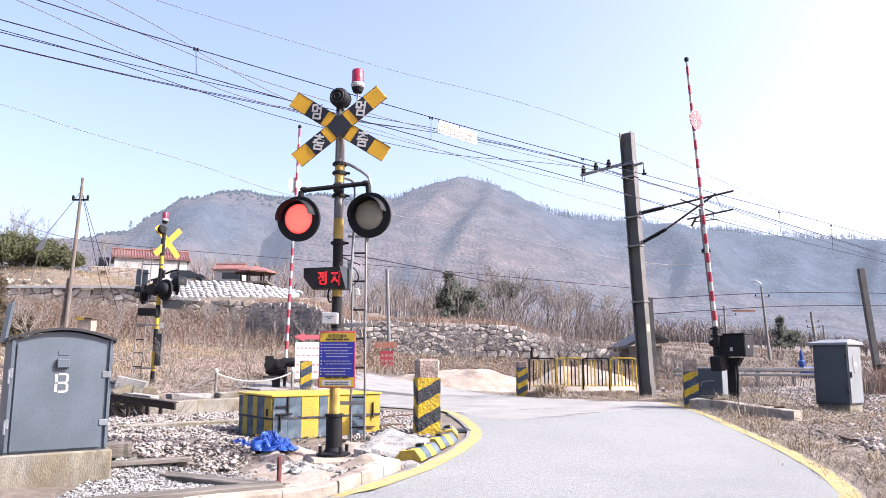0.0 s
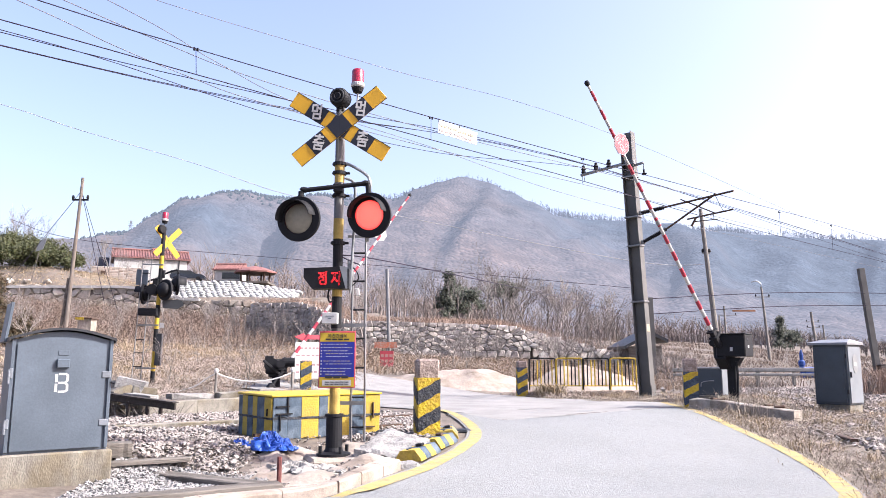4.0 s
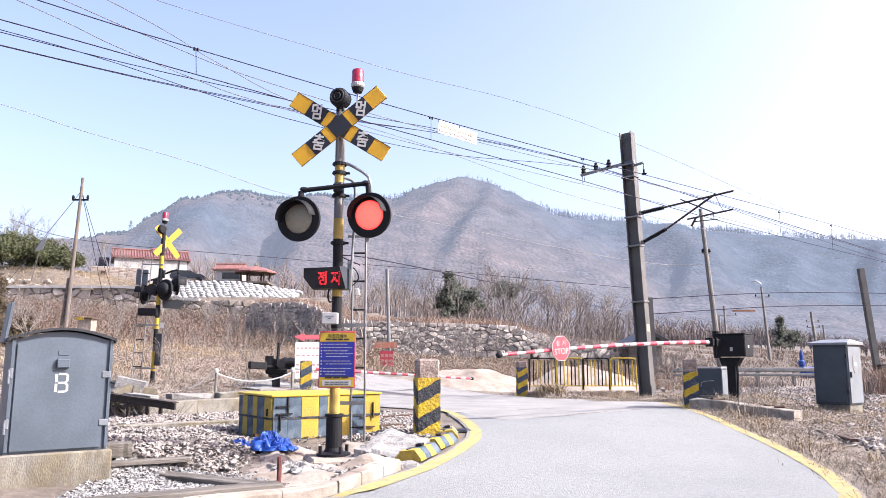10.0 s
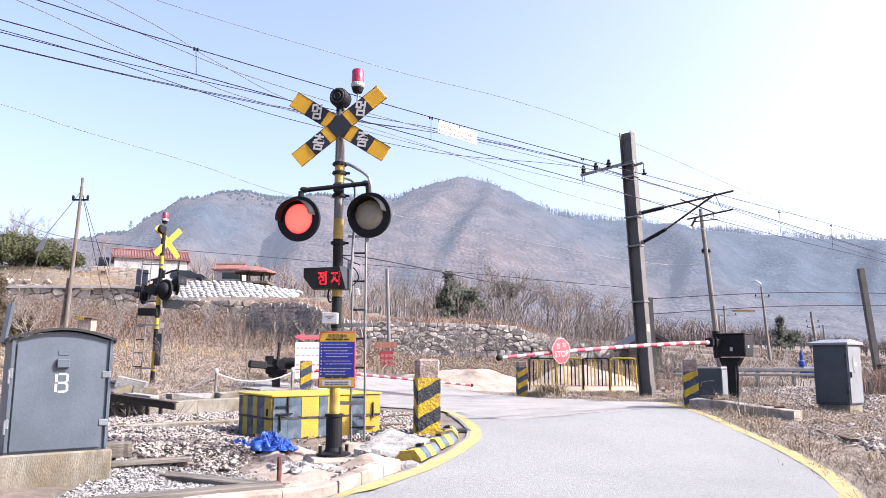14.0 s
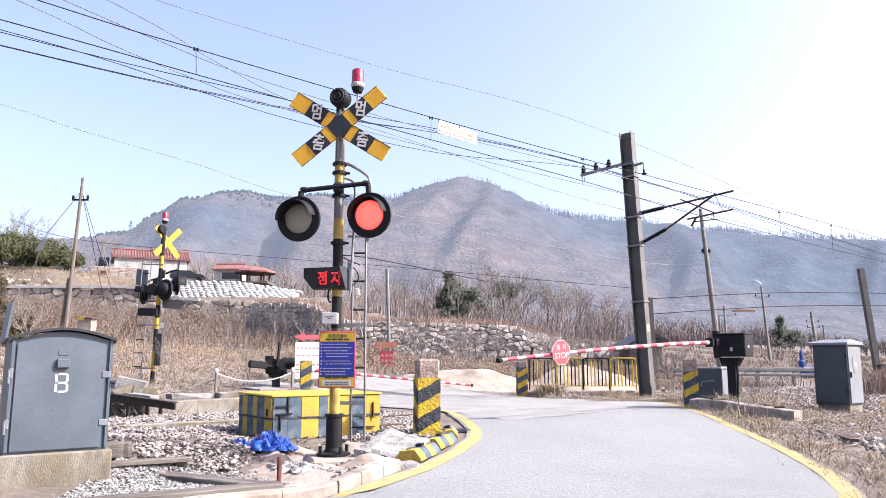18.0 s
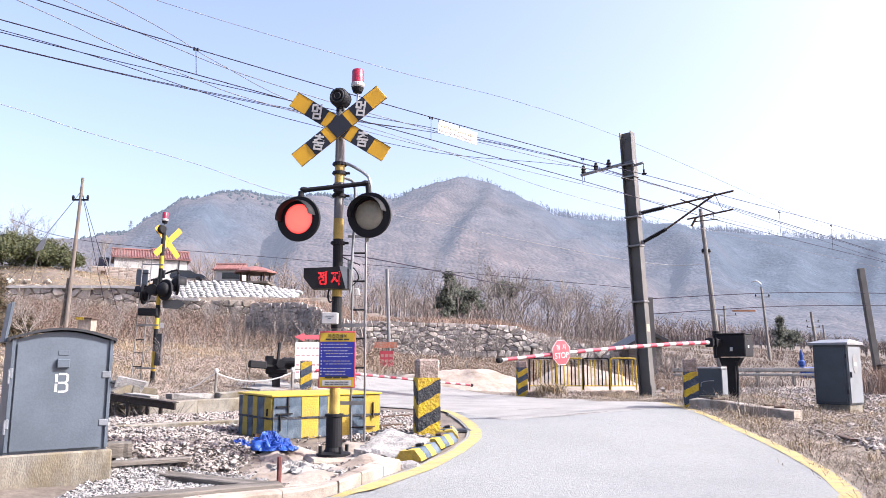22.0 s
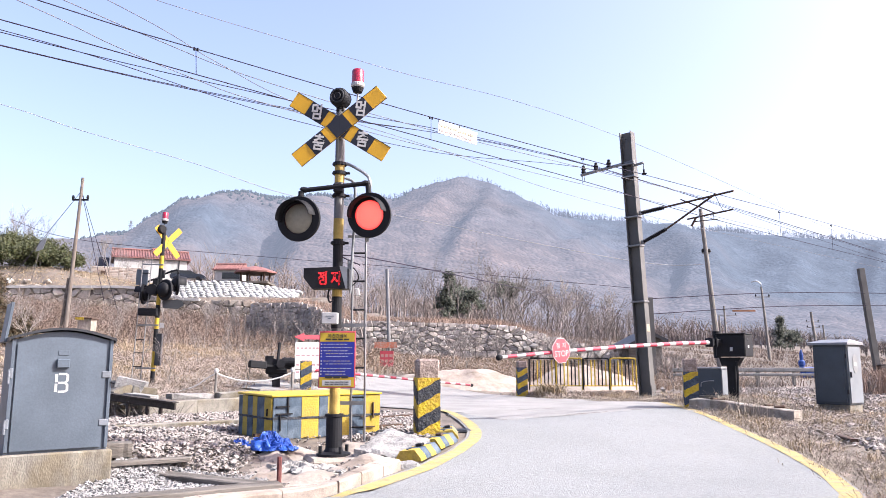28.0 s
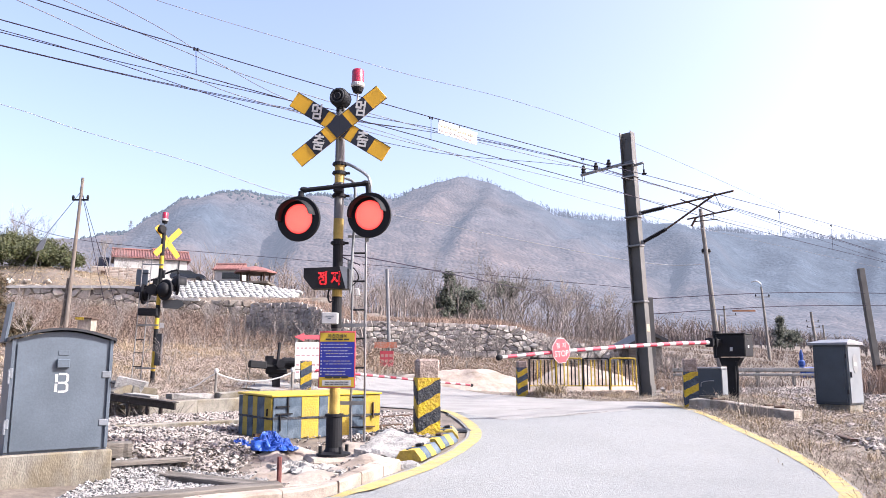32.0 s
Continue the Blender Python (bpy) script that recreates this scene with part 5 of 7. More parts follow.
lp = pole("street_lamp", (30.9, 70, 0.5), (30.43, 70, 8.35), 0.16, 0.09, POLECONC, "concrete pole with a lamp arm by the valley road", ((6.9, 1.4, STEEL),))
part("lamp_arm", MB().tube(curve([(-0.47, 0, 7.8), (-0.5, 0, 8.15), (-0.9, 0, 8.4), (-1.4, 0, 8.3)], 4), 0.05, 6), STEEL, lp)
pole("utility_pole", (45.6, 90, 0.5), (45.0, 90, 7.3), 0.2, 0.14, POLECONC, "far concrete pole with cross-arms", ((5.6, 1.6, STEEL), (4.9, 1.6, STEEL)))
pole("utility_pole", (34.6, 90, 0.5), (34.4, 90, 8.0), 0.15, 0.1, POLECONC, "far slender pole with cross-arms", ((6.4, 3.0, STEEL),))
pole("utility_pole", (30.2, 80, 0.5), (30.0, 80, 6.2), 0.1, 0.08, POLECONC, "far slender pole in the valley", ())
pole("utility_pole", (41.5, 80, 0.5), (41.2, 80, 5.2), 0.1, 0.08, POLECONC, "far slender pole in the valley", ())
pole("utility_pole", (-2.45, 34.4, 0.9), (-2.64, 34.4, 5.6), 0.085, 0.08, STEEL, "plain grey steel pole before the stone wall", ())
e = thing("catenary_pole", T(26.3, 45, 0.4) @ RY(-4.6), "dark steel railway pole farther along the track", "catenary pole", "railway poles")
part("shaft", MB().box(0.34, 0.3, 6.6, T(0, 0, 3.3), 0.01), POLESTEEL, e)
part("base_gusset", MB().box(0.7, 0.3, 0.7, T(0.2, 0, 0.35), 0.02), WOOD, e)
e2 = thing("catenary_pole", T(10.2, 36, 0.3) @ RY(-1.0), "dark steel railway pole behind the nearer one", "catenary pole", "railway poles")
part("shaft", MB().box(0.26, 0.3, 4.1, T(0, 0, 2.05), 0.01), POLESTEEL, e2)
for z in (5.35, 4.6):
    line("side_wire", [(10.3, 36, z - 1.0), (18, 40, z - 0.35), (26.1, 45, z + 0.1), (40, 52, z + 0.6)], 0.02, "dark wire between railway poles")
ORANGE = mat("weathered_orange_paint", (0.42, 0.2, 0.12), 0.8, var=0.2, scale=4)
single("gantry_beam", MB().box(1.7, 0.1, 0.14, T(22.5, 55, 5.05)), ORANGE, "orange horizontal beam on the wires", "beam")


# ---- guard rail, right distance ----
gr = thing("guard_rail", T(11.0, 30, 0.35), "grey steel guard rail beside the valley road", "guard rail")
part("rail", MB().box(7.5, 0.06, 0.16, T(2.0, 0, 0.62), 0.02).box(7.5, 0.06, 0.1, T(2.0, 0, 0.42), 0.02), STEEL, gr)
for i in range(6):
    part("post", MB().box(0.12, 0.12, 0.7, T(-1.2 + i * 1.45, 0.05, 0.35), 0.01), POLECONC, gr)


# ---- stone walls ----
def rock(seed, sx, sy, sz, n=2):
    """An angular block: the hull of points thrown on a rounded box."""
    rr = random.Random(seed)
    bm = bmesh.new()
    for k in range(9 + 6 * n):
        c = Vector((rr.gauss(0, 1), rr.gauss(0, 1), rr.gauss(0, 1))).normalized()
        q = max(abs(c.x), abs(c.y), abs(c.z))
        c *= 0.5 * (0.45 + 0.55 / q * 0.86) * rr.uniform(0.86, 1.06)
        bm.verts.new((c.x * sx, c.y * sy, c.z * sz))
    bmesh.ops.convex_hull(bm, input=bm.verts[:])
    bmesh.ops.delete(bm, geom=[v for v in bm.verts if not v.link_faces], context="VERTS")
    me = bpy.data.meshes.new("stone")
    bm.to_mesh(me)
    bm.free()
    return me


def fitted_cells(pts, aspect, reach):
    """Outlines of stones that fill a wall between the given middles: each middle's nearest region."""
    out = []
    for i, (u, v) in enumerate(pts):
        poly = [(u - reach, v - reach), (u + reach, v - reach), (u + reach, v + reach), (u - reach, v + reach)]
        for j, (p, q) in enumerate(pts):
            if i == j or abs(p - u) > 2 * reach or abs(q - v) > 2 * reach:
                continue
            nx, ny = (p - u) / aspect ** 2, q - v
            c = (p * p - u * u) / (2 * aspect ** 2) + (q * q - v * v) / 2
            cutp = []
            for k in range(len(poly)):
                a, b = poly[k], poly[(k + 1) % len(poly)]
                da, db = a[0] * nx + a[1] * ny - c, b[0] * nx + b[1] * ny - c
                if da <= 0:
                    cutp.append(a)
                if da * db < 0:
                    t = da / (da - db)
                    cutp.append((a[0] + (b[0] - a[0]) * t, a[1] + (b[1] - a[1]) * t))
            poly = cutp
            if not poly:
                break
        if len(poly) > 2:
            out.append(poly)
    return out


def stone_wall(name, label, x0, x1, foot, top, size, material, seed, lean=0.25, yline=wall_line, bulge=0.11, aspect=1.75, gap=0.005):
    """Irregular fitted stones, every one a chamfered block whose face is tilted its own way."""
    w = thing(name, T(0, 0, 0), label, "retaining wall", kind="structure")
    rr = random.Random(seed)
    back = MB()
    xs = [x0 + (x1 - x0) * i / 40 for i in range(41)]
    for i, x in enumerate(xs):
        y = yline(x) + 0.1
        back.v += [(x, y, foot(x) - 0.5), (x, y + lean, top(x) - 0.12)]
        if i:
            back.f.append((2 * i - 2, 2 * i, 2 * i + 1, 2 * i - 1))
    part("packing", back, SOIL, w)
    tall = max(top(q) - foot(q) for q in xs)
    row = size * 0.66
    pts = []
    for r in range(int(tall / row) + 2):
        u = x0 + (r % 2) * size * 0.5
        while u < x1:
            p, q = u + rr.uniform(-0.44, 0.44) * size, (r + 0.35) * row + rr.uniform(-0.42, 0.42) * row
            if q < top(min(max(p, x0), x1)) - foot(min(max(p, x0), x1)) + 0.1 * row and rr.random() > 0.2:
                pts.append((p, q))
            u += size
    for poly in fitted_cells(pts, aspect, size * 0.95):
        cu, cv = sum(p[0] for p in poly) / len(poly), sum(p[1] for p in poly) / len(poly)
        edge = []
        for k in range(len(poly)):
            a, b = Vector(poly[k]), Vector(poly[(k + 1) % len(poly)])
            if (b - a).length > 0.12 * size:
                edge += [a.lerp(b, rr.uniform(0.08, 0.2)), a.lerp(b, rr.uniform(0.8, 0.92))]
        if len(edge) < 4:
            continue
        h = top(cu) - foot(cu)
        base = Vector((cu, yline(cu) + lean * cv / tall, foot(cu) + cv))
        tu, tv = rr.uniform(-0.24, 0.24), rr.uniform(-0.12, 0.3)
        dep, shr = bulge * rr.uniform(0.3, 1.6), 1 - 2 * gap / size
        mb, n = MB(), len(edge)
        for sc, out in ((shr * 0.98, -0.2), (shr, 0.0), (shr * rr.uniform(0.74, 0.93), dep)):
            for p in edge:
                pu, pv = (p.x - cu) * sc, min((p.y - cv) * sc, h + 0.12 * size - cv)
                e = out + rr.uniform(-0.025, 0.025)
                if out > 0:
                    e += tu * pu + tv * pv
                mb.v.append((pu, yline(cu + pu) - yline(cu) + lean * pv / tall - e, pv))
        mb.v.append((0, -dep * rr.uniform(0.95, 1.2), 0))
        for i in range(n):
            i2 = (i + 1) % n
            mb.f += [(i, i2, n + i2, n + i), (n + i, n + i2, 2 * n + i2, 2 * n + i), (2 * n + i, 2 * n + i2, 3 * n)]
        part("stone", mb, material, w, at=T(*base))
    return w


TANSTONE = mat("tan_field_stone", (0.62, 0.55, 0.46), 0.9, var=0.25, scale=2.5, own=0.3, alt=(0.72, 0.68, 0.62), patch=1, col2=(0.42, 0.35, 0.28), grain=18, bump=0.5)
stone_wall("stone_wall", "dry-laid grey boulder retaining wall", -6.2, 12.5, lambda x: min(1.75, wall_top(x) - 0.5), wall_top, 0.36, BOULDER, 21)
stone_wall("stone_wall", "dark overgrown stone retaining wall at the bend", -12.8, -6.2, lambda x: 2.3, wall_top, 0.34, BOULDER, 22)
TW = stone_wall("stone_wall", "pale stone wall below the terrace", -46, -13.5, lambda x: 6.6 - 1.0 * smooth(-33, -26, x), lambda x: 8.8 - 1.35 * smooth(-33, -26, x), 0.82, TANSTONE, 23, yline=lambda x: 76.0, bulge=0.2, gap=0.025)
for i in range(13):
    x = -46 + i * 1.6
    za, zb = [8.82 - 1.35 * smooth(-33, -26, q) for q in (x, x + 1.58)]
    part("coping", MB().poly([(0, za), (1.58, zb), (1.58, zb + 0.26), (0, za + 0.26)], 0.6, T(x, 76.1, 0)), PLASTER, TW, "pale concrete coping")
WF = thing("stone_facing", T(0, 0, 0), "sloping facing of rounded white boulders below the house", "retaining wall", kind="structure")
rr = random.Random(24)
part("packing", MB().add([(-33.5, 79.4, 7.6), (-16.2, 79.4, 7.6), (-16.2, 84.8, 8.8), (-23, 84.8, 10.1), (-29, 84.8, 10.1), (-33.5, 84.8, 9.3)], [(0, 1, 2, 3, 4, 5)]), SOIL, WF)
WHTS = []
for i in range(8):
    bm = bmesh.new()
    bmesh.ops.create_icosphere(bm, subdivisions=2, radius=0.5)
    for v in bm.verts:
        q = max(abs(v.co.x), abs(v.co.y), abs(v.co.z)) * 2
        v.co *= (0.75 + 0.25 / q) * (1 + 0.14 * noise.noise(v.co * 3 + Vector((i * 7, 0, 0))))
    me = bpy.data.meshes.new("stone")
    bm.to_mesh(me)
    bm.free()
    me.materials.append(WHITESTONE)
    WHTS.append(me)
for r in range(8):
    x = -33.5 + 0.33 * (r % 2)
    while x < -16.2:
        t = (r + 0.5) / 8
        tz = 10.4 - 0.75 * smooth(-29, -34, x) - max(0, x + 24) * 0.16
        z = 7.95 + (tz - 7.95) * t
        part("stone", WHTS[rr.randrange(8)], None, WF, at=T(x + rr.uniform(-0.1, 0.1), 79.5 + 5.5 * t, z + rr.uniform(-0.04, 0.04)) @ RZ(rr.uniform(-20, 20)) @ RX(-24) @ Matrix.Diagonal((0.78 * rr.uniform(0.85, 1.15), 0.85, 0.46 * rr.uniform(0.9, 1.15), 1)))
        x += 0.68


# ---- houses on the terrace ----
def tiled_roof(parent, w, d, h, over, at):
    """A low gable roof in tile rows, ridge along x."""
    r = part("roof", MB().poly([(-d / 2 - over, 0), (0, h), (d / 2 + over, 0), (d / 2 + over, -0.12), (-d / 2 - over, -0.12)], w + 2 * over, RZ(90)), TILE, parent, "red tiled roof", at=at)
    rows = int((w + 2 * over) / 0.36)
    for i in range(rows):
        x = -(w / 2 + over) + (i + 0.5) * (w + 2 * over) / rows
        part("tile_strip", MB().tube([(x, -(d / 2 + over) - 0.02, 0.05), (x, 0, h + 0.05)], 0.09, 6), TILE, r)
    part("ridge_cap", MB().tube([(-(w / 2 + over), 0, h + 0.1), (w / 2 + over, 0, h + 0.1)], 0.16, 8), TILE, r)


H = thing("house", T(-42.6, 106, 11.6) @ RZ(24), "white plastered single-storey house with a red tiled roof", "house", "hillside houses")
part("wall", MB().box(9.6, 7, 4.1, T(0, 0, 2.05), 0.03), PLASTER, H, "white plaster walls")
tiled_roof(H, 9.8, 7, 1.5, 0.35, T(0, 0, 4.1))
tiled_roof(H, 2.6, 3, 0.8, 0.2, T(1.6, -0.2, 5.0))
part("downpipe", MB().cyl(0.06, 3.0, 8, T(3.7, -3.6, 1.0)), GREYD, H)
w = part("window", MB().box(1.1, 0.08, 0.9, T(3.1, -3.52, 2.2), 0.02), WHITE, H)
part("pane", MB().box(0.9, 0.03, 0.7, T(3.1, -3.57, 2.2)), GLASSD, w)
st = thing("solar_heater", T(-48.7, 104.5, 11.6) @ RZ(20), "tilted dark solar heater panel beside the house", "solar panel")
part("panel", MB().box(1.4, 0.1, 2.2, T(0, 0, 3.6) @ RX(-30), 0.02), GLASSD, st)
part("frame", MB().tube([(-0.6, 0.3, 0), (-0.6, 0, 3.4)], 0.05, 6).tube([(0.6, 0.3, 0), (0.6, 0, 3.4)], 0.05, 6), STEEL, st)
PINKWALL = mat("pinkish_wall_stone", (0.55, 0.42, 0.35), 0.9, var=0.15, scale=3, own=0.25, alt=(0.72, 0.64, 0.57), grain=20, bump=0.3)
GW = thing("garden_wall", T(-43.4, 97, 11.35) @ RZ(20), "pale patterned stone garden wall before the house", "garden wall", kind="structure")
part("wall", MB().box(6.4, 0.3, 2.4, T(0, 0.2, 1.2), 0.02), PLASTER, GW)
rr = random.Random(9)
BRK = [MB().box(0.56, 0.12, 0.19, None, 0.02).mesh("stone", PINKWALL), MB().box(0.44, 0.12, 0.19, None, 0.02).mesh("stone", PINKWALL), MB().box(0.34, 0.12, 0.19, None, 0.02).mesh("stone", PINKWALL)]
for j in range(11):
    x = -3.1 + rr.uniform(0, 0.3)
    while x < 3.0:
        k = rr.randrange(3)
        w = (0.56, 0.44, 0.34)[k]
        part("stone", BRK[k], None, GW, at=T(x + w / 2, rr.uniform(-0.01, 0.03), 0.12 + j * 0.215))
        x += w + rr.uniform(0.03, 0.06)
part("opening", MB().box(0.55, 0.1, 0.5, T(-1.6, -0.09, 1.55)), RUST, GW)
A = thing("annex", T(-30.2, 104, 12.5), "small outbuilding with a red tiled roof", "outbuilding", "hillside houses")
part("wall", MB().box(3.6, 3, 1.6, T(0, 0, 0.8), 0.02), PLASTER, A)
part("opening", MB().box(2.4, 0.1, 0.9, T(0.4, -1.5, 0.7)), GLASSD, A)
tiled_roof(A, 3.7, 3, 0.8, 0.3, T(0, 0, 1.6))
PV = thing("pavilion", T(-25.95, 101, 11.75) @ Matrix.Diagonal((1.13, 1.13, 1.0, 1)), "open wooden pavilion with a red hipped roof", "pavilion")
for i in range(6):
    a = radians(60 * i + 20)
    part("post", MB().cyl(0.11, 1.7, 8, T(1.7 * math.cos(a), 1.7 * math.sin(a), 0)), RUST, PV)
part("roof", MB().lathe([(2.6, 1.55), (2.65, 1.75), (1.2, 2.35), (0.0, 2.65), ], 8), TILE, PV, "red hipped roof")
part("eaves", MB().lathe([(0.0, 1.6), (2.55, 1.55)], 8), RUST, PV)
part("finial", MB().lathe([(0.15, 2.55), (0.2, 2.8), (0.0, 3.1)], 8), CONC, PV)
part("floor", MB().box(4, 4, 0.3, T(0, 0, 0.15), 0.02), WOOD, PV)
CR = thing("car", T(-34.4, 98.5, 11.95) @ RZ(12), "dark blue parked car on the terrace", "car")
CARP = mat("dark_car_paint", (0.02, 0.03, 0.05), 0.25, var=0.05, scale=2, bump=0, spec=0.6)
part("body", MB().poly([(-2.2, 0.35), (2.2, 0.35), (2.25, 0.7), (1.9, 0.9), (1.1, 0.98), (-1.9, 0.98), (-2.2, 0.85)], 1.7), CARP, CR)
part("cabin", MB().poly([(-1.7, 0.98), (1.1, 0.98), (0.4, 1.42), (-1.1, 1.42)], 1.5), GLASSD, CR)
for x in (-1.4, 1.4):
    for y in (-0.8, 0.8):
        wl = part("wheel", MB().lathe([(0, -0.1), (0.32, -0.1), (0.32, 0.1), (0, 0.1)], 16, T(x, y, 0.32) @ RX(90)), BLACK, CR)
B2 = thing("shed", T(12.0, 46, 0.3), "dark-roofed shed behind the pole", "shed")
part("wall", MB().box(2.0, 4, 1.9, T(0, 0, 0.95), 0.02), WOOD, B2)
part("roof", MB().poly([(-1.3, 1.9), (0.35, 2.75), (1.3, 2.3), (1.3, 2.1), (0.35, 2.55), (-1.3, 1.72)], 4.6), GREYD, B2)
sh = thing("shed", T(30.5, 46, 0.3), "pale low shed at the track's far side", "shed")
part("wall", MB().box(4, 3, 2.6, T(0, 0, 1.3), 0.02), PLASTER, sh)
part("roof", MB().poly([(-2.3, 2.6), (0, 3.1), (2.3, 2.6)], 3.4), GREYL, sh)
hy = thing("blue_valve", T(22.2, 46, 0.1), "bright blue water valve pillar", "valve")
BLUEP = mat("bright_blue_paint", (0.03, 0.12, 0.5), 0.4, var=0.08, scale=5, bump=0.02)
part("pillar", MB().lathe([(0, 0), (0.16, 0), (0.14, 0.9), (0.2, 1.0), (0.2, 1.2), (0.1, 1.3), (0.12, 1.6), (0.05, 1.9), (0, 1.95)], 12), BLUEP, hy)
part("drum", MB().lathe([(0, -0.4), (0.35, -0.4), (0.38, 0), (0.35, 0.4), (0, 0.4)], 14, T(0.5, 0, 0.5) @ RY(90)), BLUEP, hy)
tp = thing("notice_plate", T(-44.7, 80, 12.0) @ RY(10), "tilted grey plate on a thin stick among bushes", "plate")
part("stick", MB().cyl(0.05, 3.3, 6, T(0, 0, -2.0) ), WOOD, tp)
part("plate", MB().poly([(-0.4, 1.2), (0.35, 1.6), (0.48, 2.85), (-0.2, 2.5)], 0.05), GREYL, tp)


# ---- sand heap, kerbs and edgings ----
def heap(name, cx, cy, rx, ry, h, material, label, seed):
    mb = MB()
    n, m = 36, 14
    for j in range(m + 1):
        r = 1 - j / m
        for i in range(n):
            a = 2 * math.pi * i / n
            k = 1 + 0.16 * noise.noise((math.cos(a) * 1.5, math.sin(a) * 1.5, seed))
            x, y = cx + rx * r * k * math.cos(a), cy + ry * r * k * math.sin(a)
            q = 1 - r
            z = land(x, y) - 0.08 + h * (q * q * (3 - 2 * q)) * (1 + 0.3 * noise.noise((x * 0.8, y * 0.8, seed))) + 0.1 * noise.noise((x * 2.2, y * 2.2, seed)) + 0.05 * noise.noise((x * 6, y * 6, seed))
            mb.v.append((x, y, z))
    for j in range(m):
        for i in range(n):
            mb.f.append((j * n + i, j * n + (i + 1) % n, (j + 1) * n + (i + 1) % n, (j + 1) * n + i))
    return single(name, mb, material, label, "sand heap", smooth=True)


heap("sand_mound", 0.9, 28.2, 4.0, 1.9, 0.72, SAND, "long low heap of pale sand beside the road", 3)
heap("sand_mound", 4.9, 27.2, 3.2, 1.4, 1.05, SAND, "low heap of pale sand behind the guard panels", 5)


heap("sand_patch", -1.5, 8.75, 1.5, 0.95, 0.13, SAND, "thin patch of sandy soil behind the kerb", 12)
heap("sand_patch", -1.7, 9.5, 1.35, 0.95, 0.15, SAND, "thin patch of sandy soil round the signal foot", 9)


GREYKERB = mat("grey_kerb_concrete", (0.60, 0.545, 0.475), 0.9, var=0.25, scale=7, patch=3.2, col2=(0.42, 0.36, 0.29), grain=60, bump=0.4)
PALEKERB = mat("pale_kerb_concrete", (0.60, 0.51, 0.43), 0.9, var=0.2, scale=7, patch=3.2, col2=(0.46, 0.38, 0.31), grain=60, bump=0.3)


def kerb_run(name, line2, w, h, material, label, seg=3, z0=0.0):
    t = thing(name, T(0, 0, 0), label, "kerb", kind="structure")
    for i in range(0, len(line2) - seg, seg):
        mb = MB()
        pts = line2[i:i + seg + 1]
        for k, p in enumerate(pts):
            d = (pts[min(k + 1, seg)] - pts[max(k - 1, 0)]).normalized()
            nrm = Vector((-d.y, d.x))
            gap = 0.004 * d * (1 if k == 0 else -1 if k == seg else 0)
            for u, z in ((-0.5, -0.1), (-0.5, h - 0.02), (-0.42, h), (0.42, h), (0.5, h - 0.02), (0.5, -0.1)):
                q = p + nrm * u * w + gap
                mb.v.append((q.x + 0.012 * noise.noise((q.x * 5, q.y * 5, u)), q.y, land(q.x, q.y) + z0 + z * (1 + 0.14 * noise.noise((q.x * 3, q.y * 3, 2)))))
            if k:
                o = 6 * (k - 1)
                mb.f += [(o + j, o + j + 1, o + j + 7, o + j + 6) for j in range(5)]
        mb.f += [tuple(range(6)), tuple(6 * seg + j for j in range(5, -1, -1))]
        part("kerb_stone", mb, material, t)
    return t


kerb_run("kerb", curve([(-2.75, 6.35), (-1.95, 6.98), (-1.2, 7.42), (-0.9, 7.75), (-0.66, 8.2), (-0.48, 8.62)], 4), 0.2, 0.1, PALEKERB, "low stained concrete kerb beside the road", 3)
kerb_run("kerb", curve([(5.66, 16.95), (5.95, 16.4), (6.35, 15.75), (6.7, 15.2), (6.98, 14.75)], 4), 0.28, 0.23, GREYKERB, "broken concrete kerb beside the barrier", 4)
single("concrete_block", MB().box(0.52, 0.3, 0.34, T(0, 0, -0.03), 0.025), GREYKERB, "yellowish concrete block among dry grass", "block", at=T(7.42, 17.90, land(7.42, 17.90) + 0.03) @ RZ(-12))
CLOD = [MB().box(0.17, 0.12, 0.07, RY(6), 0.02).mesh("brick_piece", RUST), MB().box(0.2, 0.11, 0.06, RY(-5), 0.02).mesh("brick_piece", RUST)]
for n, (x, y, a) in enumerate(((5.98, 16.5, 15), (6.1, 16.34, -20), (6.68, 15.38, 10), (6.8, 15.15, -15))):
    tagged(new("brick_piece", CLOD[n % 2]), "broken red-brown brick piece on the kerb", "brick", "brick pieces").matrix_basis = T(x, y, land(x, y) + 0.245) @ RZ(a)
kerb_run("retaining_edge", [Vector(on_track(a, 4.1)) for a in (-3.7, -2.6, -1.6, -0.7, 0.1)], 0.22, 0.3, CONC, "low stained concrete edge along the track bed", 1)


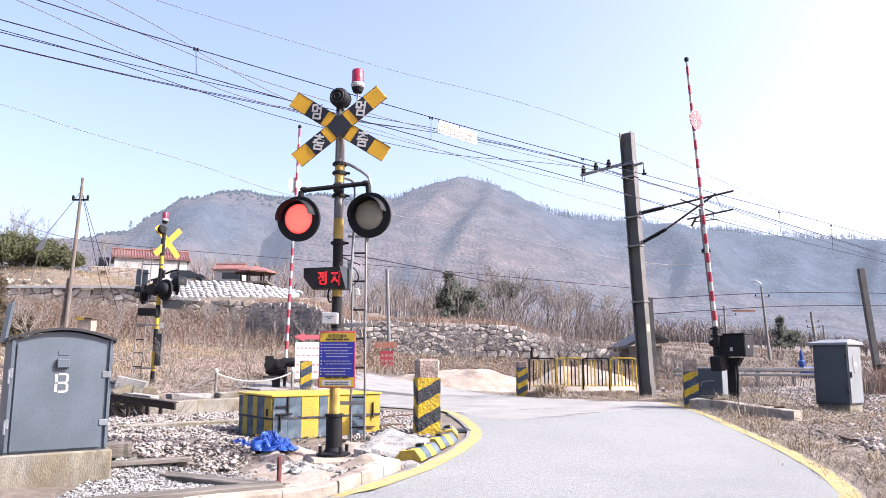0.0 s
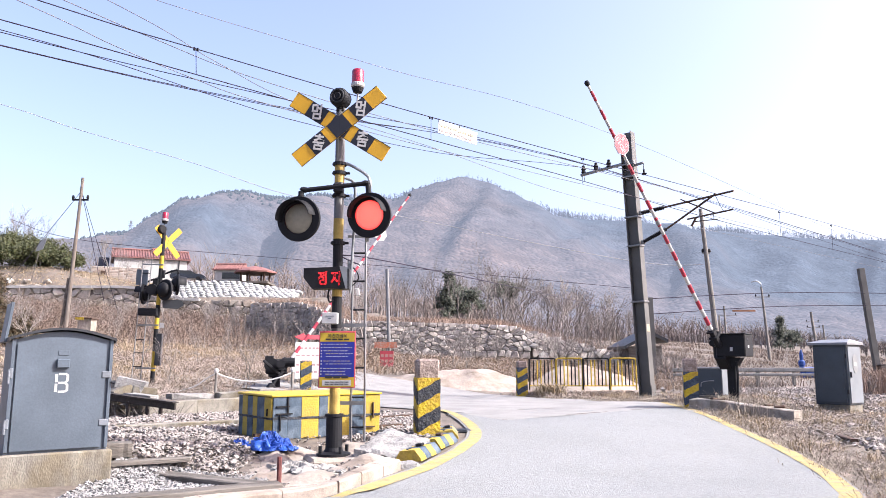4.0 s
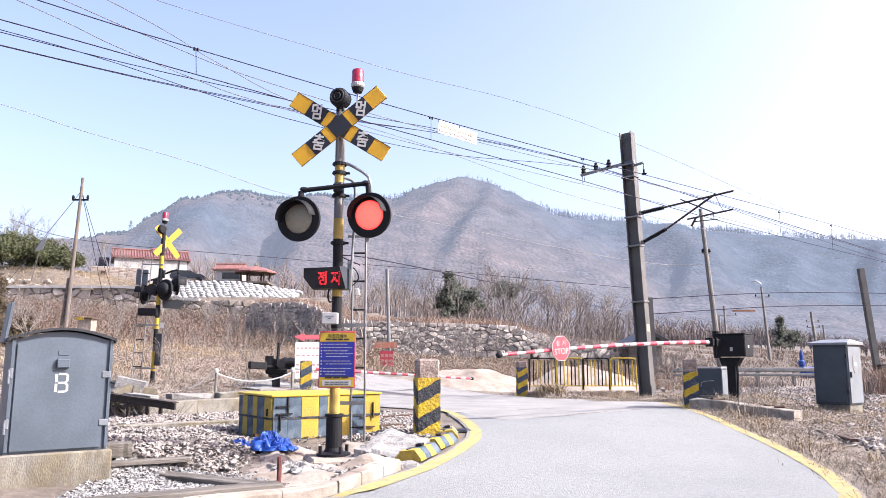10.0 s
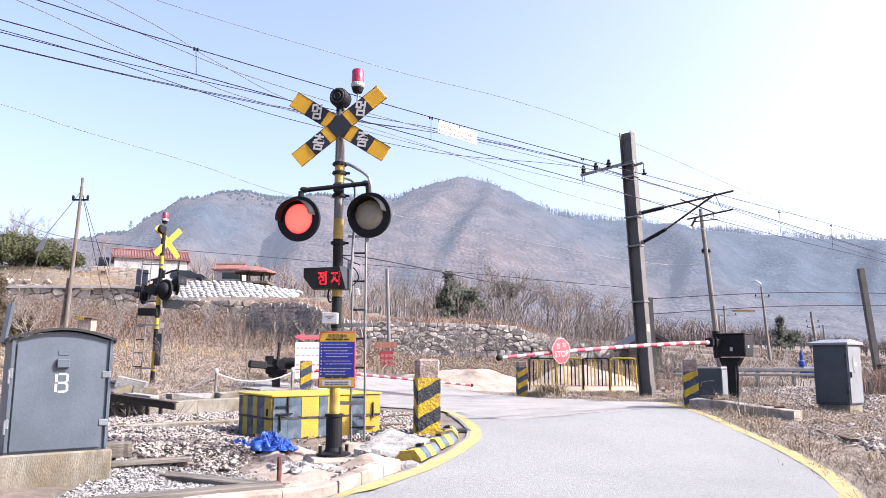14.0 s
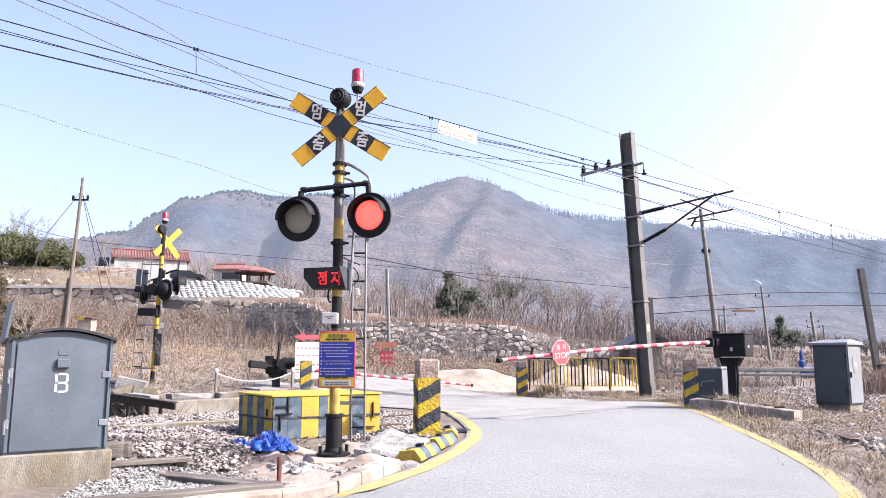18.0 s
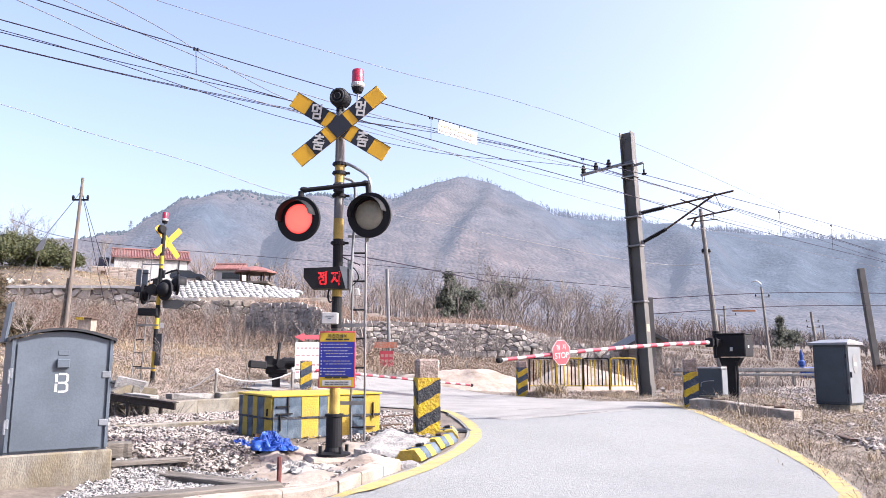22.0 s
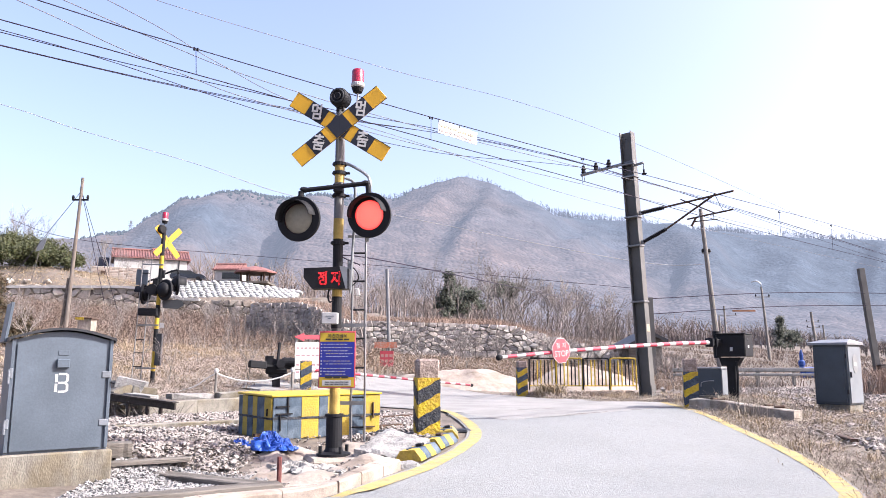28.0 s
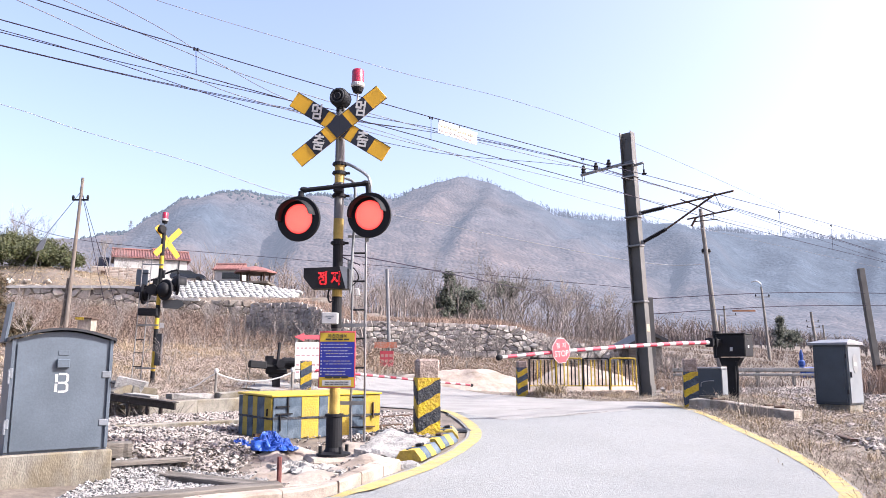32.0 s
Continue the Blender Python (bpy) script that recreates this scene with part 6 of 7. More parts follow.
def plank(a, b, w, h, lift, material, label, name="plank", cat="plank"):
    a, b = Vector(a), Vector(b)
    L = (b - a).length
    ang = math.degrees(math.atan2(b.y - a.y, b.x - a.x))
    c = (a + b) / 2
    mb = MB()
    n = 8
    rr = random.Random(int(L * 1000))
    for i in range(n + 1):
        x = -L / 2 + L * i / n
        j = rr.uniform(-0.008, 0.008)
        mb.v += [(x, -w / 2 + j, -h / 2), (x, -w / 2 + j, h / 2 - 0.012), (x, -w / 2 + 0.015 + j, h / 2 + rr.uniform(-0.006, 0.004)), (x, w / 2 - 0.015 + j, h / 2), (x, w / 2 + j, h / 2 - 0.012), (x, w / 2 + j, -h / 2)]
        if i:
            o = 6 * (i - 1)
            mb.f += [(o + k, o + (k + 1) % 6, o + (k + 1) % 6 + 6, o + k + 6) for k in range(6)]
    mb.f += [tuple(range(5, -1, -1)), tuple(6 * n + k for k in range(6))]
    return single(name, mb, material, label, cat, at=T(c.x, c.y, land(c.x, c.y) + lift + h / 2) @ RZ(ang))


plank((-3.4, 6.33), (-1.6, 7.45), 0.2, 0.17, -0.03, WOOD, "long grey weathered timber beam on the ground", "timber_beam", "beam")
plank((-3.95, 8.2), (-2.95, 8.78), 0.15, 0.05, 0.03, WOOD, "weathered grey plank on the ballast")
plank((-3.25, 8.55), (-1.85, 7.75), 0.22, 0.08, 0.0, WOOD, "dark weathered plank on the gravel")
plank((-3.95, 8.6), (-3.62, 8.78), 0.24, 0.16, 0.0, WOOD, "short timber sleeper end", "sleeper", "sleeper")
plank((-4.9, 11.2), (-3.2, 12.35), 0.2, 0.12, 0.0, CONC, "old tan concrete sleeper half sunk in ballast", "sleeper", "sleeper")
single("marker_stake", MB().cyl(0.026, 0.27, 8, T(-1.75, 8.12, 0.02)), mat("faded_red_paint", (0.25, 0.08, 0.07), 0.8, var=0.3, scale=12), "small faded red marker stake", "stake")

# rails by the road
for sgn in (-0.76, 0.76):
    rl = MB()
    rl.poly([(-0.065, 0), (0.065, 0), (0.065, 0.012), (0.012, 0.03), (0.012, 0.1), (0.035, 0.105), (0.035, 0.14), (-0.035, 0.14), (-0.035, 0.105), (-0.012, 0.1), (-0.012, 0.03), (-0.065, 0.012)], 2.6, RZ(90))
    x, y = on_track(-2.6 + (1.9 if sgn > 0 else 0), sgn)
    single("rail", rl, RUST, "rusty rail end at the crossing", "rail", "rails", at=T(x, y, land(x, y) - 0.07) @ RZ(42.2))
for s0 in (-0.76, 0.76):
    xa, ya = on_track(4.6, s0)
    single("flangeway", MB().box(7.0, 0.05, 0.01, T(0, 0, 0)), WOOD, "dark rail groove in the crossing paving", "rail groove", "rails", at=T(xa, ya, land(xa, ya) + 0.006) @ RZ(42.2))

# signal foundation, broken slab, wheel stops
single("foundation", MB().box(0.66, 0.62, 0.3, T(0, 0, -0.15), 0.04), PALEKERB, "concrete foundation block under the signal", "foundation", at=T(-1.345, 9.3, 0.158) @ RZ(20))


def chunk(name, at, sx, sy, sz, material, label, seed, cat="rubble", n=3):
    me = rock(seed, sx, sy, sz, n)
    me.materials.append(material)
    ob = new(name, me)
    ob.matrix_basis = at
    return tagged(ob, label, cat, "rubble")


# a thick broken plate that leans up at its far side
slab = MB()
rs = random.Random(31)
ca, cb, cc, cd = Vector((-1.05, 9.12, 0.27)), Vector((-0.4, 8.82, 0.17)), Vector((-0.17, 9.6, 0.35)), Vector((-0.74, 9.85, 0.45))
N1 = 12
for j in range(N1 + 1):
    for i in range(N1 + 1):
        u, v = i / N1, j / N1
        p = (ca * (1 - u) + cb * u) * (1 - v) + (cd * (1 - u) + cc * u) * v
        e = 1 if i in (0, N1) or j in (0, N1) else 0
        slab.v.append((p.x + e * rs.uniform(-0.025, 0.025), p.y + e * rs.uniform(-0.025, 0.025), p.z + 0.03 * noise.noise((p.x * 4, p.y * 4, 3)) + 0.022 * noise.noise((p.x * 11, p.y * 11, 5)) + rs.uniform(-0.004, 0.004) - 0.02 * e))
for j in range(N1):
    for i in range(N1):
        p = j * (N1 + 1) + i
        slab.f.append((p, p + 1, p + N1 + 2, p + N1 + 1))
rim = [i for i in range(N1)] + [N1 + (N1 + 1) * j for j in range(N1)] + [N1 * (N1 + 1) + N1 - i for i in range(N1)] + [(N1 - j) * (N1 + 1) for j in range(N1)]
o = len(slab.v)
for k in rim:
    x, y, z = slab.v[k]
    slab.v.append((x + rs.uniform(-0.01, 0.02), y + rs.uniform(0, 0.04), z - 0.17 + rs.uniform(-0.03, 0.03)))
for k in range(len(rim)):
    k2 = (k + 1) % len(rim)
    slab.f.append((rim[k], o + k, o + k2, rim[k2]))
slab.f.append(tuple(o + k for k in range(len(rim)))[::-1])
single("concrete_slab", slab, CONCW, "broken white concrete slab lying tilted", "rubble", "rubble")
chunk("concrete_chunk", T(-0.6, 9.75, 0.2), 0.5, 0.3, 0.3, CONCW, "broken concrete chunk under the slab", 503)
chunk("concrete_chunk", T(-0.42, 8.55, 0.14), 0.34, 0.2, 0.12, CONCW, "small broken concrete chunk", 501)
chunk("concrete_chunk", T(-0.75, 8.5, 0.1), 0.2, 0.14, 0.1, CONCW, "small broken concrete chunk", 502)
stops = curve([(-0.42, 8.72), (-0.16, 9.6), (0.03, 10.5), (0.1, 11.4)], 6)
for k in range(3):
    a, b = stops[6 * k], stops[6 * k + 6]
    c, an = (a + b) / 2, math.degrees(math.atan2(b.y - a.y, b.x - a.x))
    ws = thing("wheel_stop", T(c.x, c.y, land(c.x, c.y) - 0.01) @ RZ(an + (2, -3, 4)[k]) @ RX((-6, -3, -9)[k]), "low yellow and slate-blue striped wheel stop", "wheel stop", "wheel stops")
    ln = (b - a).length / 4 * 0.985
    for i in range(4):
        part("stripe_block", MB().poly([(-0.16, 0), (0.16, 0), (0.155, 0.035), (0.09, 0.13), (-0.09, 0.13), (-0.155, 0.035)], ln - 0.006, T((i - 1.5) * ln, 0, 0) @ RZ(90)), WORNY if i % 2 == 0 else WORNB, ws)
    part("slot", MB().box(0.13, 0.03, 0.006, T(-0.28, 0.03, 0.131)).box(0.13, 0.03, 0.006, T(0.18, 0.03, 0.131)), BLACK, ws)
    part("rubber_pad", MB().box(0.13, 0.08, 0.035, T(0.02, -0.02, 0.147), 0.008), (BLACK, RUST, BLACK)[k], ws)
for k, (x, y) in enumerate(((0.05, 11.35), (0.28, 11.55), (-0.55, 11.6), (-0.9, 11.3))):
    chunk("rubble_piece", T(x, y, 0.24), 0.42 - 0.05 * k, 0.2, 0.1, (CONC, GREYD, WOOD, GREYD)[k], "scrap of broken kerb and rubber", 520 + k)

# crumpled sheets: folded pieces
def crumpled(name, at, label, category, material, spots, seed):
    tp = thing(name, at, label, category)
    rr = random.Random(seed)
    for k, (px, py, w, d, hh) in enumerate(spots):
        mb = MB()
        n = 26
        for j in range(n + 1):
            for i in range(n + 1):
                u, v = i / n - 0.5, j / n - 0.5
                e = max(0, 1 - (2 * u) ** 4) * max(0, 1 - (2 * v) ** 4)
                q = Vector((u * 3 + k * 7, v * 3, seed))
                edge = 1 + 0.7 * noise.noise((u * 4, v * 4, k + seed))
                fold = q * 1.3 + Vector((noise.noise(q * 1.1), noise.noise(q * 1.1 + Vector((5, 5, 5))), 0)) * 1.2
                crease = 1 - 2.2 * abs(noise.noise(fold)) + 0.5 * (1 - 2.4 * abs(noise.noise(fold * 2.3)))
                mb.v.append((u * w * edge + 0.03 * noise.noise(q * 2.7), v * d * edge + 0.03 * noise.noise(q * 2.7 + Vector((9, 0, 0))), 0.012 + 0.72 * hh * max(0.0, e * (0.35 + 0.6 * crease)) + 0.01 * noise.noise(q * 4)))
        for j in range(n):
            for i in range(n):
                p = j * (n + 1) + i
                mb.f.append((p, p + 1, p + n + 2, p + n + 1))
        part("fold", mb, material, tp, at=T(px, py, 0.004 * k) @ RZ(rr.uniform(-40, 40)))
    return tp


crumpled("tarpaulin", T(-2.42, 9.75, land(-2.42, 9.75) - 0.02), "crumpled bright blue plastic tarpaulin on the stones", "tarpaulin", TARP, [(-0.22, 0.12, 0.42, 0.3, 0.16), (0.1, 0.0, 0.5, 0.36, 0.15), (0.38, -0.14, 0.34, 0.22, 0.09), (0.12, 0.22, 0.36, 0.26, 0.24), (-0.42, 0.1, 0.26, 0.14, 0.06), (0.28, 0.06, 0.3, 0.24, 0.16)], 31)
crumpled("cement_sack", T(-1.62, 8.85, land(-1.62, 8.85) + 0.02), "torn white cement sack on the ground", "sack", SACK, [(-0.1, 0.1, 0.5, 0.4, 0.13), (0.18, -0.12, 0.55, 0.42, 0.11), (-0.24, 0.24, 0.4, 0.3, 0.1), (0.42, -0.3, 0.36, 0.24, 0.07)], 33)

# old steel beam with rubble over the drain
sb = thing("steel_beam", T(-5.55, 13.65, 0.26) @ RZ(-21), "old dark steel beam on short posts over the drain", "beam")
DARKRUST = mat("dark_weathered_steel", (0.075, 0.062, 0.055), 0.8, metal=0.2, var=0.3, scale=9, grain=50, bump=0.2)
part("beam", MB().box(1.7, 0.05, 0.12, T(0, 0, 0.32) @ RY(5), 0.01), DARKRUST, sb, "dark rusty web")
part("top_flange", MB().box(1.7, 0.16, 0.02, T(0, 0, 0.39) @ RY(5)), DARKRUST, sb)
for x in (-0.7, -0.25, 0.2, 0.5):
    part("post", MB().box(0.06, 0.06, 0.36, T(x, 0.02, 0.1), 0.01), DARKRUST, sb)
def block(at, sx, sy, sz, material, label, seed):
    """A broken concrete block: square, with knocked corners."""
    rr = random.Random(seed)
    bm = bmesh.new()
    for x in (-0.5, 0.5):
        for y in (-0.5, 0.5):
            for z in (-0.5, 0.5):
                for k in range(2):
                    bm.verts.new((sx * (x + rr.uniform(-0.09, 0.09)), sy * (y + rr.uniform(-0.09, 0.09)), sz * (z + rr.uniform(-0.12, 0.12))))
    bmesh.ops.convex_hull(bm, input=bm.verts[:])
    bmesh.ops.delete(bm, geom=[v for v in bm.verts if not v.link_faces], context="VERTS")
    me = bpy.data.meshes.new("concrete_block")
    bm.to_mesh(me)
    bm.free()
    me.materials.append(material)
    ob = new("concrete_block", me)
    ob.matrix_basis = at
    return tagged(ob, label, "rubble", "rubble")


for k, (x, y, z, sx, sz, rz, ry) in enumerate(((-5.98, 14.35, 0.86, 0.5, 0.2, 12, 14), (-5.62, 13.95, 0.6, 0.48, 0.18, -8, 4), (-6.12, 14.2, 0.68, 0.36, 0.24, 50, -20), (-5.75, 14.4, 0.7, 0.4, 0.2, 30, 8), (-6.3, 14.5, 0.74, 0.4, 0.26, 70, 25), (-5.1, 15.1, 0.6, 0.75, 0.1, 40, 1), (-4.35, 15.8, 0.62, 0.8, 0.1, 42, -3), (-3.75, 16.4, 0.62, 0.7, 0.12, 38, 3))):
    block(T(x, y, z) @ RZ(rz) @ RY(ry), sx, 0.32, sz, CONCW if k in (0, 1, 5) else CONC, "broken concrete block on the track edge", 540 + k)
bits = MB()
rr = random.Random(66)
for i in range(70):
    x, y = rr.uniform(-6.5, -4.9), rr.uniform(13.6, 14.4)
    bits.tube([(x, y, land(x, y)), (x + rr.uniform(-0.3, 0.3), y + rr.uniform(-0.2, 0.2), land(x, y) + rr.uniform(0.1, 0.4))], 0.008, 4, 0.003)
tagged(single("dead_stalks", bits, BARK, "dead stalks tangled under the steel beam", "dry grass"), kind="stuff")

# chain posts
cps = [(-8.6, 18.9), (-5.75, 18.9), (-4.0, 19.8)]
for k, (x, y) in enumerate(cps):
    cpst = thing("chain_post", T(x, y, land(x, y)), "low grey post with a white cap and rope chain", "chain post", "chain posts")
    part("post", MB().cyl(0.035, 0.52, 8), POLECONC, cpst)
    part("cap", MB().lathe([(0, 0.5), (0.05, 0.52), (0.06, 0.57), (0.04, 0.62), (0, 0.63)], 10), WHITE, cpst)
    if k + 1 < len(cps):
        x2, y2 = cps[k + 1]
        dz = land(x2, y2) - land(x, y)
        pts = [(t * (x2 - x), t * (y2 - y), 0.5 + dz * t - 0.22 * 4 * t * (1 - t)) for t in [i / 12 for i in range(13)]]
        if k == 0:
            # this span has come down: a short end hangs from the second post
            pts = [(x2 - x - 0.95 * t, y2 - y - 0.1 * t, dz + 0.5 - 0.62 * t + 0.12 * t * t + 0.02 * math.sin(9 * t)) for t in [i / 10 for i in range(11)]]
        part("chain", MB().tube(pts, 0.02, 6), WHITE, cpst, "white rope chain")

# signs across the track
ab = thing("direction_board", T(-4.19, 22.6, 0.48) @ RZ(28), "white hand-painted board with a red arrow above", "sign board", "roadside signs")
part("board", MB().box(0.86, 0.03, 1.1, T(0.1, 0, 0.85), 0.005), WHITE, ab)
part("arrow", MB().poly([(-0.36, 1.56), (-0.06, 1.68), (-0.06, 1.62), (0.5, 1.62), (0.5, 1.49), (-0.06, 1.49), (-0.06, 1.43)], 0.02), PINKRED, ab, "red arrow board")
part("post", MB().cyl(0.03, 1.6, 8, T(-0.28, 0.04, 0)).cyl(0.03, 1.6, 8, T(0.45, 0.04, 0)), STEEL, ab)
INK = mat("faded_pink_ink", (0.56, 0.34, 0.37), 0.8, var=0.1)
rr = random.Random(4)
for z in (1.22, 1.0, 0.72, 0.5):
    x = -0.24
    while x < 0.42:
        w = rr.uniform(0.06, 0.12)
        part("writing_bar", MB().box(w, 0.004, 0.05, T(x, -0.017, z)), INK, ab); x += w + 0.05
sp = thing("farm_sign", T(-2.58, 34, 0.9), "red letters on a small orange sign plate", "sign", "roadside signs")
part("plate", MB().box(0.62, 0.03, 0.72, T(0.0, 0, 0.52), 0.005), PINKRED, sp)
part("plate", MB().box(1.05, 0.03, 0.28, T(-0.05, 0, 1.14), 0.005), mat("orange_letter_board", (0.7, 0.22, 0.12), 0.7, var=0.15, scale=14, patch=12, col2=(0.6, 0.4, 0.32)), sp)
part("post", MB().cyl(0.05, 1.3, 8, T(0.0, 0.05, 0)), STEEL, sp)
INK2 = mat("pale_orange_ink", (0.75, 0.42, 0.36), 0.8, var=0.1)
for z in (0.66, 0.42):
    for k in range(3):
        part("writing_bar", MB().box(0.15, 0.004, 0.14, T(-0.2 + 0.2 * k, -0.017, z)), INK2, sp)

# little box behind the signal cabinet
nbx = thing("wooden_box", T(-6.85, 14.2, 0.24) @ Matrix.Diagonal((0.8, 0.8, 0.95, 1)), "small beige wooden box with a yellow-edged lid on a post", "box")
part("post", MB().box(0.1, 0.1, 1.75, T(0, 0, 0.87)), WOOD, nbx)
part("box", MB().box(0.32, 0.3, 0.24, T(0, 0, 1.84), 0.006), SAND, nbx)
part("lid", MB().box(0.4, 0.38, 0.03, T(0, 0, 1.98) @ RY(4), 0.006), RUST, nbx)
part("lid_edge", MB().box(0.2, 0.02, 0.05, T(-0.1, -0.19, 1.97)), WORNY, nbx)

# cable trough
plank((7.13, 14.9), (6.6, 12.1), 0.12, 0.05, -0.02, RUST, "dark cable trough half hidden in the grass", "cable_trough", "cable trough")


# ---- loose stones ----
def scatter_stones(name, count, place, size, material, label, seed, kind="stuff"):
    rr = random.Random(seed)
    forms = []
    for k in range(8):
        me = rock(900 + k, 2, 2, 2, 0)
        forms.append(([q.co.copy() for q in me.vertices], [tuple(p.vertices) for p in me.polygons]))
        bpy.data.meshes.remove(me)
    v, f = [], []
    while count > 0:
        p = place(rr)
        if p is None:
            continue
        count -= 1
        x, y, z = p
        r = size * rr.uniform(0.5, 1.15)
        a, b = rr.uniform(0, 6.28), rr.uniform(-0.5, 0.5)
        ca, sa = math.cos(a), math.sin(a)
        o = len(v)
        pts, faces = forms[rr.randrange(8)]
        kx, ky, kz = r * rr.uniform(0.9, 1.5), r * rr.uniform(0.7, 1.1), r * rr.uniform(0.55, 0.95)
        for q in pts:
            qx, qy, qz = q.x * kx, q.y * ky, q.z * kz + b * q.x * kx
            v.append((x + qx * ca - qy * sa, y + qx * sa + qy * ca, z + qz))
        f += [tuple(o + i for i in p) for p in faces]
    me = bpy.data.meshes.new(name)
    me.from_pydata(v, [], f)
    me.materials.append(material)
    ob = new(name, me)
    return tagged(ob, label, "stones", kind=kind)


def bed(rr):
    a = rr.uniform(-10.5, 0.6)
    s = rr.uniform(-2.4, 4.2)
    x, y = on_track(a, s)
    if x < -9.6 or (x > -2.4 and y < 10.4) or (y < 8.75 and x < -1.9):
        return None
    if x > -0.05 and s < 0.4:
        return None
    lx, ly = (x + 2.36) * 0.804 + (y - 10.4) * 0.595, (10.4 - y) * -0.804 - (x + 2.36) * 0.595
    if -0.3 < lx < 1.9 and -0.4 < ly < 1.3:      # the striped box stands here
        return None
    return (x, y, land(x, y) + rr.uniform(-0.02, 0.05) + 0.09 * (0.5 + noise.noise((x * 0.9, y * 0.9, 4))) * smooth(-2.4, -1.2, s) * smooth(4.2, 2.6, s) * smooth(-2.6, -4.2, x))


scatter_stones("ballast", 34000, bed, 0.036, BALLAST, "coarse brown and grey track ballast", 41)


def litter(rr):
    x, y = rr.uniform(-3.4, 0.5), rr.uniform(7.2, 11.9)
    s = across(x, y)
    if s > -1.0 or s < -4.0 or any(abs(p.y - y) < 0.3 and x > p.x - 0.3 for p in LEFT):
        return None
    return (x, y, land(x, y) + rr.uniform(-0.015, 0.012))


scatter_stones("rubble_stones", 1300, litter, 0.022, BALLAST, "scattered pebbles and rubble on sandy soil", 42)


def pale(rr):
    x, y = rr.uniform(-3.7, -1.9), rr.uniform(7.0, 8.7)
    if y < 7.0 + (x + 3.7) * 0.36:
        return None
    return (x, y, land(x, y) + rr.uniform(-0.01, 0.02))


scatter_stones("pale_gravel", 6500, pale, 0.024, GRAVEL, "pale angular gravel by the cabinet plinth", 43)


def rightbed(rr):
    x, y = rr.uniform(6.3, 17), rr.uniform(10, 30)
    s = across(x, y)
    if s < -7.5 or s > 3.5 or x / y > 0.72:
        return None
    return (x, y, land(x, y) + rr.uniform(-0.02, 0.04))


scatter_stones("ballast", 10500, rightbed, 0.05, BALLAST, "grey ballast beside the track with dry weeds", 44)
GOLD = mat("golden_turf", (0.60, 0.46, 0.29), 0.9, var=0.12, scale=3, island=0.35, alt=(0.66, 0.53, 0.36), bump=0)
GREYB = mat("grey_slope_stones", (0.42, 0.39, 0.36), 0.95, var=0.2, scale=10, island=0.4)
scatter_stones("slope_stones", 900, lambda rr: (lambda x, y: (x, y, land(x, y) + 0.03))(rr.uniform(-40, 9), rr.uniform(24, 78)), 0.12, GREYB, "grey stones scattered on the slope", 45)


# ---- grass and brush ----
def blades(name, count, place, h, w, material, label, seed, lean=0.5, cat="dry grass", tuft=6, spread=0.12, lift=-0.03):
    rr = random.Random(seed)
    v, f = [], []
    while count > 0:
        p = place(rr)
        if p is None:
            continue
        x0, y0, z0, k = p
        for _ in range(tuft):
            x, y = x0 + rr.gauss(0, spread), y0 + rr.gauss(0, spread)
            hh = h * k * rr.uniform(0.45, 1.15)
            a = rr.uniform(0, 6.28)
            ln = rr.uniform(0.1, 1.0) * lean * hh
            dx, dy = math.cos(a) * ln, math.sin(a) * ln
            b = rr.uniform(0, 6.28)
            ww = w * rr.uniform(0.6, 1.4)
            wx, wy = math.cos(b) * ww, math.sin(b) * ww
            o = len(v)
            v += [(x - wx, y - wy, z0 + lift), (x + wx, y + wy, z0 + lift), (x + dx * 0.35 + wx * 0.7, y + dy * 0.35 + wy * 0.7, z0 + hh * 0.6), (x + dx * 0.35 - wx * 0.7, y + dy * 0.35 - wy * 0.7, z0 + hh * 0.6), (x + dx, y + dy, z0 + hh * max(0.12, 1 - 0.35 * lean * rr.random()))]
            f += [(o, o + 1, o + 2, o + 3), (o + 3, o + 2, o + 4)]
        count -= tuft
    me = bpy.data.meshes.new(name)
    me.from_pydata(v, [], f)
    me.materials.append(material)
    return tagged(new(name, me), label, cat, kind="stuff")


def verge(rr):
    x, y = rr.uniform(3.9, 13), rr.uniform(6.6, 24)
    near = min((p - Vector((x, y))).length for p in RIGHT[::2])
    if x / y > 0.72 or near < 0.2 or any(abs(p.y - y) < 0.45 and x < p.x for p in RIGHT):
        return None
    if noise.noise((x * 0.7, y * 0.7, 1)) < -0.3 + 0.4 * smooth(8.5, 10, x) and near > 0.8:
        return None
    return (x, y, land(x, y), 1.0)


blades("verge_grass", 30000, verge, 0.085, 0.004, DRY, "dry straw-coloured grass on the verge", 51, lean=4.5, tuft=9, spread=0.12)
blades("verge_litter", 15000, verge, 0.09, 0.0045, DRY, "pale dead stalks lying on the verge", 69, lean=5.5, tuft=6, spread=0.2)
blades("verge_weeds", 500, verge, 0.2, 0.004, BRUSH, "brown dead weeds on the verge", 52, lean=1.4, tuft=6, spread=0.1)


blades("kerb_grass", 1500, lambda rr: (lambda x, y: (x, y, land(x, y), 1.0))(rr.uniform(6.1, 7.3), rr.uniform(15.2, 17.4)), 0.42, 0.005, DRY, "tall dry grass tufts round the barrier machine", 63, lean=0.9, tuft=10, spread=0.1)


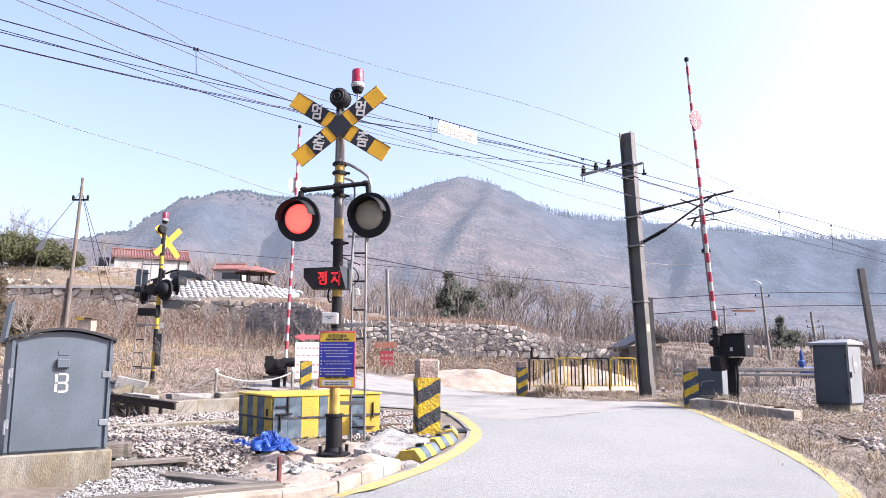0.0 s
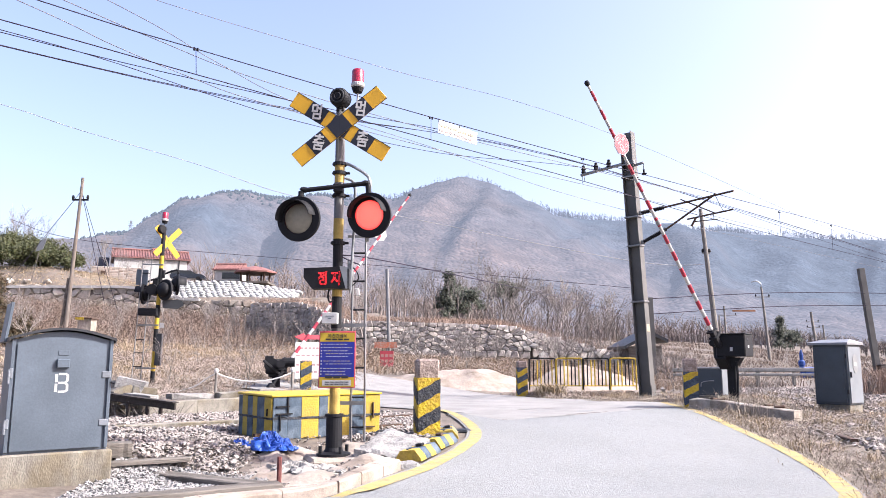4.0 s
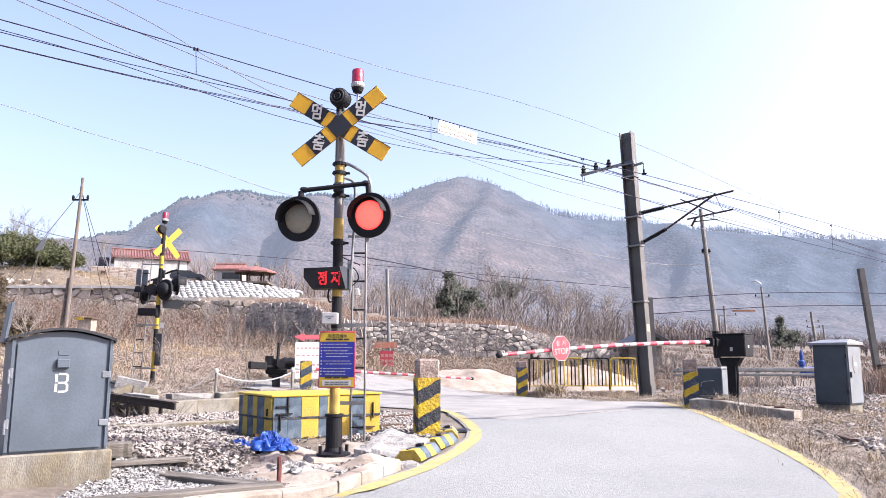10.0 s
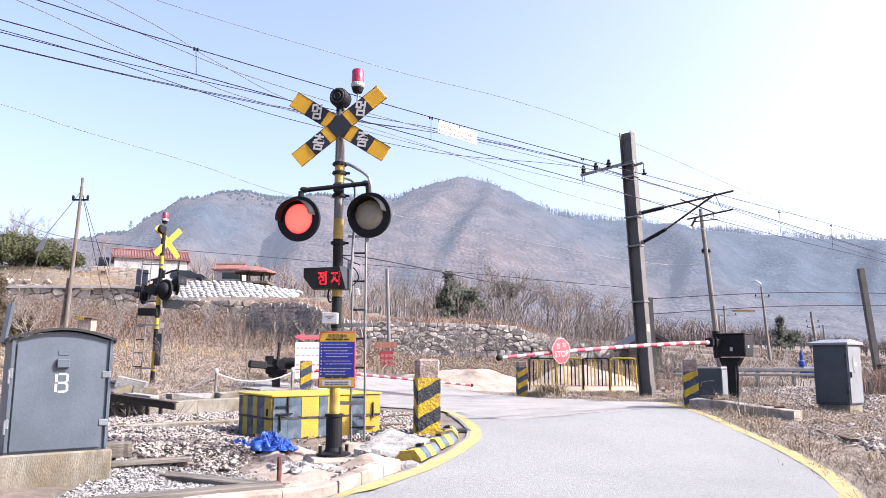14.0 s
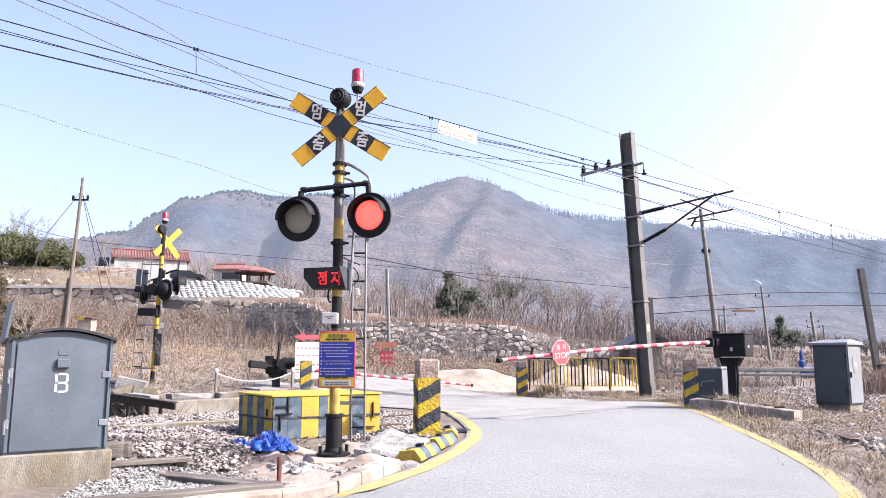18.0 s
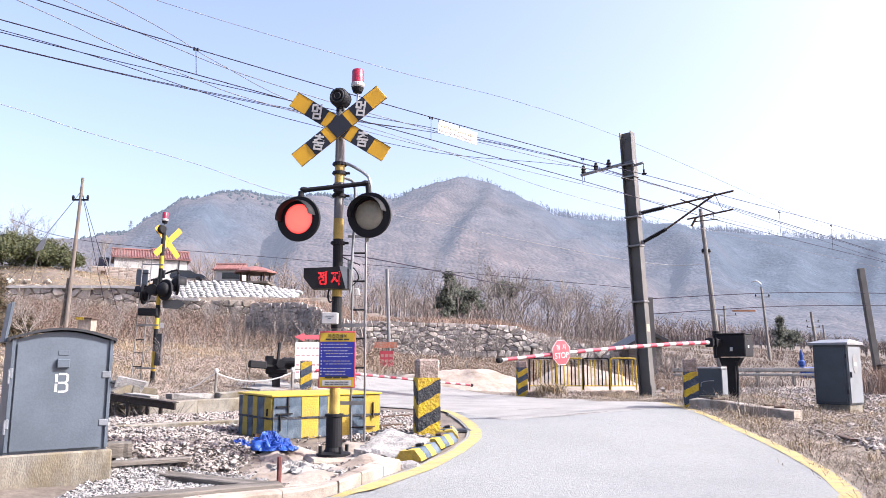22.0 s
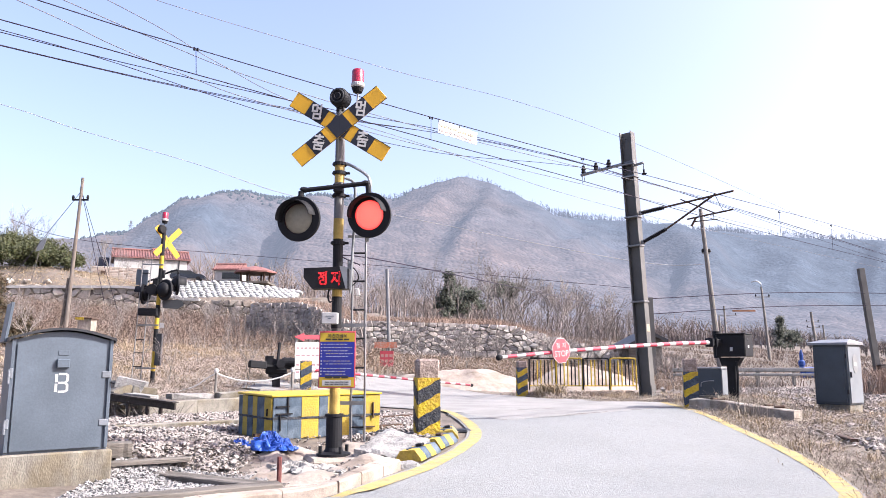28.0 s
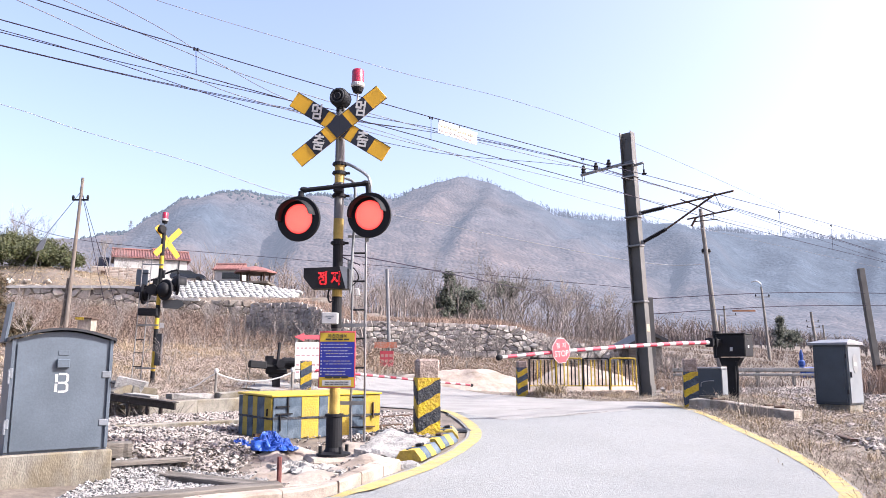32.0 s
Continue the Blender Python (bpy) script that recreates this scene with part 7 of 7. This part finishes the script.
def leftfield(rr):
    x, y = rr.uniform(-42, -3.2), rr.uniform(15.6, 79)
    s = across(x, y)
    if s < 5.0 or x / y < -0.66 or x / y > -0.02 or (-8.6 < x and y < 17.4):
        return None
    if y > 75.3:
        return None
    if x > -5.5 and y < 22 and s > 6:
        return None
    if -17.5 < x and y > wall_line(x) - 0.6:
        return None
    return (x, y, land(x, y), 0.7 + 0.012 * y)


def pick(fn, lo, hi, sc, seed):
    def g2(rr):
        p = fn(rr)
        if p is None:
            return None
        q = noise.noise((p[0] * sc, p[1] * sc, seed))
        return p if lo <= q <= hi else None
    return g2


def belt(fn, y0, y1):
    def g3(rr):
        p = fn(rr)
        q = 4 * noise.noise((p[0] * 0.2, p[1] * 0.2, 6)) if p else 0
        return p if p and y0 < p[1] + q < y1 else None
    return g3


blades("field_grass", 34000, belt(leftfield, 20, 50), 0.15, 0.008, FIELD, "golden dry grass covering the field", 53, lean=2.6, tuft=10, spread=0.25)
blades("field_litter", 18000, belt(leftfield, 15, 27), 0.12, 0.005, DRY, "pale dead stalks lying in a tangle", 67, lean=6.5, tuft=6, spread=0.3)
blades("field_gold", 14000, pick(belt(leftfield, 21, 44), -0.05, 1, 0.16, 15), 0.13, 0.009, GOLD, "golden turf patches in the field", 77, lean=3.2, tuft=10, spread=0.25)
blades("field_stalks", 900, pick(belt(leftfield, 15, 45), 0.0, 1, 0.2, 3), 0.5, 0.006, BRUSH, "brown standing weed stalks", 68, lean=0.9, tuft=6, spread=0.2)
THICKET = mat("dark_thicket", (0.235, 0.17, 0.135), 0.95, var=0.1, scale=3, island=0.4, alt=(0.36, 0.27, 0.215), bump=0)
blades("field_brush", 34000, belt(leftfield, 46, 90), 0.42, 0.009, THICKET, "brown tangled dead brush on the slope", 54, lean=1.8, tuft=10, spread=0.3)


RUSSET2 = mat("brown_dead_brush", (0.33, 0.22, 0.15), 0.95, var=0.1, scale=3, island=0.4, alt=(0.46, 0.34, 0.24), bump=0)


def midfield(rr):
    x, y = rr.uniform(-7.5, 14), rr.uniform(25.5, 45.2)
    if y > wall_line(x) - 0.25 or across(x, y) < 4.5:
        return None
    if x < 8.3 and y < 30.4:
        return None
    return (x, y, land(x, y), 1.0)


blades("bank_brush", 24000, midfield, 0.45, 0.009, RUSSET2, "russet dead brush below the stone wall", 55, lean=2.0, tuft=10, spread=0.22)
blades("bank_grass", 9000, midfield, 0.35, 0.01, DRY, "dry grass below the stone wall", 56, lean=2.4, tuft=10, spread=0.2)


def fencefoot(rr):
    x, y = rr.uniform(2.2, 9), rr.uniform(21.3, 24.1)
    if across(x, y) < 3.0 or x < 2.7 - (y - 22.5) * 0.3:
        return None
    return (x, y, land(x, y), 1.0)


blades("fence_grass", 9000, fencefoot, 0.1, 0.006, DRY, "short dry grass below the guard panels", 57, lean=4.0, tuft=8, spread=0.12)
blades("fence_weeds", 2200, pick(fencefoot, 0.0, 1, 0.9, 3), 0.2, 0.006, RUSSET2, "brown weeds below the guard panels", 58, lean=2.2, tuft=6, spread=0.12)
blades("verge_tufts", 7000, pick(verge, 0.12, 1, 1.1, 12), 0.2, 0.0045, GOLD, "golden straw tufts on the verge", 76, lean=1.5, tuft=14, spread=0.07)
blades("grass_tuft", 900, lambda rr: (3.2, 22.3, 0.24, 1.0), 0.55, 0.008, GOLD, "rounded tuft of pale dry grass", 59, lean=1.7, tuft=10, spread=0.16)


def terrace(rr):
    x, y = rr.uniform(-17, 14), rr.uniform(45.2, 66)
    if y < wall_line(x) + 0.6:
        return None
    return (x, y, land(x, y), 0.65 + 0.7 * abs(noise.noise((x * 0.35, y * 0.35, 4))))


blades("terrace_brush", 40000, terrace, 0.62, 0.008, RUSSET, "russet brush along the top of the stone wall", 60, lean=1.5, tuft=10, spread=0.35)


def rightfar(rr):
    x, y = rr.uniform(9, 60), rr.uniform(25, 110)
    if across(x, y) < 3 or x / y > 0.64 or x / y < 0.14:
        return None
    return (x, y, land(x, y), 0.6 + 0.008 * y)


blades("valley_brush", 22000, rightfar, 0.42, 0.014, BRUSH, "brown brush in the valley", 61, lean=1.8, tuft=10, spread=0.3)
blades("railside_brush", 3000, lambda rr: (lambda y, k: (y * k, y, land(y * k, y), 1.0))(rr.uniform(24, 32), rr.uniform(0.56, 0.68)), 0.9, 0.012, RUSSET, "russet reeds behind the cabinet", 62, lean=0.6, tuft=10, spread=0.25)


def tangle(name, count, place, length, rise, w, material, label, seed):
    """Long dead stalks that arch over and lie across one another."""
    rr = random.Random(seed)
    v, f = [], []
    while count > 0:
        p = place(rr)
        if p is None:
            continue
        count -= 1
        x, y, z, k = p
        L, h, a, bend = length * k * rr.uniform(0.5, 1.2), rise * k * rr.uniform(0.2, 1.2), rr.uniform(0, 6.28), rr.uniform(-0.9, 0.9)
        ww = w * rr.uniform(0.6, 1.5)
        o = len(v)
        for i in range(5):
            t = i / 4
            b = a + bend * t
            c = 2.4 * t * (1 - t) + 0.5 * t * rr.random()
            px, py = x + L * t * math.cos(b), y + L * t * math.sin(b)
            q = ww * (1.1 - 0.8 * t)
            v += [(px - q * math.sin(b), py + q * math.cos(b), z + h * c - q * 0.6), (px + q * math.sin(b), py - q * math.cos(b), z + h * c + q * 0.6)]
        f += [(o + 2 * i, o + 2 * i + 1, o + 2 * i + 3, o + 2 * i + 2) for i in range(4)]
    me = bpy.data.meshes.new(name)
    me.from_pydata(v, [], f)
    me.materials.append(material)
    return tagged(new(name, me), label, "dry grass", kind="stuff")


STALK = mat("bleached_stalks", (0.60, 0.51, 0.44), 0.9, var=0.1, scale=3, island=0.35, alt=(0.42, 0.33, 0.27), bump=0)
tangle("bramble_tangle", 9000, pick(belt(leftfield, 15, 30), -0.12, 1, 0.35, 8), 0.6, 0.3, 0.0042, STALK, "bleached dead stalks arching in a tangle", 71)
tangle("slope_tangle", 9000, belt(leftfield, 38, 90), 1.0, 0.9, 0.008, THICKET, "brown dead stalks tangled on the slope", 72)
tangle("bank_tangle", 6000, midfield, 0.8, 0.5, 0.006, STALK, "pale dead stalks tangled below the stone wall", 73)
tangle("verge_tangle", 5000, verge, 0.35, 0.13, 0.0032, STALK, "bleached straw lying across the verge", 74)
tangle("fence_tangle", 1800, fencefoot, 0.35, 0.2, 0.004, STALK, "bleached straw below the guard panels", 75)
# creepers on the dark wall
mb = MB()
rr = random.Random(64)
for i in range(110):
    x = rr.uniform(-14.5, -6.4)
    y = wall_line(x) - 0.35
    z = 1.9
    pts = [(x, y, z)]
    dx = rr.uniform(-0.12, 0.12)
    for k in range(5):
        x += dx + rr.uniform(-0.12, 0.12); z += rr.uniform(0.4, 0.75); y += 0.05
        pts.append((x, y, z))
    mb.tube(pts, 0.03, 4, 0.008)
tagged(single("creepers", mb, TWIG, "bare pale creeper stems on the stone wall", "creeper"), kind="stuff")


# ---- trees ----
def grow(rr, trunk, twigs, p, d, L, r, depth, up, kids, least=0.006):
    q = p
    pts = [tuple(p)]
    n = 3 if depth > 1 else 2
    for i in range(n):
        d = (d + Vector((rr.gauss(0, 0.13), rr.gauss(0, 0.13), rr.gauss(0, 0.08) + up * 0.12))).normalized()
        q = q + d * (L / n)
        pts.append(tuple(q))
    (trunk if depth > 3 else twigs).tube(pts, r, 5 if depth > 3 else 3, r * 0.6)
    if depth == 0:
        return
    for k in range(kids):
        a = rr.uniform(0, 6.28)
        side = d.orthogonal().normalized()
        side = Matrix.Rotation(a, 3, d) @ side
        t = 1.0 if k == 0 else rr.uniform(0.35, 1.0)
        idx = min(n, max(1, int(t * n + 0.5)))
        nd = (d * rr.uniform(0.7, 1.1) + side * rr.uniform(0.35, 0.85) + Vector((0, 0, up * 0.35))).normalized()
        grow(rr, trunk, twigs, Vector(pts[idx]), nd, L * rr.uniform(0.58, 0.82), max(r * 0.6, least), depth - 1, up, kids, least)


PALEBARK = mat("pale_twigs", (0.66, 0.59, 0.54), 0.95, var=0.15, scale=4, bump=0)
TREES = []
for sd, h, up, kids in ((1, 2.4, 1.0, 3), (2, 2.2, 0.7, 3), (3, 2.7, 1.1, 3), (4, 1.9, 0.5, 4), (5, 2.3, 0.9, 3)):
    rr = random.Random(sd * 17)
    tr, tw = MB(), MB()
    grow(rr, tr, tw, Vector((0, 0, -0.1)), Vector((rr.uniform(-0.1, 0.1), rr.uniform(-0.1, 0.1), 1)).normalized(), h, 0.055, 5 if kids == 3 else 4, up, kids)
    TREES.append((tr.mesh("trunk", BARK), tw.mesh("crown", TWIG), max(p[2] for p in tw.v)))
rr, tr, tw = random.Random(91), MB(), MB()
grow(rr, tr, tw, Vector((0, 0, -0.1)), Vector((0, 0, 1)), 1.9, 0.06, 5, 0.8, 4, 0.016)
TREES.append((tr.mesh("trunk", PALEBARK), tw.mesh("crown", PALEBARK), max(p[2] for p in tw.v)))
rr = random.Random(77)


def bare_tree(x, y, height, k, label="tall leafless grey-brown winter tree"):
    a, b, h = TREES[k]
    t = thing("bare_tree", T(x, y, land(x, y)) @ RZ(rr.uniform(0, 360)) @ Matrix.Scale(height / h, 4), label, "tree", "bare trees")
    part("trunk", a, None, t)
    part("crown", b, None, t)


bare_tree(10.3, 66, 6.4, 5, "broad pale leafless tree above the wall")
for i in range(46):
    y = rr.uniform(56, 105)
    x = y * rr.uniform(-0.12, 0.27)
    bare_tree(x, y, rr.uniform(4.0, 8.0), rr.randrange(5))
for i in range(8):
    y = rr.uniform(60, 130)
    bare_tree(y * rr.uniform(0.27, 0.6), y, rr.uniform(1.4, 2.6), rr.randrange(5), "small leafless tree in the valley")
for x, y, h in ((-53, 92, 9.0), (-50.5, 93, 8.0), (-42, 92, 6.0), (-40, 90, 5.5), (-56, 92, 9.0), (-41.5, 86, 4.0), (-38.5, 88, 4.2), (-39.5, 95, 5.0)):
    bare_tree(x, y, h, rr.randrange(5), "leafless tree on the knoll")
for x, y, h in ((-7.2, 19.5, 1.6), (-5.4, 20.5, 1.8), (-4.2, 40, 4.2), (-1.2, 41, 3.4), (-8.6, 26, 1.8), (-2.6, 43, 4.6), (1.8, 42.5, 2.2), (8.2, 26.5, 1.6), (9.6, 24, 1.3), (13.5, 26, 2.2), (7.6, 18.6, 0.7), (8.3, 19.5, 0.9), (10.6, 18.9, 0.9)):
    bare_tree(x, y, h, rr.randrange(5), "leafless shrub in the dry brush")

for i in range(75):
    x, y = rr.uniform(-44, -11), rr.uniform(50, 74.5)
    if y < wall_line(x) - 0.4 or x < -17:
        bare_tree(x, y, rr.uniform(1.2, 2.6), rr.randrange(5), "leafless thicket shrub below the terrace wall")
for k in range(14):
    x, y = 10.0 + rr.gauss(0, 0.9), 32 + rr.gauss(0, 0.6)
    bare_tree(x, y, rr.uniform(1.0, 1.8), rr.randrange(5), "tangled russet shrub behind the pole")
for k in range(18):
    y = rr.uniform(16.5, 24)
    x = y * rr.uniform(0.36, 0.56)
    if abs(x - 9.2) > 0.9 and across(x, y) > -6:
        bare_tree(x, y, rr.uniform(0.4, 0.9), rr.randrange(5), "small leafless weed on the verge")
for i in range(70):
    k = i % 2
    x, y = (rr.uniform(-7, 9), rr.uniform(31, 44)) if k else (rr.uniform(-30, -6), rr.uniform(24, 72))
    if y < wall_line(x) - 0.3 or x < -17:
        bare_tree(x, y, rr.uniform(0.9, 2.0) * (1 + 0.008 * y), rr.randrange(5), "leafless twiggy shrub in the dry brush")

# wood belt at the mountain's foot
mb = MB()
rr = random.Random(79)
for i in range(2300):
    d = rr.uniform(112, 250)
    x = d * (rr.uniform(-0.5, 0.24) if i < 1350 else rr.uniform(0.24, 0.66))
    h = rr.uniform(5, 9) if i < 1350 else rr.uniform(2.5, 6.5) * (1 - 0.5 * smooth(0.3, 0.6, x / d))
    z = land(x, d) - 0.2
    p = Vector((x, d, z))
    mb.tube([p, p + Vector((rr.uniform(-0.3, 0.3), 0, h * 0.5))], 0.1, 3, 0.06)
    for k in range(11):
        b = p + Vector((0, 0, h * rr.uniform(0.25, 0.6)))
        e = b + Vector((rr.gauss(0, h * 0.16), rr.gauss(0, h * 0.16), h * rr.uniform(0.2, 0.45)))
        mb.tube([b, e], 0.05, 3, 0.015)
tagged(single("wood_belt", mb, BELT, "belt of leafless woods at the mountain's foot", "woods"), kind="stuff")


def leafy(name, label, at, rx, rz, n, leaf, material, seed, cat="bush", conical=False, group="evergreens"):
    t = thing(name, at, label, cat, group)
    rr = random.Random(seed)
    tr = MB().tube([(0, 0, -0.3), (0.05, 0, rz * 1.2)], 0.09, 6, 0.03)
    clumps = []
    for k in range(26):
        a, u = rr.uniform(0, 6.28), rr.random()
        if conical:
            z = rr.uniform(0.08, 1.0); q = rx * (1.02 - z) * math.sqrt(u); z *= 2 * rz
        else:
            ph = rr.uniform(-0.5, 1.4); q = rx * math.cos(ph) * (0.55 + 0.45 * u); z = rz * (0.75 + 0.8 * math.sin(ph) * (0.6 + 0.4 * u))
        c = Vector((q * math.cos(a), q * math.sin(a), z))
        clumps.append((c, rx * rr.uniform(0.22, 0.42)))
        tr.tube([(0, 0, min(c.z * 0.6, rz)), tuple(c)], 0.03, 4, 0.01)
    part("trunk", tr, BARK, t)
    v, f = [], []
    for i in range(n):
        c, r = clumps[rr.randrange(len(clumps))]
        p = c + Vector((rr.gauss(0, 0.5), rr.gauss(0, 0.5), rr.gauss(0, 0.42))) * r
        a = Vector((rr.gauss(0, 1), rr.gauss(0, 1), rr.gauss(0, 1))).normalized() * leaf
        b = a.orthogonal().normalized() * leaf * rr.uniform(0.3, 0.5)
        o = len(v)
        v += [tuple(p - a), tuple(p + b), tuple(p + a), tuple(p - b)]
        f.append((o, o + 1, o + 2, o + 3))
    me = bpy.data.meshes.new("crown")
    me.from_pydata(v, [], f)
    me.materials.append(material)
    part("crown", me, None, t)
    return t


def up(x, y, dz=0.0):
    return T(x, y, land(x, y) + dz)


leafy("evergreen_bush", "dense olive-green evergreen bush on the knoll", up(-51.5, 86.5, -0.4), 3.8, 2.6, 11000, 0.17, LEAF, 81)
leafy("evergreen_bush", "dense olive-green evergreen bush on the knoll", up(-47.6, 86, -0.2), 2.9, 2.0, 8000, 0.17, LEAF, 82)
leafy("evergreen_bush", "low olive-green evergreen bush on the knoll", up(-44.6, 86), 1.9, 1.3, 4000, 0.16, LEAF, 83)
blades("knoll_grass", 16000, lambda rr: (lambda x, y: (x, y, land(x, y), 1.0))(rr.uniform(-56, -34), rr.uniform(77.2, 92)), 0.16, 0.03, GOLD, "short golden grass on the knoll", 70, lean=2.6, tuft=8, spread=0.5)
for k in range(16):
    x, y = -56 + 1.05 * k + 0.6 * math.sin(k * 3), 79.5 + 2.2 * math.sin(k * 2.1) ** 2
    if x < -43:
        chunk("boulder", T(x, y, land(x, y) + 0.15) @ RZ(40 * k), 1.1 + 0.3 * math.sin(k), 0.8, 0.7, TANSTONE, "grey boulder on the knoll slope", 600 + k, "boulder")
leafy("cedar", "rusty brown-green cedar beside the slope", up(-19.0, 31), 1.0, 1.4, 7000, 0.09, CEDAR, 84, "tree", True)
leafy("cedar", "rusty brown-green cedar beside the slope", up(-17.9, 31.5), 0.6, 0.7, 2500, 0.09, CEDAR, 85, "tree", True)
for k, (x, y, h, dz) in enumerate(((0.6, 72, 2.6, 0.6), (2.6, 76, 2.4, 0.6), (1.6, 80, 2.2, 0.6), (6.7, 82, 1.5, 3.6), (48, 105, 2.8, 0.4), (51, 108, 2.3, 0.4))):
    pt = leafy("pine_tree", "dark green pine among the bare trees", up(x, y, dz), 1.6 if dz < 1 else 1.9, h * 0.8, 2600, 0.17, NEEDLE, 90 + k, "tree", k % 2 == 0, "pines")
    if dz > 1:
        part("bare_stem", MB().tube([(0, 0, -dz - 0.2), (0.15, 0, -dz * 0.4), (0.0, 0, 0.8)], 0.14, 6, 0.09), BARK, pt, "bare leaning pine stem")


# ---- what moves ----
def motions():
    """The two booms come down and settle; the lamps flash in turn."""
    piv, turn = T(*ARM_PIVOT), RZ(217.3)
    near = [(0, 84.3), (1.25, 84.3), (1.6, 80.1), (2, 75.7), (2.5, 70.2), (3, 64.2), (3.5, 58.1), (4.2, 49.3), (4.9, 40.3), (5.5, 31.8), (6, 25.7), (6.5, 19.9), (7, 15.0), (7.5, 9.8), (8, 5.4), (8.4, 1.7), (8.65, -0.5), (8.8, -1.0), (9, -1.1), (9.6, -1.2), (10.5, -1.4), (11, -1.5), (12, -1.75), (14, -2.1), (17, -2.3), (23, -2.3), (25.5, -2.2), (28, -2.05), (32, -2.05)]
    walk(ARM, [(t, piv @ turn @ RY(-a)) for t, a in near])
    bend = [(0, 0.6), (1.25, 0.6), (2, 0.0), (5.5, -1.0), (8, -1.4), (8.5, -1.6), (8.7, -2.2), (8.9, -5.2), (9.05, -7.0), (9.2, -6.2), (9.3, -4.4), (9.4, -3.0), (9.55, -1.9), (9.75, -1.6), (10, -3.0), (10.5, -3.9), (11, -2.1), (11.5, -2.7), (12, -2.0), (13, -2.2), (14, -2.2), (17, -2.5), (23, -2.5), (28, -2.2), (32, -2.2)]
    for q in range(1, 4):
        rows4 = []
        for t, a in bend:
            m = Matrix.Identity(4)
            for k in range(q):
                m = m @ T(BOOM / 4, 0, 0) @ RY(-a / 3)
            rows4.append((t, m))
        walk(ARM_LENGTHS[q], rows4)
    far = [(0, 88.2), (1.25, 88.2), (1.6, 85.5), (2, 81), (2.7, 71.3), (3, 67), (3.5, 59.6), (4.2, 49.2), (4.9, 38.8), (5.5, 30.2), (6, 24.2), (6.5, 18.4), (7, 13.6), (7.5, 9.6), (8, 6.4), (8.5, 3.6), (9, 1.2), (9.4, -0.8), (9.8, -2.6), (10.2, -4.2), (10.6, -5.2), (11, -5.2), (32, -5.2)]
    fp, ft = T(-4.45, 21.0, 1.14), RZ(39.7)
    walk(FARM, [(t, fp @ ft @ RY(-a)) for t, a in far])
    # lamps: a lens shows its lit face, then turns round to its dull one
    late = {16: 9.57, 3: 1.9, 5: 3.16, 9: 5.53, 10: 6.14, 15: 8.86, 17: 10.12, 22: 12.87, 29: 17.13, 34: 20.14, 36: 21.14, 41: 24.13, 48: 27.87, 53: 30.88, 55: 31.86}
    swap = [late.get(n, 0.225 + 0.58 * n) for n in range(56)]
    def rows(lit_first, times):
        out, a = [(0, RZ(0 if lit_first else 180))], 0 if lit_first else 180
        for t in times:
            f0 = round(t * FPS) / FPS
            out += [(f0 - 2 / FPS, RZ(a)), (f0 - 1 / FPS, RZ(a + 60)), (f0, RZ(a + 120)), (f0 + 1 / FPS, RZ(a + 180))]
            a += 180
        return out + [(32.2, RZ(a))]
    walk(LENS_L, rows(True, swap))
    walk(LENS_R, rows(False, swap[:-1]))


motions()
